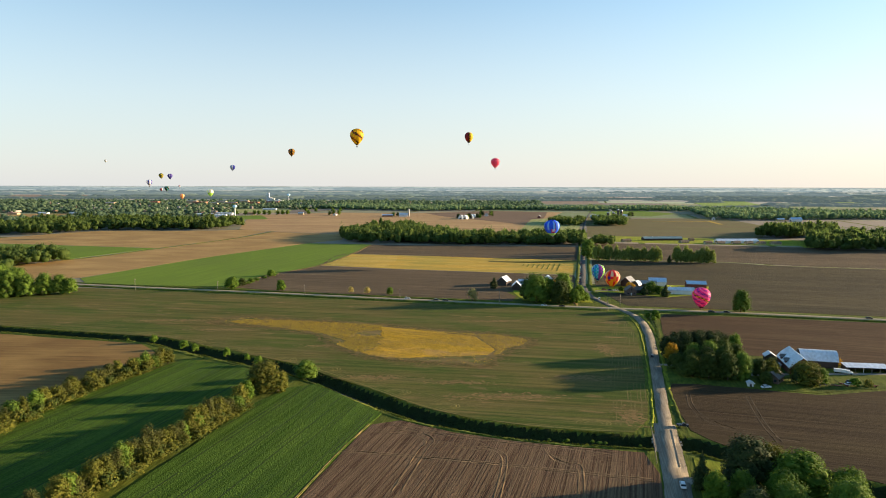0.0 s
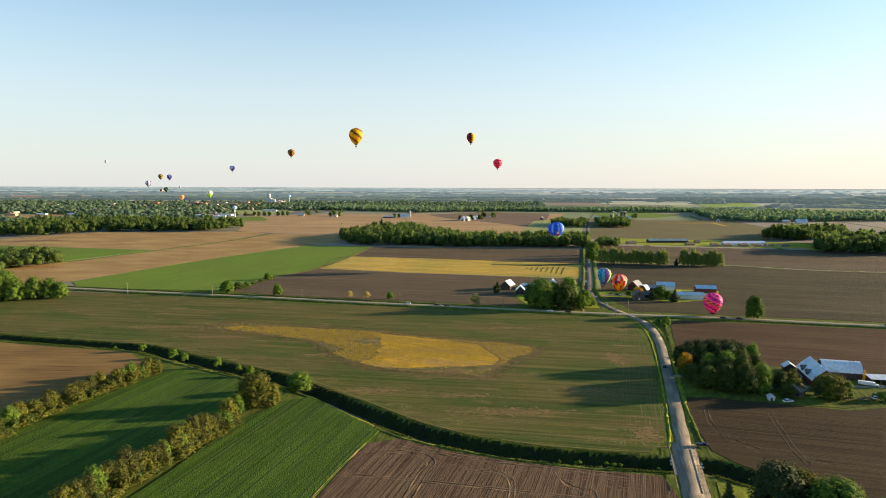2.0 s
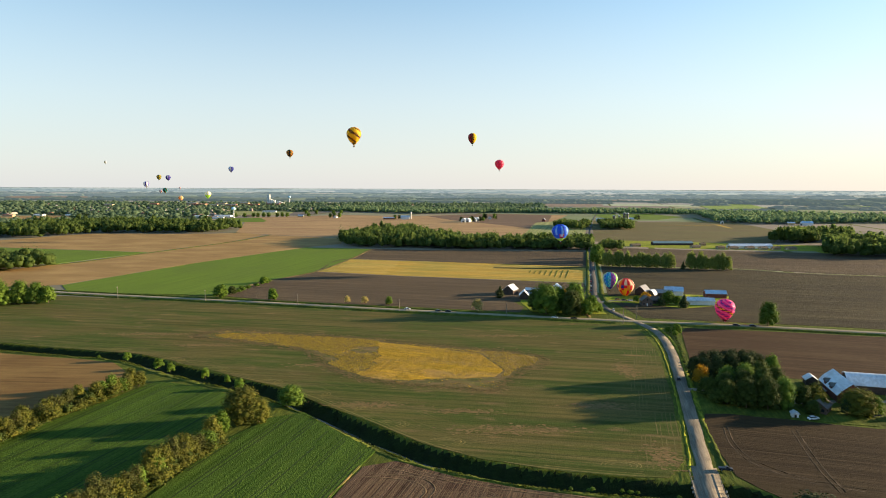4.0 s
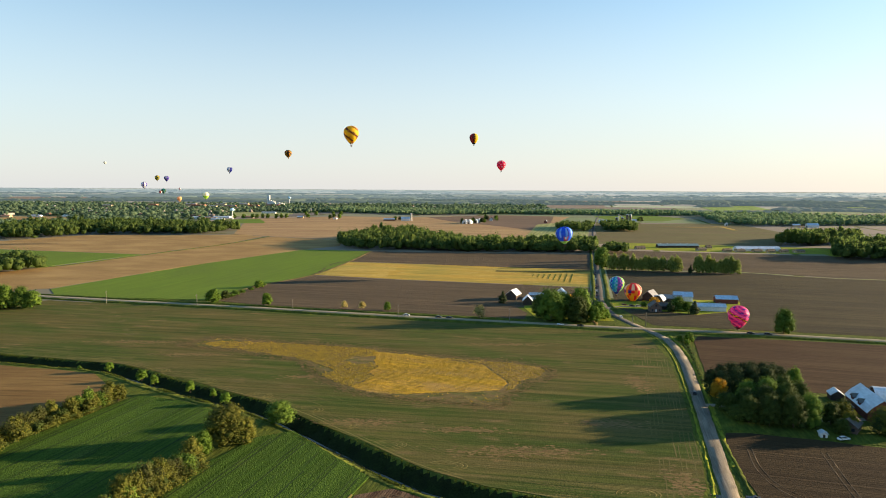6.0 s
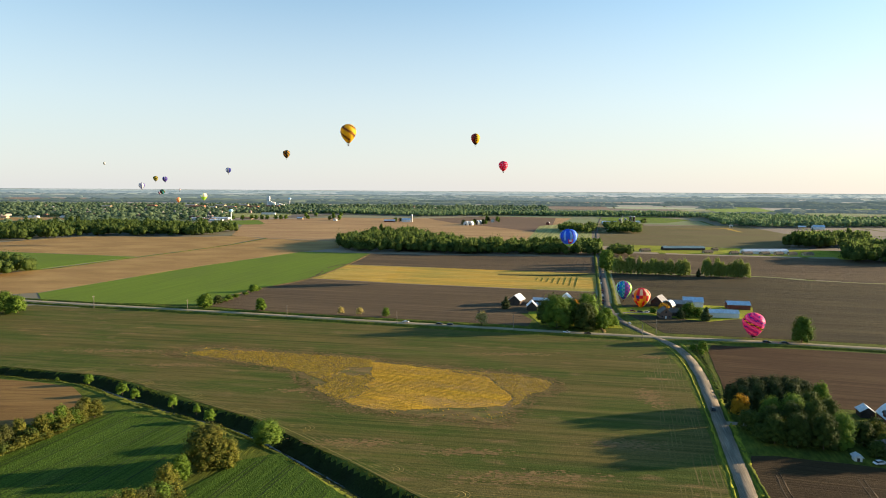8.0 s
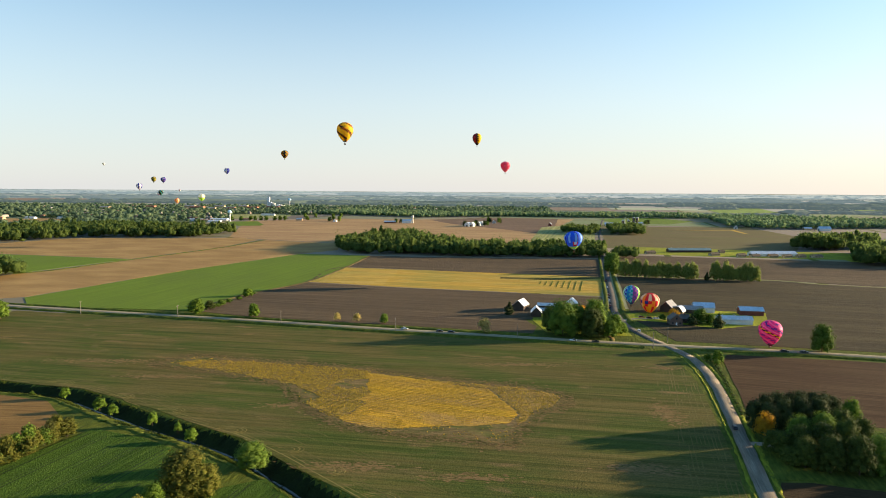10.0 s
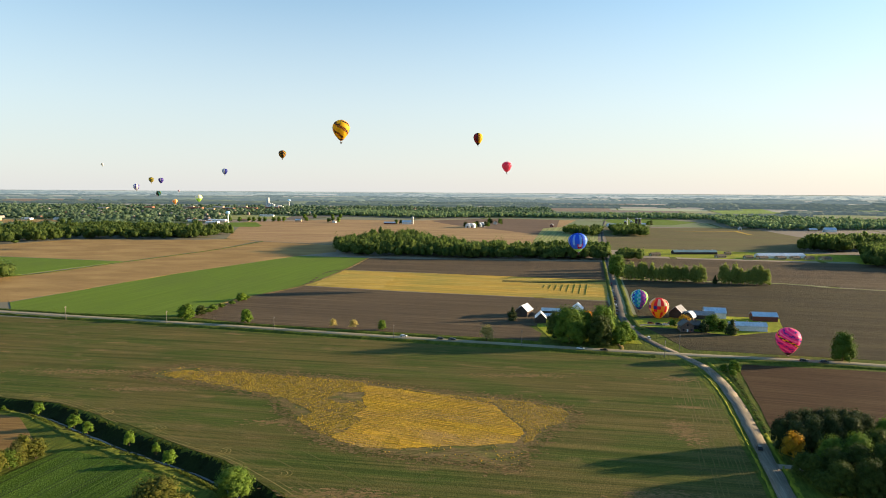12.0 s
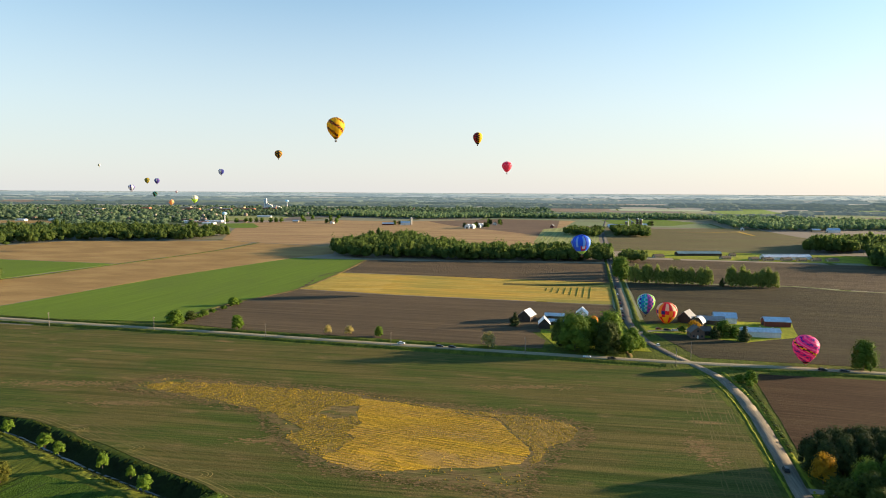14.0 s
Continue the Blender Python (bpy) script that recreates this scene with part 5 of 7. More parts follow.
def barn(name, x, y, turn, wide, long, eave, ridge, wall, roof, label, category="barn", shape="gable", doors=1, windows=0, group="", cupola=0):
    """A building whose ridge runs along its own y: body, roof, doors and windows."""
    top = thing(name, x, y, turn, label, category, group)
    prof = roof_profile(wide, eave, ridge, shape)
    part("wall", extruded([(-wide / 2, -0.3), *prof, (wide / 2, -0.3)], -long / 2, long / 2), M[wall], top)
    over = 0.45
    up = [(px * (1 + over / wide * 2) if k in (0, len(prof) - 1) else px, pz + (0.10 if 0 < k < len(prof) - 1 else -0.15)) for k, (px, pz) in enumerate(prof)]
    skin = up + [(px, pz + 0.22) for px, pz in reversed(up)]
    part("roof", extruded(skin, -long / 2 - over, long / 2 + over), M[roof], top)
    for k in range(doors):
        h, w = min(eave * 0.86, 4.2), min(wide * 0.34, 4.4)
        y0 = -long / 2 - 0.08
        part("door", boxed(-w / 2, w / 2, y0 - 0.05, y0 + 0.12, 0, h, bevel=0.03), M["dark_wall"], top, "dark sliding door")
    for k in range(windows):
        s = (k + 0.5) / windows
        yy = -long / 2 + long * s
        for side in (-1, 1):
            xx = side * (wide / 2 + 0.03)
            part("window", boxed(xx - 0.06, xx + 0.06, yy - 0.55, yy + 0.55, eave * 0.45, eave * 0.45 + 1.2, bevel=0.02), M["glass_dark"], top, "dark glass window")
    for k in range(cupola):
        yy = -long / 2 + long * (k + 0.5) / cupola
        part("roof_vent", boxed(-0.5, 0.5, yy - 0.5, yy + 0.5, ridge - 0.2, ridge + 0.9, bevel=0.06), M["galvanised"], top, "metal ridge vent")
    return top


def house(name, x, y, turn, wide, long, eave, ridge, wall, roof, label, group=""):
    top = barn(name, x, y, turn, wide, long, eave, ridge, wall, roof, label, "house", "gable", 0, 3, group)
    y0 = -long / 2 - 0.06
    part("door", boxed(-0.5, 0.5, y0 - 0.04, y0 + 0.1, 0, 2.1, bevel=0.02), M["white_wall"], top, "white front door")
    for xx, zz in ((-wide * 0.3, 1.0), (wide * 0.3, 1.0), (0, eave + 0.3)):
        part("window", boxed(xx - 0.6, xx + 0.6, y0 - 0.04, y0 + 0.1, zz, zz + 1.3, bevel=0.02), M["glass_dark"], top, "dark glass window")
    part("chimney", boxed(0.4, 1.1, long * 0.12, long * 0.12 + 0.7, ridge - 0.8, ridge + 1.1, bevel=0.04), M["brick"], top, "brick chimney")
    return top


T = V_TURN
# farm by the grove
barn("barn", 192.4, 347, T, 12, 26, 3.8, 9.5, "red_wall", "roof_steel", "large dark red barn with a pale steel roof", shape="gambrel")
for k in (-3, 5):
    barn("dormer", 192.4 - 4.6 * math.cos(radians(T)) + k * math.sin(radians(T)), 347 + 4.6 * math.sin(radians(T)) + k * math.cos(radians(T)), T + 90, 2.6, 3.0, 5.6, 6.8, "red_wall", "roof_dark", "small dark dormer on the red barn", "dormer", doors=0)
barn("barn", 208.5, 355, T + 92, 11, 18, 4.0, 8.6, "dark_wall", "roof_steel", "long arched barn with a pale steel roof", shape="arch")
barn("shed", 187.5, 365.5, T + 2, 5.6, 6, 2.8, 4.8, "dark_wall", "roof_steel", "small dark shed with a pale steel roof", "shed")
barn("lean_to", 183.5, 350, T, 4, 3.5, 2.2, 3.4, "white_wall", "roof_steel", "small white lean-to beside the barn", "shed")
house("farmhouse", 169.5, 325.5, T + 30, 7.5, 9, 2.8, 5.6, "brick", "roof_dark", "small brick farmhouse with a grey gabled roof")
barn("shed", 154, 317.5, T, 2.6, 3, 1.7, 2.4, "white_wall", "roof_steel", "tiny white garden shed on the lawn", "shed", doors=1)


def open_shed():
    """A machine shed open to the yard: posts, back wall and a low roof."""
    top = thing("machine_shed", 228, 343.5, T - 5, "long open machine shed with a white roof", "shed")
    part("roof", extruded([(-11, 3.2), (-11, 3.4), (11, 3.4), (11, 3.2)], -3.6, 3.6), M["roof_steel"], top).rotation_euler = (radians(6), 0, 0)
    part("back_wall", boxed(-10.6, 10.6, 3.2, 3.4, -0.2, 3.5), M["dark_wall"], top)
    for sx in (-10.5, 10.3):
        part("side_wall", boxed(sx, sx + 0.2, -3.2, 3.2, -0.2, 3.1), M["dark_wall"], top)
    for k in range(6):
        part("post", boxed(-10.4 + 4.1 * k, -10.15 + 4.1 * k, -3.3, -3.05, -0.2, 3.0), M["white_wall"] if k == 2 else M["wood"], top)


open_shed()
# farm north-east of the junction
barn("barn", 184, 640, T + 24, 9.5, 13, 4.4, 8.8, "dark_wall", "roof_grey", "old barn with a steep grey shingled roof", shape="gable")
barn("barn", 188.5, 627.5, T + 24, 8, 8, 2.6, 6.6, "dark_wall", "roof_steel", "arched grey steel shed beside the old barn", shape="arch")
barn("cattle_shed", 200, 634, T + 90, 9, 19, 3.4, 5.8, "dark_wall", "roof_grey", "long low cattle shed with a grey roof", "shed")
barn("barn", 213, 640, T + 90, 12, 16, 4.4, 7.6, "white_wall", "roof_blue", "barn with a light blue steel roof")
barn("poultry_house", 217.5, 592, T + 86, 9, 25, 3.8, 5.8, "white_wall", "roof_steel", "long white pole barn", "barn", windows=0, cupola=3)
barn("machine_shed", 246.5, 628, T + 86, 10, 18, 4.0, 6.4, "red_wall", "roof_blue", "dark red shed with a light blue steel roof", "shed")
house("farmhouse", 171.5, 588, T - 8, 9, 10, 4.2, 7.8, "brick", "roof_dark", "two-storey tan farmhouse with a dark roof")
house("farmhouse", 180, 596, T + 80, 7, 9, 3.2, 5.8, "dark_wall", "roof_dark", "dark annex house under the trees")
# farm north-west of the junction
barn("barn", 61.5, 642, T + 14, 10, 13, 4.2, 8.6, "dark_wall", "roof_steel", "dark barn with a white steel roof")
barn("barn", 71, 616, T - 6, 8, 11, 3.4, 7.6, "dark_wall", "roof_steel", "small dark barn with a white roof")
barn("shed", 84, 648, T + 88, 6.5, 15, 3.0, 4.6, "dark_wall", "roof_steel", "long shed with a white roof", "shed")
barn("shed", 82, 626, T + 88, 6, 12, 2.8, 4.2, "dark_wall", "roof_blue", "low shed with a pale blue roof", "shed")
barn("garage", 82.5, 604, T + 88, 6.5, 9.5, 2.6, 4.2, "white_wall", "roof_steel", "white garage with a pale roof", "garage")
barn("barn", 106, 652, T + 2, 9, 11, 4.0, 8.0, "white_wall", "roof_steel", "white gabled barn behind the trees")
# long barns in the bright grass
barn("poultry_barn", 392, 1162, T + 73, 13, 70, 3.6, 6.4, "dark_wall", "roof_teal", "very long low poultry barn with a grey-green roof", "barn", doors=1, cupola=6, group="long barns")
barn("poultry_barn", 501, 1109, T + 73, 14, 72, 4.2, 7.2, "white_wall", "roof_steel", "very long low poultry barn with a white roof", "barn", doors=1, cupola=6, group="long barns")
for x, y, w in ((319, 1128, 15), (411, 1107, 14), (447, 1094, 12), (465, 1088, 13), (492, 1089, 13), (512, 1085, 12), (533, 1086, 12), (556, 1085, 15), (440, 1150, 9)):
    house("bungalow", x, y, T + 66, w * 0.72, w, 2.9, 5.0, "tan_wall", "roof_tan", "small tan bungalow with a brown roof", "bungalows by the barns")
# farms far off
barn("barn", -166, 1970, T + 78, 10, 32, 4, 7, "red_wall", "roof_steel", "long red barn far across the fields", group="far barns")
barn("barn", -118, 1976, T + 78, 14, 26, 6, 11, "white_wall", "roof_steel", "white barn beside a tall silo", group="far barns")
for x, y in ((53, 1834), (64, 1838), (84, 1876), (93, 1890)):
    barn("barn", x, y, T + 10, 13, 15, 5, 11, "white_wall", "roof_steel", "white arched barn far across the fields", shape="arch", group="far barns")
house("farmhouse", 135, 2006, T, 10, 12, 5, 9, "white_wall", "roof_dark", "white farmhouse far across the fields")
house("farmhouse", 279, 1884, T, 9, 11, 5, 9, "red_wall", "roof_steel", "small red house far across the fields")
house("farmhouse", -334, 2030, T, 10, 12, 4, 8, "white_wall", "roof_dark", "white house beneath far trees")
barn("barn", -452, 2086, T + 80, 10, 18, 4, 7, "tan_wall", "roof_steel", "tan barn far across the fields", group="far barns")
barn("barn", 459, 1929, T + 76, 14, 42, 5, 8, "white_wall", "roof_blue", "wide pale barn beside the silos", group="far barns")
barn("barn", 552, 1992, T + 60, 12, 24, 4, 7, "white_wall", "roof_steel", "white barn beside the silos", group="far barns")
barn("barn", 952, 1758, T + 80, 14, 28, 6, 11, "white_wall", "roof_blue", "blue-roofed barn before the far wood", group="far barns")
barn("shed", 928, 1792, T + 80, 10, 20, 4, 7, "tan_wall", "roof_steel", "low shed before the far wood", "shed")
barn("shed", 757, 1823, T, 8, 8, 5, 9, "white_wall", "roof_dark", "small white house at the wood edge", "house")
for x, y, k, h in ((-150, 1990, "broad", 13), (-135, 1985, "conifer", 12), (-340, 2042, "broad", 17), (-324, 2046, "broad", 17), (-352, 2040, "broad", 14), (-430, 2096, "broad", 14), (45, 1850, "conifer", 15), (70, 1852, "broad", 14), (76, 1868, "conifer", 16),
                   (100, 1878, "conifer", 15), (107, 1880, "broad", 12), (122, 2000, "conifer", 17), (118, 2012, "broad", 18), (148, 2004, "broad", 17), (152, 2010, "conifer", 16), (570, 1990, "broad", 14), (580, 2000, "conifer", 15)):
    tree(k, x, y, h, 14, "round a far farm", "far farm trees")


def silo(x, y, r, h, material, label, group="silos"):
    top = thing("silo", x, y, 0, label, "silo", group)
    part("body", rodded((0, 0, -0.3), (0, 0, h), r, r, 20), M[material], top)
    bm = bmesh.new()
    bmesh.ops.create_uvsphere(bm, u_segments=16, v_segments=8, radius=r)
    for v in bm.verts:
        v.co.z = max(0, v.co.z) * 0.7 + h
    part("dome", bm, M["galvanised"], top, "galvanised dome")
    bm = bmesh.new()
    for k in range(6):
        rod(bm, (0, 0, h * k / 6 + 0.5), (0, 0, h * k / 6 + 0.75), r + 0.06, r + 0.06, 20)
    part("hoop", bm, M["galvanised"], top)


silo(-102, 1976, 3.0, 20, "concrete", "tall grey concrete silo beside a white barn")
silo(490, 1935, 3.4, 14, "dark_wall", "dark blue-black silo at a far farm")
silo(507, 1937, 3.4, 14, "dark_wall", "dark blue-black silo at a far farm")
silo(522, 1940, 3.6, 22, "dark_wall", "tall dark silo at a far farm")
silo(532, 1942, 3.6, 21, "dark_wall", "tall dark silo at a far farm")


def grain_leg():
    top = thing("grain_elevator", 516, 1950, 0, "steel grain leg slanting over the silos", "elevator")
    part("chute", rodded((-16, 0, 23), (6, 0, 8), 0.7, 0.7, 8), M["galvanised"], top)
    part("tower", rodded((-16, 0, 0), (-16, 0, 24), 0.9, 0.9, 6), M["galvanised"], top)


grain_leg()


def water_tower(x, y, h, r, material, label):
    top = thing("water_tower", x, y, 0, label, "water tower", z=float(far_rise(x, y)))
    bm = bmesh.new()
    bmesh.ops.create_uvsphere(bm, u_segments=20, v_segments=12, radius=r)
    for v in bm.verts:
        v.co.z = v.co.z * 0.75 + h - r * 0.7
    part("tank", bm, M[material], top, "rounded painted tank")
    part("column", rodded((0, 0, -0.5), (0, 0, h - r), 2.0, 1.6, 14), M["white_wall"], top, "pale steel column")
    part("foot", rodded((0, 0, -0.5), (0, 0, 4), 3.8, 2.0, 14), M["white_wall"], top)


water_tower(-634, 1995, 33, 6.5, "water_blue", "light blue water tower at the town edge")
water_tower(-800, 3400, 44, 8, "water_blue", "pale water tower far over the town")


def town_elevator():
    top = thing("grain_elevator", -850, 3200, 13, "tall white concrete grain elevator in the town", "elevator")
    for k, (x, h, r) in enumerate(((-6, 46, 4), (1, 40, 4), (9, 30, 5), (18, 27, 5), (27, 25, 6), (50, 20, 7), (62, 18, 7), (74, 15, 6))):
        part("bin", rodded((x, 0, -1), (x, 0, h), r, r, 16), M["white_wall"], top)
    part("head_house", boxed(-10, 4, -4, 4, 40, 53, bevel=0.3), M["white_wall"], top)


town_elevator()


def town_houses():
    """Roofs and walls of the far town between its trees."""
    rng = np.random.default_rng(9)
    pts = np.vstack([scatter([(-1250, 2020), (-720, 2000), (-690, 2380), (-500, 2500), (-430, 3000), (-600, 3450), (-1900, 3450), (-1700, 2200)], 85, 31), scatter([(-430, 2800), (300, 2800), (350, 3350), (-450, 3450)], 120, 32)])
    for gap in TOWN_GAPS:
        pts = pts[~inside(pts, gap)]
    verts, tris = [], []
    for x, y in pts:
        big = rng.random() < 0.12
        a, l, w = radians(-V_TURN) + (math.pi / 2 if rng.random() < 0.5 else 0), rng.uniform(9, 15) * (2.6 if big else 1), rng.uniform(7, 10) * (1.5 if big else 1)
        e, r = rng.uniform(5, 8), rng.uniform(9, 12) * (0.75 if big else 1)
        k, z = len(verts), float(far_rise(x, y))
        for px, py, pz in ((-w, -l, -0.5), (w, -l, -0.5), (w, l, -0.5), (-w, l, -0.5), (-w, -l, e), (w, -l, e), (w, l, e), (-w, l, e), (0, -l, r), (0, l, r)):
            verts.append((x + (px * math.cos(a) - py * math.sin(a)) / 2, y + (px * math.sin(a) + py * math.cos(a)) / 2, z + pz))
        for t in ((0, 1, 5), (0, 5, 4), (1, 2, 6), (1, 6, 5), (2, 3, 7), (2, 7, 6), (3, 0, 4), (3, 4, 7), (4, 5, 8), (6, 7, 9), (5, 6, 9), (5, 9, 8), (7, 4, 8), (7, 8, 9)):
            tris.append(tuple(k + i for i in t))
    ob = new("town_houses", np_mesh("town_houses", verts, tris, [M["town_wall"]]))
    tagged(ob, "pale and brick houses of a distant town among trees", "houses", kind="stuff")


town_houses()
for k, (x, y, l, w, h) in enumerate(((-1075, 2900, 60, 22, 15), (-1000, 2960, 46, 20, 17), (-940, 2880, 70, 20, 14), (-905, 2990, 40, 20, 18), (-850, 2930, 56, 18, 14), (-1150, 3010, 50, 22, 16), (-790, 3050, 60, 24, 15), (-985, 2820, 36, 16, 13), (-1300, 2950, 44, 20, 15), (-1430, 2820, 40, 20, 14))):
    brick = k % 2 == 0
    barn("town_building", x, y, T + 84, w, l, h, h + 2, "town_brick" if brick else "tan_wall", "roof_rust" if k % 4 == 0 else "roof_grey", "tall red brick building in the town centre" if brick else "tall pale building in the town centre", "building", doors=0, windows=4, group="town buildings")
for k, (x, y, l, w) in enumerate(((-745, 2030, 40, 20), (-700, 1990, 40, 16), (-664, 1955, 34, 18), (-690, 2070, 52, 18), (-615, 2080, 34, 14), (-720, 2010, 30, 16), (-1270, 2080, 30, 14), (-1340, 2040, 34, 14), (-1180, 2090, 26, 12), (-640, 2420, 50, 12))):
    red = k % 3 == 1
    barn("warehouse", x, y, T + 82, w, l, 4.5, 6, "tan_wall" if red else "white_wall", "roof_rust" if red else "roof_steel", "low warehouse with a red-brown roof at the town edge" if red else "low white warehouse at the town edge", "warehouse", doors=0, group="town warehouses")
for x, y in ((-640, 2030), (-615, 2040), (-590, 2050), (-575, 2046), (-560, 2052), (-545, 2056), (-520, 2060), (-505, 2062), (-490, 2064), (-470, 2250), (-440, 2270), (-385, 2290), (-360, 2300)):
    tree("broad", x, y, 15, 15, "at the town edge", "town edge trees")

# ---- lane furniture ----
def bridge():
    top = thing("bridge", 87.6, 245, 14.5, "small concrete bridge with steel guard rails over the ditch", "bridge")
    part("deck", boxed(-4.7, 4.7, -9, 9, -0.7, 0.02, bevel=0.08), M["asphalt"], top)
    for side in (-1, 1):
        rail = part("guard_rail", boxed(side * 4.8 - 0.06, side * 4.8 + 0.06, -21, 16, 0.58, 0.72, bevel=0.03), M["wood"], top, "weathered grey guard rail")
        for k in range(13):
            part("post", boxed(side * 4.95 - 0.09, side * 4.95 + 0.09, -20.8 + 3 * k, -20.6 + 3 * k, -0.4, 0.8), M["wood"], rail)
        part("marker", boxed(side * 5.3 - 0.3, side * 5.3 + 0.3, -1.6, -1.4, 0.1, 0.9, bevel=0.03), M["concrete"], top, "pale bridge marker")
        part("marker", boxed(side * 5.3 - 0.3, side * 5.3 + 0.3, 1.4, 1.6, 0.1, 0.9, bevel=0.03), M["concrete"], top, "pale bridge marker")
        part("abutment", boxed(-4.7, 4.7, side * 8.2 - 0.6, side * 8.6 + 0.6, -3.6, -0.7), M["concrete"], top)


bridge()


def utility_pole(x, y, h=10.5):
    top = thing("utility_pole", x, y, T, "grey wooden utility pole with one crossarm", "utility pole", "utility poles")
    part("pole", rodded((0, 0, -0.5), (0, 0, h), 0.20, 0.14, 8), M["wood"], top)
    part("crossarm", boxed(-0.06, 0.06, -1.2, 1.2, h - 0.9, h - 0.75, bevel=0.01), M["wood"], top)
    for k in (-1.0, 0.0, 1.0):
        part("insulator", rodded((0, k, h - 0.78), (0, k, h - 0.55), 0.07, 0.05, 8), M["white_wall"], top, "pale ceramic insulator")


for x, y in ((-376, 628), (-288.5, 607), (-206, 593), (-122, 573.5), (-36, 551), (48, 539), (131.5, 512), (146, 528)):
    utility_pole(x, y)


def loft(sections):
    """A closed body through rings of equal length."""
    bm = bmesh.new()
    rings = [[bm.verts.new(p) for p in s] for s in sections]
    for a, b in zip(rings, rings[1:]):
        for k in range(len(a)):
            bm.faces.new((a[k], a[(k + 1) % len(a)], b[(k + 1) % len(a)], b[k]))
    bm.faces.new(rings[0][::-1]), bm.faces.new(rings[-1])
    bmesh.ops.recalc_face_normals(bm, faces=bm.faces)
    return bm


def car(x, y, turn, paint, label, pickup=False, z=0.35, size=1.0):
    top = thing("pickup_truck" if pickup else "car", x, y, turn, label, "pickup" if pickup else "car", z=z)
    top.scale = (size, size, size)
    w = 0.9

    def ring(yy, z0, z1, ww):
        return [(-ww, yy, z0), (-ww * 0.96, yy, z1), (ww * 0.96, yy, z1), (ww, yy, z0)]

    part("body", loft([ring(-2.45, 0.35, 0.7, w * 0.9), ring(-2.3, 0.3, 0.95, w), ring(2.0, 0.3, 0.95, w), ring(2.4, 0.35, 0.75, w * 0.9)]), M[paint], top)
    a, b = (-0.2, 1.3) if pickup else (-1.9, 1.2)
    part("cabin", loft([ring(a - 0.1, 0.9, 0.96, w * 0.95), ring(a + 0.25, 0.9, 1.42, w * 0.82), ring(b - 0.6, 0.9, 1.45, w * 0.82), ring(b + 0.15, 0.9, 0.96, w * 0.92)]), M["glass_dark"], top, "dark glazed cabin")
    part("roof_panel", boxed(-w * 0.76, w * 0.76, a + 0.3, b - 0.65, 1.43, 1.5, bevel=0.03), M[paint], top)
    for sx in (-1, 1):
        for sy in (-1.5, 1.5):
            wheel = part("wheel", rodded((sx * 0.72, sy, 0.34), (sx * 0.94, sy, 0.34), 0.34, 0.34, 12), M["black"], top)
            part("rim", rodded((sx * 0.93, sy, 0.34), (sx * 0.96, sy, 0.34), 0.2, 0.2, 10), M["galvanised"], wheel)
    return top


for x, y, t, paint, label, pick in (
        (-30, 560, 103, "car_white", "white car on the county road", False), (-5, 553, 103, "car_dark", "dark car on the county road shoulder", False), (3, 551, 103, "car_dark", "dark car on the county road shoulder", False),
        (84, 529, 103, "car_white", "white pickup truck under the tall trees", True), (98, 526, 103, "car_dark", "dark pickup truck under the tall trees", True),
        (211, 504, 103, "car_dark", "dark car beside the pink balloon", False), (222, 502, 103, "car_dark", "dark car on the county road shoulder", False), (319, 480, 103, "car_dark", "dark car on the county road", False),
        (136.5, 560, 5, "car_white", "white car at the junction", False), (80.3, 208, 14, "car_white", "white car on the lane", False), (122, 371, 14, "car_dark", "dark car on the lane", False),
        (100, 262, 100, "car_dark", "dark pickup truck at the field edge", True)):
    car(x, y, t, paint, label, pick)
for k, (x, y) in enumerate(((137, 646), (140.5, 660), (144, 674), (147, 689), (150, 703), (153.5, 718), (157, 733), (163.5, 766), (172, 806), (175, 818))):
    car(x, y, 13, ("car_dark", "car_red", "car_dark", "car_white")[k % 4], "car parked along the north lane", k % 3 == 0)
for x, y, p in ((158, 607, "car_dark"), (163, 605, "car_white"), (168, 609, "car_dark"), (178, 612, "car_white"), (153, 610, "car_red")):
    car(x, y, 95, p, "car parked in the farmyard", False)
for x, y, p in ((190, 318, "car_dark"), (204, 318, "car_white"), (160, 313.5, "car_white"), (207, 322, "car_dark")):
    car(x, y, 80, p, "car parked behind the farmhouse", False)


def truck():
    top = thing("truck", 214, 338, 118, "white grain truck parked in the farmyard", "truck", z=0.3)
    top.scale = (0.8, 0.8, 0.8)
    part("cargo_bed", loft([[(-1.2, yy, 1.0), (-1.25, yy, 2.9), (1.25, yy, 2.9), (1.2, yy, 1.0)] for yy in (-6.5, 0.8)]), M["car_white"], top)
    part("cab", loft([[(-1.1, yy, 0.7), (-1.1, yy, zz), (1.1, yy, zz), (1.1, yy, 0.7)] for yy, zz in ((1.1, 2.7), (2.6, 2.7), (3.0, 1.8), (4.5, 1.6))]), M["car_white"], top)
    part("windscreen", boxed(-0.95, 0.95, 2.62, 2.95, 1.85, 2.55), M["glass_dark"], top, "dark windscreen")
    for yy in (-5.4, -4.2, 3.4):
        for sx in (-1, 1):
            part("wheel", rodded((sx * 0.8, yy, 0.5), (sx * 1.15, yy, 0.5), 0.5, 0.5, 12), M["black"], top)


truck()


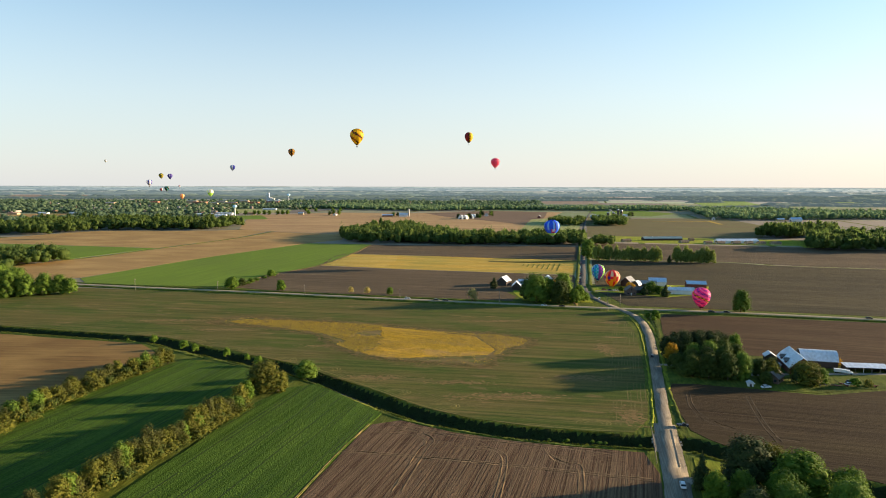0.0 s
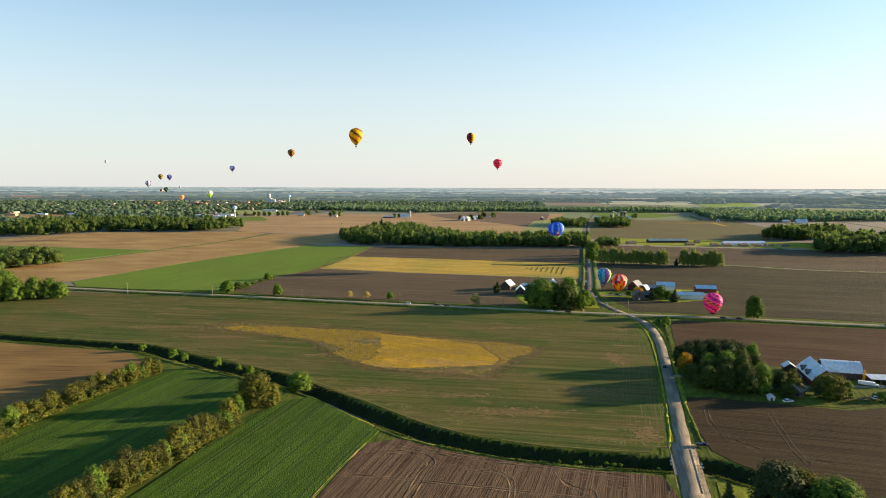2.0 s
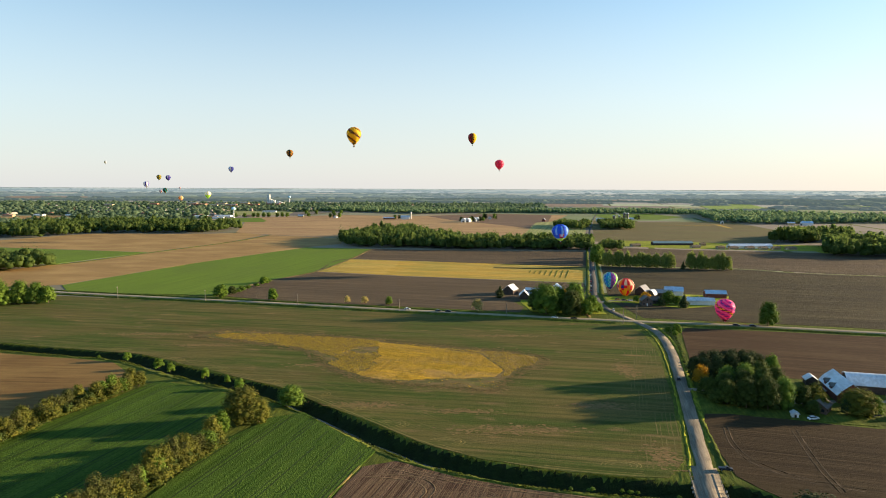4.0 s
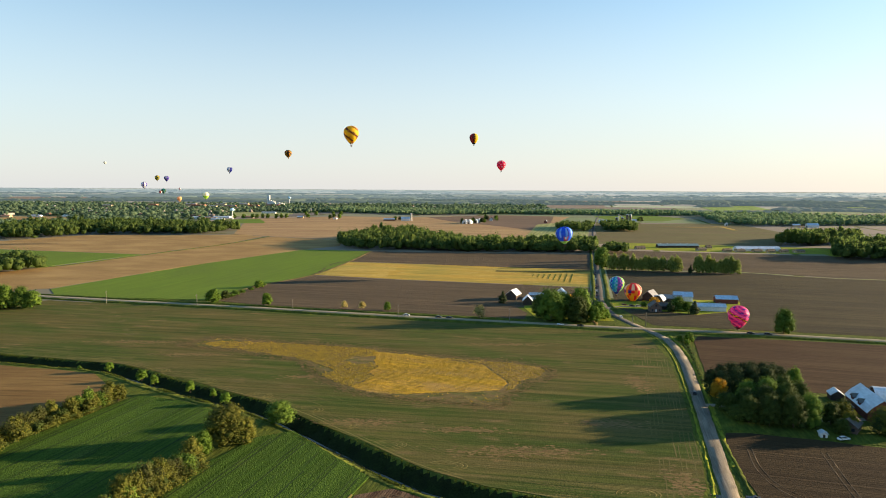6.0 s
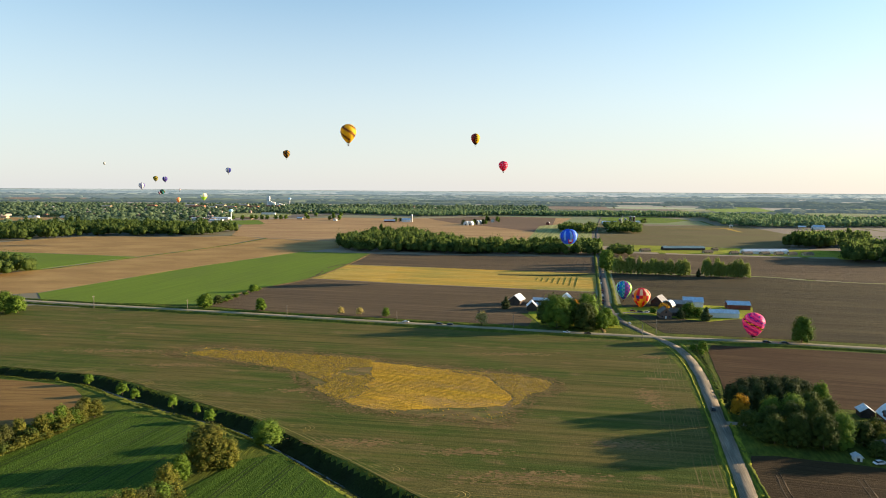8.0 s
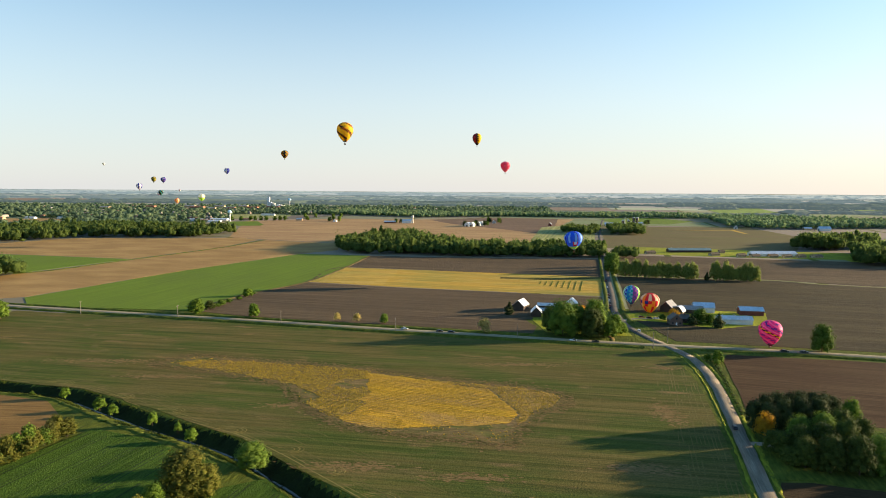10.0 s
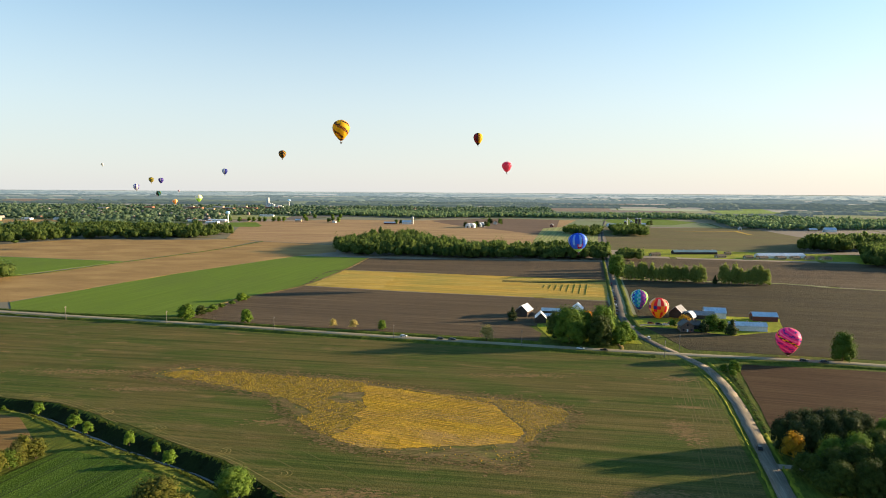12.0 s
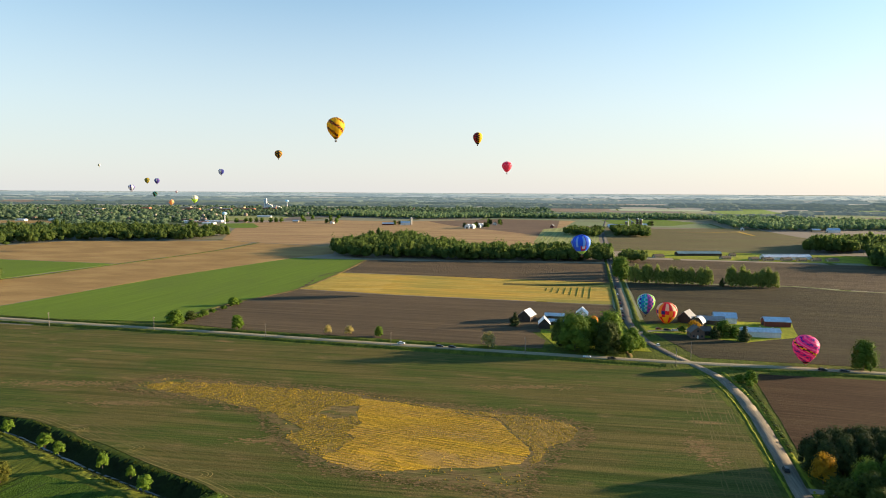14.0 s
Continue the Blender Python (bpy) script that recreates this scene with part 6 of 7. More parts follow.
def harrow(x, y, turn):
    top = thing("farm_implement", x, y, turn, "rusty dark farm implement on the grass", "implement")
    part("frame", boxed(-2.5, 2.5, -0.15, 0.15, 0.7, 1.0, bevel=0.03), M["car_red"], top)
    for k in range(6):
        part("tine", rodded((-2.4 + k * 0.95, 0, 0.9), (-2.4 + k * 0.95, -0.6, 0.05), 0.06, 0.03, 5), M["dark_wall"], top)
    for sx in (-1.6, 1.6):
        part("wheel", rodded((sx - 0.12, 0.8, 0.45), (sx + 0.12, 0.8, 0.45), 0.45, 0.45, 12), M["black"], top)
    part("drawbar", boxed(-0.1, 0.1, 0.1, 2.6, 0.6, 0.78, bevel=0.02), M["car_red"], top)


for x, y, t in ((196, 316, 20), (201, 318, 70), (215, 317, 100)):
    harrow(x, y, t)


# ---- marks on the fields ----
for k in range(8):
    top, foot = (102 + 6.6 * k, 808 + 0.9 * k), (97.5 + 4.9 * k, 788 - 6.2 * k)
    mid = ((top[0] + foot[0]) / 2, (top[1] + foot[1]) / 2)
    tagged(strip("mown_bar", [top, mid, foot], [(-0.5, 0.1), (-0.35, 0.34), (0.35, 0.34), (0.5, 0.1)], M["verge"], 3, 0.12, 0.15, 40 + k), "dark uncut bar in the stubble", "crop", kind="structure")
tagged(strip("uncut_edge", [(60, 836), (120, 828), (176, 845)], [(-7, 0.1), (-6, 0.3), (6, 0.3), (7, 0.1)], M["main"], 4, 0.5, 0.1, 50), "green strip along the edge of the stubble", "crop", kind="structure")
arc_rng = random.Random(4)
for x, y, a in ((-198, 427, 25), (-157, 406, 32), (-125, 387, 33), (-90, 364, 38), (-62, 345, 43), (-43, 326, 45), (-22, 306, 44), (1, 287, 35), (64, 266, 10)):
    for r in (2.2, 3.4, 4.3):
        pts = [(x + 1.7 * r * math.cos(radians(s - a)), y + r * math.sin(radians(s - a))) for s in range(-20, 210, 23)]
        tagged(strip("turning_mark", pts, [(-0.16, 0.09), (-0.12, 0.14), (0.12, 0.14), (0.16, 0.09)], M["crop_tan"], 1.0, 0.05, 0, arc_rng.randrange(999)), "pale tractor turning mark in the crop", "track", kind="structure")


def drills(name, label, poly, turn, gap, half, z, material, seed, wander=0.15, skip=0.0, step=4.0, pairs=0.0):
    """Straight drill rows or wheel tracks, clipped to a field, as one mesh of thin ribbons."""
    rng = np.random.default_rng(seed)
    q = np.array(poly, float)
    mid, reach = q.mean(0), np.linalg.norm(q.max(0) - q.min(0)) / 2 + 5
    along = np.array((math.sin(radians(turn)), math.cos(radians(turn))))
    across = np.array((along[1], -along[0]))
    verts, tris = [], []
    u = -reach
    while u < reach:
        for extra in ((0.0, pairs) if pairs else (0.0,)):
            t = np.arange(-reach, reach, step)
            wob = np.convolve(rng.normal(0, wander, len(t) + 4), np.ones(5) / 5, "valid")
            p = mid + along * t[:, None] + across * (u + extra + wob)[:, None]
            ok = inside(p, poly)
            if skip:
                ok &= np.repeat(rng.random(len(t) // 6 + 1) > skip, 6)[: len(t)]
            h = half * rng.uniform(0.6, 1.3)
            for k in np.nonzero(ok[:-1] & ok[1:])[0]:
                o = len(verts)
                for a in (p[k], p[k + 1]):
                    verts += [(*(a - across * h), z), (*(a + across * h), z)]
                tris += [(o, o + 1, o + 3), (o, o + 3, o + 2)]
        u += gap * rng.uniform(0.8, 1.2)
    ob = new(name, np_mesh(name, verts, tris, [material]))
    return tagged(ob, label, "crop rows", kind="stuff")


WHEAT_EAST = [(-119, 112), (-103, 200), (-94, 240), (-84, 290), (-75, 311), (-62, 318), (-41, 293), (-28, 277), (-31, 264), (-39, 235), (-47, 200), (-66, 112)]
WHEAT_WEST = [(-188, 112), (-174, 264), (-168, 300), (-157, 330), (-146, 362), (-122, 354), (-96, 338), (-86, 332), (-93, 310), (-101, 285), (-112, 236), (-120, 200), (-137, 112)]
M["row_dark"] = worn_mat("dark_wheel_track", (0.020, 0.034, 0.006), 0.95, 0, 0.6, 0.5)
M["row_light"] = worn_mat("light_drill_row", (0.060, 0.105, 0.008), 0.9, 0, 0.6, 0.5)
M["furrow"] = worn_mat("pale_track_and_lit_ridge", (0.15, 0.098, 0.048), 0.95, 0, 0.5, 0.6)
M["soil_track"] = worn_mat("dry_soil_track", (0.0544, 0.0377, 0.0195), 1.0, 0, 0.5, 0.5)
M["crop_faint"] = worn_mat("faint_dry_rows", (0.135, 0.115, 0.03), 1.0, 0, 0.6, 0.6)
for poly, seed in ((WHEAT_EAST, 61), (WHEAT_WEST, 62)):
    drills("wheel_tracks", "dark wheel tracks through the young wheat", poly, V_TURN + 1.5, 11.0, 0.22, 0.362, M["row_dark"], seed, 0.1, 0.2, pairs=1.9)
    drills("drill_rows", "fine paler drill rows in the wheat", poly, V_TURN + 1.5, 2.6, 0.16, 0.358, M["row_light"], seed + 5, 0.12, 0.45)
HEADLAND = [(-63, 112), (-44, 200), (-37, 232), (-28, 254), (-17, 257), (4, 245), (27, 238), (48, 233), (62, 228), (70, 215), (65, 190), (46, 112)]
# flat ribbons paint the sunlit ridge sides as pale lines
drills("furrows", "flat pale lines painted as lit ridges across the harrowed soil", HEADLAND, V_TURN + 4, 1.25, 0.2, 0.108, M["furrow"], 71, 0.2, 0.12, 2.5)
for k, pts in enumerate(([(-40, 238), (-10, 233), (30, 224), (72, 214)], [(-38, 236), (-8, 231), (32, 222), (72, 212)], [(8, 240), (17, 241), (23, 236), (24, 228), (20, 205), (14, 180)], [(11, 238), (18, 238.5), (21.5, 234), (22, 226), (18, 205), (12, 180)],
                         [(40, 236), (44, 228), (49, 226), (50, 222), (47, 205), (42, 180)], [(39, 240), (41, 229), (47, 223), (48, 219), (45, 205), (40, 180)], [(-30, 256), (-12, 253), (-6, 246), (-9, 236), (-16, 205)], [(-26, 258), (-10, 256), (-3, 248), (-6, 236), (-13, 205)],
                         [(-20, 263), (8, 250), (34, 243), (64, 234)], [(-18, 265), (8, 252.5), (34, 245), (66, 236)])):
    tagged(strip("turning_track", pts, [(-0.35, 0.09), (-0.25, 0.13), (0.25, 0.13), (0.35, 0.09)], M["furrow"], 1.5, 0.08, 0.02, 90 + k), "pale tractor turning track in the soil", "track", kind="structure")
for k, pts in enumerate(([(144, 301), (137, 276), (133, 259), (131, 246)], [(146, 301), (139, 276), (135, 259), (133, 246)], [(117, 304), (112, 285), (113, 268), (124, 254), (140, 246)], [(119, 305), (114, 285), (115, 270), (125, 256.5), (141, 248)])):
    tagged(strip("wheel_track", pts, [(-0.3, 0.09), (-0.2, 0.12), (0.2, 0.12), (0.3, 0.09)], M["soil_track"], 1.5, 0.1, 0.02, 190 + k), "faint pale wheel track in the brown soil", "track", kind="structure")

def scribbles():
    """Looping harrow marks where the tractor turned along the ditch."""
    rng = np.random.default_rng(23)
    edge = smooth_line([(-27, 258), (-14, 259), (4, 248.5), (27, 240.5), (48, 235.5), (68, 230)], 0.7)
    side, verts, tris = sideways(edge), [], []
    for off in np.arange(-3.5, 6.5, 1.1):
        phase = np.cumsum(rng.uniform(0.08, 0.32, len(edge)))
        p = edge + side * (off + 1.6 * np.sin(phase) + 0.7 * np.sin(phase * 2.3))[:, None]
        w = rng.uniform(0.10, 0.17)
        for k in np.nonzero(np.repeat(rng.random(len(p) // 7 + 1) > 0.3, 7)[: len(p) - 1])[0]:
            o = len(verts)
            for j in (k, k + 1):
                verts += [(*(p[j] - side[j] * w), 0.109), (*(p[j] + side[j] * w), 0.109)]
            tris += [(o, o + 1, o + 3), (o, o + 3, o + 2)]
    tagged(new("furrows", np_mesh("furrows", verts, tris, [M["furrow"]])), "looping pale harrow marks along the ditch", "crop rows", kind="stuff")


scribbles()
drills("furrows", "fine cut lines in the golden stubble", [(-144, 798), (-126, 915), (-60, 900), (-60, 770)], E_TURN - 14, 9, 1.6, 0.172, M["gold_pale"], 77, 0.4, 0.1, 6)
drills("furrows", "fine cut lines in the golden stubble", [(-60, 770), (-60, 898), (172, 845), (144, 722)], E_TURN, 11, 0.9, 0.172, M["gold_pale"], 78, 0.4, 0.45, 6)


def yellow_tufts():
    """Clumps of the yellow crop: strewn where it stands, in swaths where it was cut."""
    rng = np.random.default_rng(15)
    across = np.array((math.cos(radians(SWATH_TURN)), -math.sin(radians(SWATH_TURN))))

    def in_rows(pts, gap, pull):
        u = pts @ across
        return pts + across * ((np.round(u / gap) * gap - u) * pull)[:, None]

    def patchy(pts, keep, cell):
        wave = sum(np.sin(pts @ rng.normal(0, 5 / cell, 2) + rng.uniform(0, 6.28)) for _ in range(8)) / 8**0.5
        return pts[wave + rng.normal(0, 0.5, len(pts)) > np.quantile(wave, 1 - keep)]

    cut_low = [(-33, 388), (-17, 394), (2, 388), (25, 382), (28, 377), (13, 372), (-20, 368), (-37, 371)]
    swath = scatter(SWATHS, 0.62, 54)
    swath = np.vstack([swath[~inside(swath, cut_low)], patchy(swath[inside(swath, cut_low)], 0.3, 12)])
    loose = patchy(scatter(STANDING, 0.72, 51), 0.8, 10)
    thin = np.vstack([patchy(scatter(EAST_EDGE, 0.9, 52), 0.7, 9), patchy(scatter(PATCH, 2.2, 53), 0.5, 14)])
    verts, tris, index, o = [], [], [], 0
    for pts, high, wide, mat in ((in_rows(loose, 1.7, 0.55), 0.28, 0.42, 0), (in_rows(swath, 2.1, 0.85), 0.20, 0.42, 1), (thin, 0.3, 0.34, 0)):
        n = len(pts)
        turn, w, h = rng.uniform(0, 1.57, n), rng.uniform(0.55, 1.35, n) * wide, rng.uniform(0.4, 1.3, n) * high
        ring = [np.column_stack([pts + np.stack([np.cos(turn + 1.571 * k), np.sin(turn + 1.571 * k)], 1) * (w * rng.uniform(0.6, 1.3, n))[:, None], np.full(n, 0.17)]) for k in range(4)]
        tip = np.column_stack([pts + rng.normal(0, 0.12, (n, 2)), 0.2 + h])
        verts.append(np.stack(ring + [tip], 1).reshape(-1, 3))
        i = o + 5 * np.arange(n)
        tris += [np.stack([i + k, i + (k + 1) % 4, i + 4], 1) for k in range(4)]
        index += [mat] * (4 * n)
        o += 5 * n
    mats = [island_mat("standing_yellow_crop", [(0.24, 0.17, 0.03), (0.38, 0.25, 0.03), (0.55, 0.35, 0.03), (0.62, 0.39, 0.03), (0.26, 0.21, 0.03)], 0.9, 0.3, 0.1),
            island_mat("cut_yellow_crop", [(0.46, 0.28, 0.03), (0.60, 0.36, 0.03), (0.70, 0.42, 0.03), (0.62, 0.38, 0.05)], 0.9, 0.3, 0.1)]
    ob = new("yellow_crop", np_mesh("yellow_crop", np.vstack(verts), np.vstack(tris), mats, index))
    tagged(ob, "clumps and swaths of yellow flowering crop", "crop", kind="stuff")


yellow_tufts()


def specks(name, label, points, low, high, z, material, seed):
    """Small flat irregular patches strewn over a field, as one mesh."""
    rng = np.random.default_rng(seed)
    n = len(points)
    turn, size = rng.uniform(0, 6.28, n), rng.uniform(low, high, n)
    ring = []
    for k in range(4):
        a = turn + 1.571 * k + rng.normal(0, 0.25, n)
        r = size * rng.uniform(0.6, 1.2, n)
        u, v = np.cos(a) * r * 1.7, np.sin(a) * r * 0.8
        c, s = math.cos(radians(E_TURN - 94)), math.sin(radians(E_TURN - 94))
        ring.append(np.column_stack([points[:, 0] + u * c + v * s, points[:, 1] - u * s + v * c, z + rng.uniform(0, 0.03, n)]))
    i = 4 * np.arange(n)
    tris = np.vstack([np.stack([i, i + 1, i + 2], 1), np.stack([i, i + 2, i + 3], 1)])
    return tagged(new(name, np_mesh(name, np.stack(ring, 1).reshape(-1, 3), tris, [material])), label, "soil", kind="stuff")


def bare_specks():
    rng = np.random.default_rng(66)
    rim = smooth_line(PATCH + PATCH[:1], 0.5)
    near = rim[rng.integers(0, len(rim), 5200)] + rng.normal(0, 2.6, (5200, 2))
    specks("bare_specks", "loose bare tan spots round the yellow patch", near, 0.25, 0.75, 0.156, M["rim_bare"], 67)
    over = rim[rng.integers(0, len(rim), 2600)] + rng.normal(0, 1.6, (2600, 2))
    specks("crop_specks", "green crop plants on the rim of the yellow patch", over, 0.2, 0.6, 0.19, M["main"], 68)
    spots = [(122, 466, 7, 3.0), (100, 389, 4, 9), (82, 274, 4, 7), (-72, 396, 8, 2.2), (-36, 330, 12, 2.5), (30, 300, 16, 3), (8, 322, 10, 2), (70, 330, 9, 3), (-150, 440, 14, 2.5), (-200, 470, 22, 3), (40, 470, 18, 2.5)]
    away = np.vstack([rng.normal(0, 1, (int(60 + 6 * a * b), 2)) * (a, b) * 0.8 + (x, y) for x, y, a, b in spots])
    specks("bare_specks", "loose bare tan spots in the thin crop", away, 0.3, 0.9, 0.108, M["rim_bare"], 69)


bare_specks()


def headland_rows():
    """Drill lines of the headland that follow the ditch, and bare wheel lines beside the lane."""
    rng = np.random.default_rng(88)
    line = DITCH_LINE[(DITCH_LINE[:, 0] > -330) & (DITCH_LINE[:, 0] < 70)]
    side, verts, tris = sideways(line), [], []
    for off in np.arange(9.5, 34, 1.9):
        q = line - side * (off + np.convolve(rng.normal(0, 0.25, len(line) + 4), np.ones(5) / 5, "valid"))[:, None]
        on = np.repeat(rng.random(len(q) // 5 + 1) > 0.25 + (off - 9.5) / 60, 5)[: len(q)]
        w = rng.uniform(0.10, 0.24)
        for k in np.nonzero(on[:-1] & on[1:])[0]:
            o = len(verts)
            for j in (k, k + 1):
                verts += [(*(q[j] - side[j] * w), 0.116), (*(q[j] + side[j] * w), 0.116)]
            tris += [(o, o + 1, o + 3), (o, o + 3, o + 2)]
    index = [1 if k < len(tris) * 0.25 else 0 for k in range(len(tris))]
    tagged(new("headland_rows", np_mesh("headland_rows", verts, tris, [M["crop_faint"], M["crop_tan"]], index)), "faint dry drill rows along the ditch", "crop rows", kind="stuff")


headland_rows()
drills("headland_rows", "tan drill rows along the lane", [(72, 262), (80, 262), (90, 280), (97, 300), (110, 350), (125, 410), (132, 440), (134, 470), (124, 478), (112, 450), (105, 410), (97, 380), (90, 340), (80, 300)], V_TURN + 2.5, 1.7, 0.2, 0.118, M["crop_faint"], 91, 0.3, 0.3, 2.5)


# ---- balloons ----
def cloth(name, colour):
    m, nt, bsdf = start_mat(name, 0.55)
    c = mixed(nt, 0.25, colour, mixed(nt, noise_at(nt, 1.1, 2.2, 0, 3), (0.6, 0.6, 0.6), (1.3, 1.3, 1.3)), "MULTIPLY")
    nt.links.new(c, bsdf.inputs["Base Color"])
    glow, both = nt.nodes.new("ShaderNodeBsdfTranslucent"), nt.nodes.new("ShaderNodeMixShader")
    both.inputs[0].default_value = 0.4
    nt.links.new(c, glow.inputs[0])
    nt.links.new(bsdf.outputs[0], both.inputs[1]), nt.links.new(glow.outputs[0], both.inputs[2])
    nt.links.new(both.outputs[0], nt.nodes["Material Output"].inputs[0])
    return m


CLOTH = {n: cloth("cloth_" + n, c) for n, c in {
    "rose": (0.9, 0.32, 0.5), "magenta": (0.5, 0.08, 0.4), "pink": (0.86, 0.05, 0.30), "yellow": (0.85, 0.55, 0.02), "black": (0.02, 0.018, 0.02), "navy": (0.03, 0.04, 0.28), "blue": (0.04, 0.14, 0.75), "white": (0.8, 0.8, 0.82), "teal": (0.02, 0.42, 0.42), "green": (0.12, 0.55, 0.10),
    "lime": (0.45, 0.75, 0.10), "purple": (0.16, 0.10, 0.36), "red": (0.72, 0.03, 0.04), "orange": (0.85, 0.30, 0.03), "cream": (0.80, 0.70, 0.45), "maroon": (0.25, 0.03, 0.04), "olive": (0.22, 0.22, 0.05), "sky": (0.25, 0.5, 0.85), "crimson": (0.70, 0.02, 0.10)}.items()}
PROFILE = [(0.0, 0.085), (0.06, 0.155), (0.16, 0.27), (0.28, 0.375), (0.40, 0.448), (0.52, 0.488), (0.62, 0.5), (0.70, 0.49), (0.78, 0.455), (0.86, 0.388), (0.93, 0.285), (0.98, 0.155), (1.0, 0.0)]


def balloon(x, y, z, wide, colours, pattern, label, turn=0.0, lean=(0, 0), gores=16, tall=1.12, fine=1):
    """z: the envelope's middle. pattern(column, row, s) picks one of the colours."""
    high = wide * tall
    low = z - high * 0.55
    gap = wide * 0.105
    top = thing("hot_air_balloon", x, y, turn, label, "hot air balloon", "hot air balloons", z=low - gap - wide * 0.075)
    top.rotation_euler[0], top.rotation_euler[1] = radians(lean[0]), radians(lean[1])
    base = wide * 0.075 + gap
    per, rows = 3, 24 + 12 * (fine - 1)
    n = gores * per
    zs, rs = np.array([p[0] for p in PROFILE]), np.array([p[1] for p in PROFILE])
    verts, quads, index = [], [], []
    for j in range(rows + 1):
        s = j / rows
        r = float(np.interp(s, zs, rs)) * wide
        for i in range(n):
            f = 1 + 0.035 * abs(math.sin(math.pi * i / per)) * (0.3 + r / wide)
            a = 2 * math.pi * i / n
            verts.append((r * f * math.cos(a), r * f * math.sin(a), base + s * high))
    tris = []
    for j in range(rows):
        for i in range(n):
            a, b = j * n + i, j * n + (i + 1) % n
            tris += [(a, b, b + n), (a, b + n, a + n)]
            index += [pattern(i // per if fine == 1 else i / per, j, (j + 0.5) / rows)] * 2
    me = np_mesh("envelope", verts, tris, [CLOTH[c] for c in colours], index)
    me.polygons.foreach_set("use_smooth", np.ones(len(tris), bool))
    o = new("envelope", me)
    o.parent = top
    b = wide * 0.05
    basket = part("basket", loft([[(-b * k, -b * k, zz), (b * k, -b * k, zz), (b * k, b * k, zz), (-b * k, b * k, zz)] for k, zz in ((0.92, 0), (1, wide * 0.035), (1.02, wide * 0.075))]), M["wicker"], top, "brown wicker basket")
    part("rim", rodded((0, 0, wide * 0.073), (0, 0, wide * 0.082), b * 1.3, b * 1.3, 4), M["dark_wall"], basket)
    for sx in (-1, 1):
        for sy in (-1, 1):
            part("cable", rodded((sx * b, sy * b, wide * 0.07), (sx * wide * 0.052, sy * wide * 0.052, base + high * 0.01), wide * 0.004, wide * 0.004, 5), M["black"], top)
    part("burner", rodded((0, 0, base - wide * 0.05), (0, 0, base - wide * 0.015), wide * 0.02, wide * 0.025, 10), M["galvanised"], top, "steel burner")
    part("skirt", rodded((0, 0, base - wide * 0.022), (0, 0, base + 0.01), wide * 0.062, wide * 0.076, 24), CLOTH[colours[0]], top)
    return top


def winding(c, s):
    """Three checkered bands that wind slantwise round the pink envelope: 0 is the plain cloth."""
    if s < 0.07:
        return 1
    p = (s + 0.075 * ((c - 4) % 16 - 8) - 0.44) % 0.72
    band, q = int(p / 0.24) % 3, p % 0.24
    if q > 0.09:
        return 4 if 0.15 < q < 0.18 else 0
    check = (int(c * 1.5) + (q > 0.045)) % 2
    return (1 + check) if band == 0 else (3 if check else (5 if band == 1 and q < 0.045 else 0))


balloon(208, 516, 10.6, 13.9, ["pink", "black", "yellow", "navy", "rose", "magenta"], lambda c, j, s: winding(c, s), "pink balloon with black and yellow checkered bands, on the road", 10, (0, -2), tall=1.2, fine=2)
balloon(159, 661, 11.3, 13.8, ["teal", "purple", "blue", "green", "white", "lime", "navy", "magenta", "sky"], lambda c, j, s: ((6, 8), (2, 0), (0, 8), (1, 7), (6, 7), (3, 5), (3, 4), (5, 4))[int((c - 8.5) % 8)][(int(c) + int(s * 10)) % 2] if s > 0.1 else 6,
        "rainbow checkered balloon in blue, purple, green and white", tall=1.18, fine=2)
def patchwork(c, s):
    """Gores of the cream balloon: 0 cream, 1 red, 2 orange, 3 navy, 4 yellow."""
    g = int(c) % 8
    if s < 0.1 or s > 0.95:
        return 4 if s < 0.1 else 1
    if s < 0.36:
        return (4, 1, 4, 4, 1, 4, 0, 1)[g]
    if s < 0.52:
        return (0, 4, 1, 4, 2, 1, 0, 1)[g]
    if s < 0.68:
        return (3, 2, 3, 1, 2, 1, 0, 1)[g]
    return (0, 2, 1, 0, 1, 0, 1, 0)[g]


balloon(167, 635, 8.6, 15.0, ["cream", "red", "orange", "navy", "yellow"], lambda c, j, s: patchwork(c, s), "cream balloon with red, orange and navy panels standing on grass", 5)
balloon(135.5, 800, 47.4, 19.0, ["blue", "navy", "lime", "white", "red", "sky"], lambda c, j, s: 2 if s < 0.17 else (4 if (0.2 < s < 0.44 and 11.3 < c % 16 < 12.7 and not (11.6 < c % 16 < 12.4 and s > 0.27)) else (3 if 0.27 < s < 0.42 and 11.6 < c % 16 < 12.4 else (5 if c % 2 < 0.34 and 0.4 < s < 0.93 else (1 if c % 4 < 1 and s > 0.3 else 0)))),
        "bright blue balloon with navy gores and a lime base", 0, (0, -4), tall=1.03, fine=2)
def zigzag(c, s):
    """Dark checkered bands that wind slantwise round the yellow envelope."""
    p = (s * 2.4 + c * 0.22 + 0.05 * abs((c * 2) % 2 - 1)) % 1
    return (1 if (int(c * 2) + int(p * 14)) % 4 else 2) if p < 0.36 else (1 if s < 0.06 else 0)


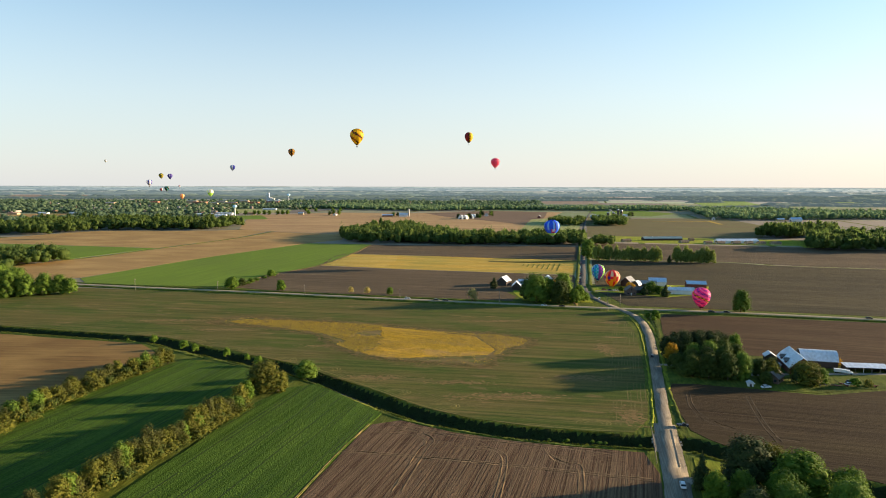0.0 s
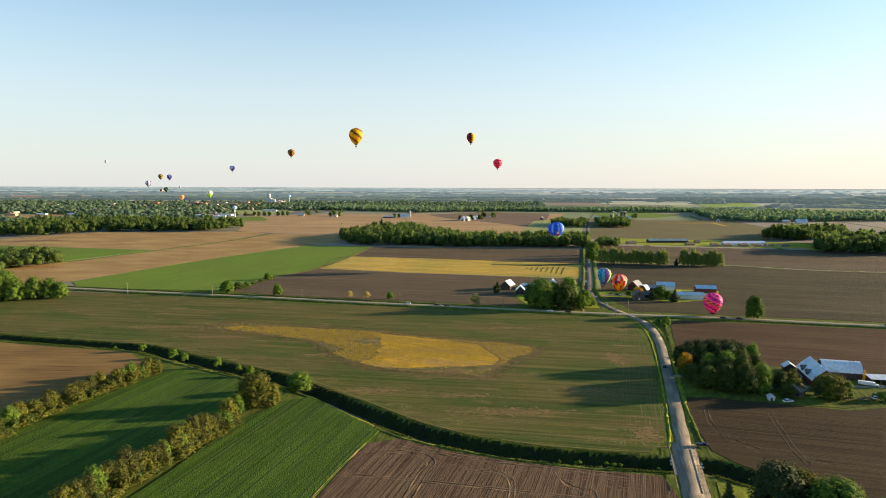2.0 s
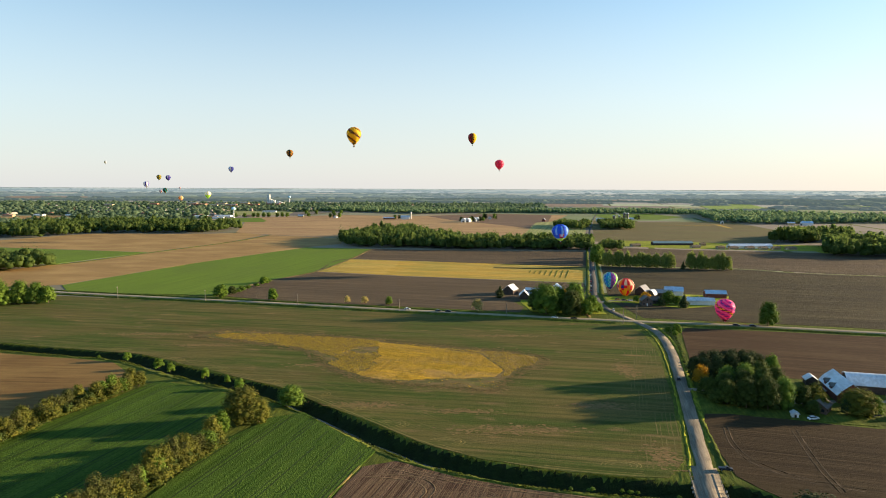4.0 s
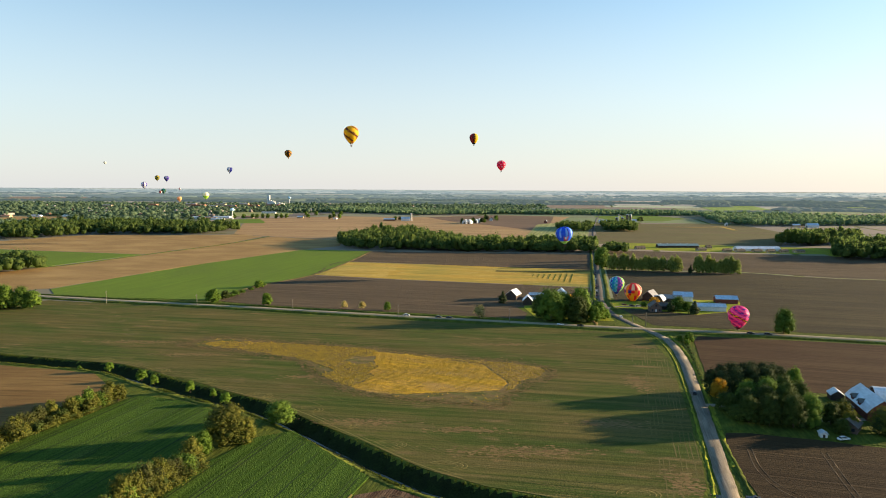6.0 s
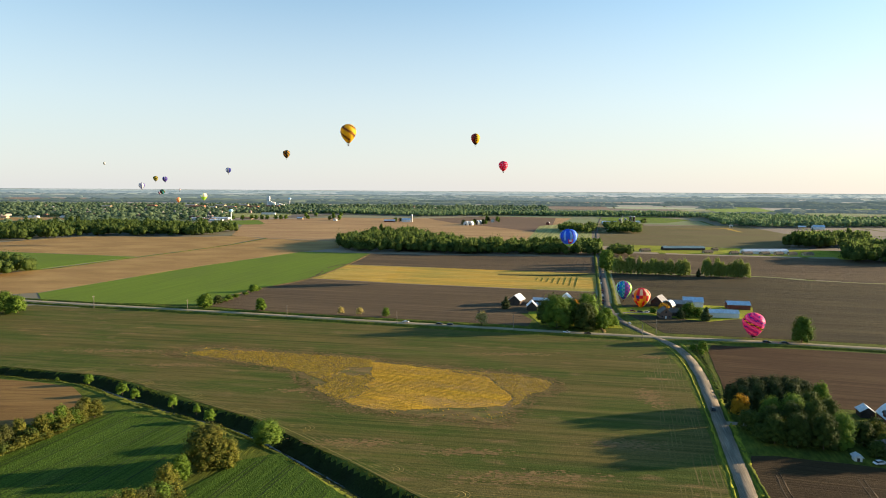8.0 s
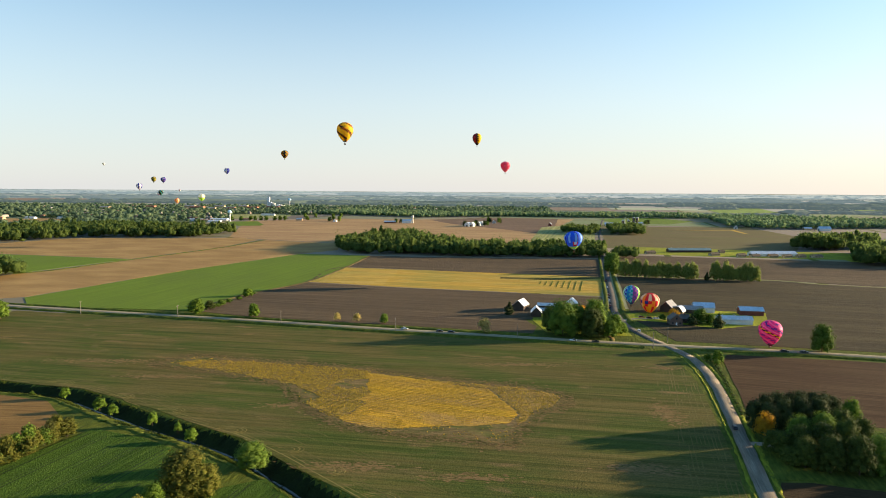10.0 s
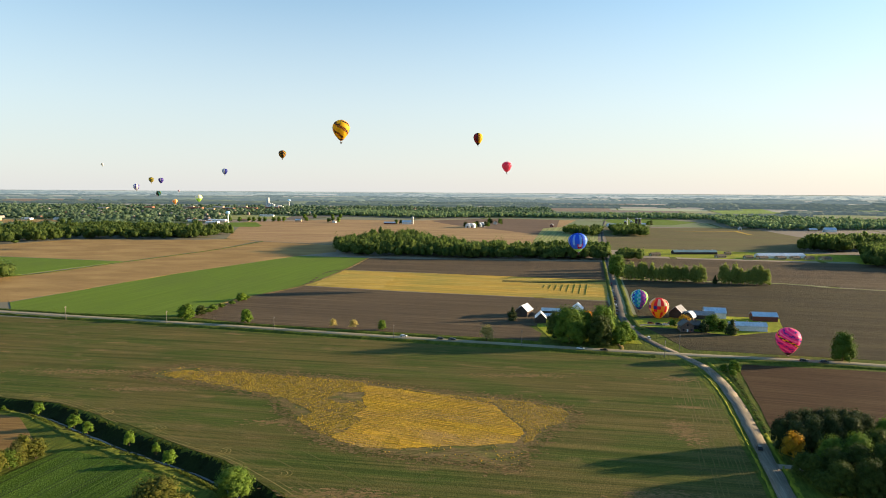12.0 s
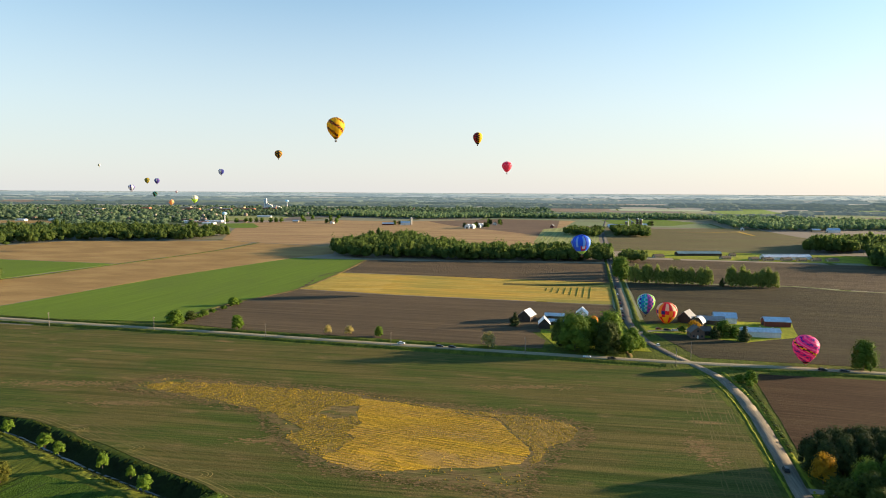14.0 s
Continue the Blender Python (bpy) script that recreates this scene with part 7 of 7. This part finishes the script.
balloon(-76, 587, 142, 11.8, ["yellow", "black", "orange"], lambda c, j, s: zigzag(c, s), "yellow balloon with dark spiral bands, high in the sky", tall=1.22, fine=2)
balloon(51, 1286, 190, 16.0, ["maroon", "yellow", "black"], lambda c, j, s: 2 if (s < 0.12 or (c + (j % 4 > 1)) % 16 == 12) else (1 if c % 16 > 11 or c % 16 < 1 else 0), "maroon and yellow balloon with black zigzags, high in the sky", 0, tall=1.3)
balloon(107, 1339, 143, 17.5, ["crimson", "white"], lambda c, j, s: 1 if (c % 2 == (j // 4) % 2 and j % 4 == 1) else 0, "crimson balloon with white spots, high in the sky")
balloon(-293, 1279, 160, 12.8, ["black", "orange", "olive"], lambda c, j, s: (0, 1, 2)[(j // 3 + c) % 3] if c % 4 else 0, "dark balloon with orange and olive panels, high in the sky")
balloon(-598, 1872, 144, 14.3, ["navy", "white"], lambda c, j, s: 1 if (c % 16 in (10, 11, 12) or s > 0.9) else 0, "navy balloon with white panels, high in the sky")
# the next two have lighter cloth colours to suggest haze
balloon(-588, 1660, 76, 15.5, ["lime", "white", "cream"], lambda c, j, s: 0 if s < 0.45 else (1 if c % 3 else 2), "balloon low over the town, lime and white paled for haze")
balloon(-949, 2386, 52, 16, ["cream", "orange"], lambda c, j, s: c % 2, "balloon low over the town, cream and orange paled for haze")
balloon(-900, 2168, 122, 15.4, ["navy", "purple", "white"], lambda c, j, s: 2 if (c % 8 == 4 and s > 0.4) else (j // 5) % 2, "navy and purple balloon in the sky")
balloon(-909, 2121, 123, 14.7, ["olive", "black", "yellow"], lambda c, j, s: (c + j // 4) % 3 if c % 2 else 0, "olive balloon with dark panels in the sky")
balloon(-834, 1866, 101, 15.5, ["white", "purple", "navy"], lambda c, j, s: 0 if c % 3 else 1 + (j // 6) % 2, "white and purple balloon over the town")
balloon(-992, 2357, 80, 15.8, ["black", "olive", "teal"], lambda c, j, s: (0, 0, 1, 2)[(c + j // 5) % 4], "dark balloon with olive panels over the town")
balloon(-1964, 3836, 226, 15, ["olive", "white"], lambda c, j, s: 1 if c % 16 > 11 else 0, "tiny pale balloon far off in the sky")
balloon(-1770, 4407, 76, 13, ["white", "maroon"], lambda c, j, s: c % 2, "tiny white and maroon balloon far off")
balloon(-1421, 3309, 66, 14, ["maroon", "white"], lambda c, j, s: 0 if c % 3 else 1, "small maroon balloon low over the town")
balloon(107, 616, 5.2, 7.5, ["orange", "yellow"], lambda c, j, s: 0 if c % 3 else 1, "orange balloon half hidden behind the farm trees")
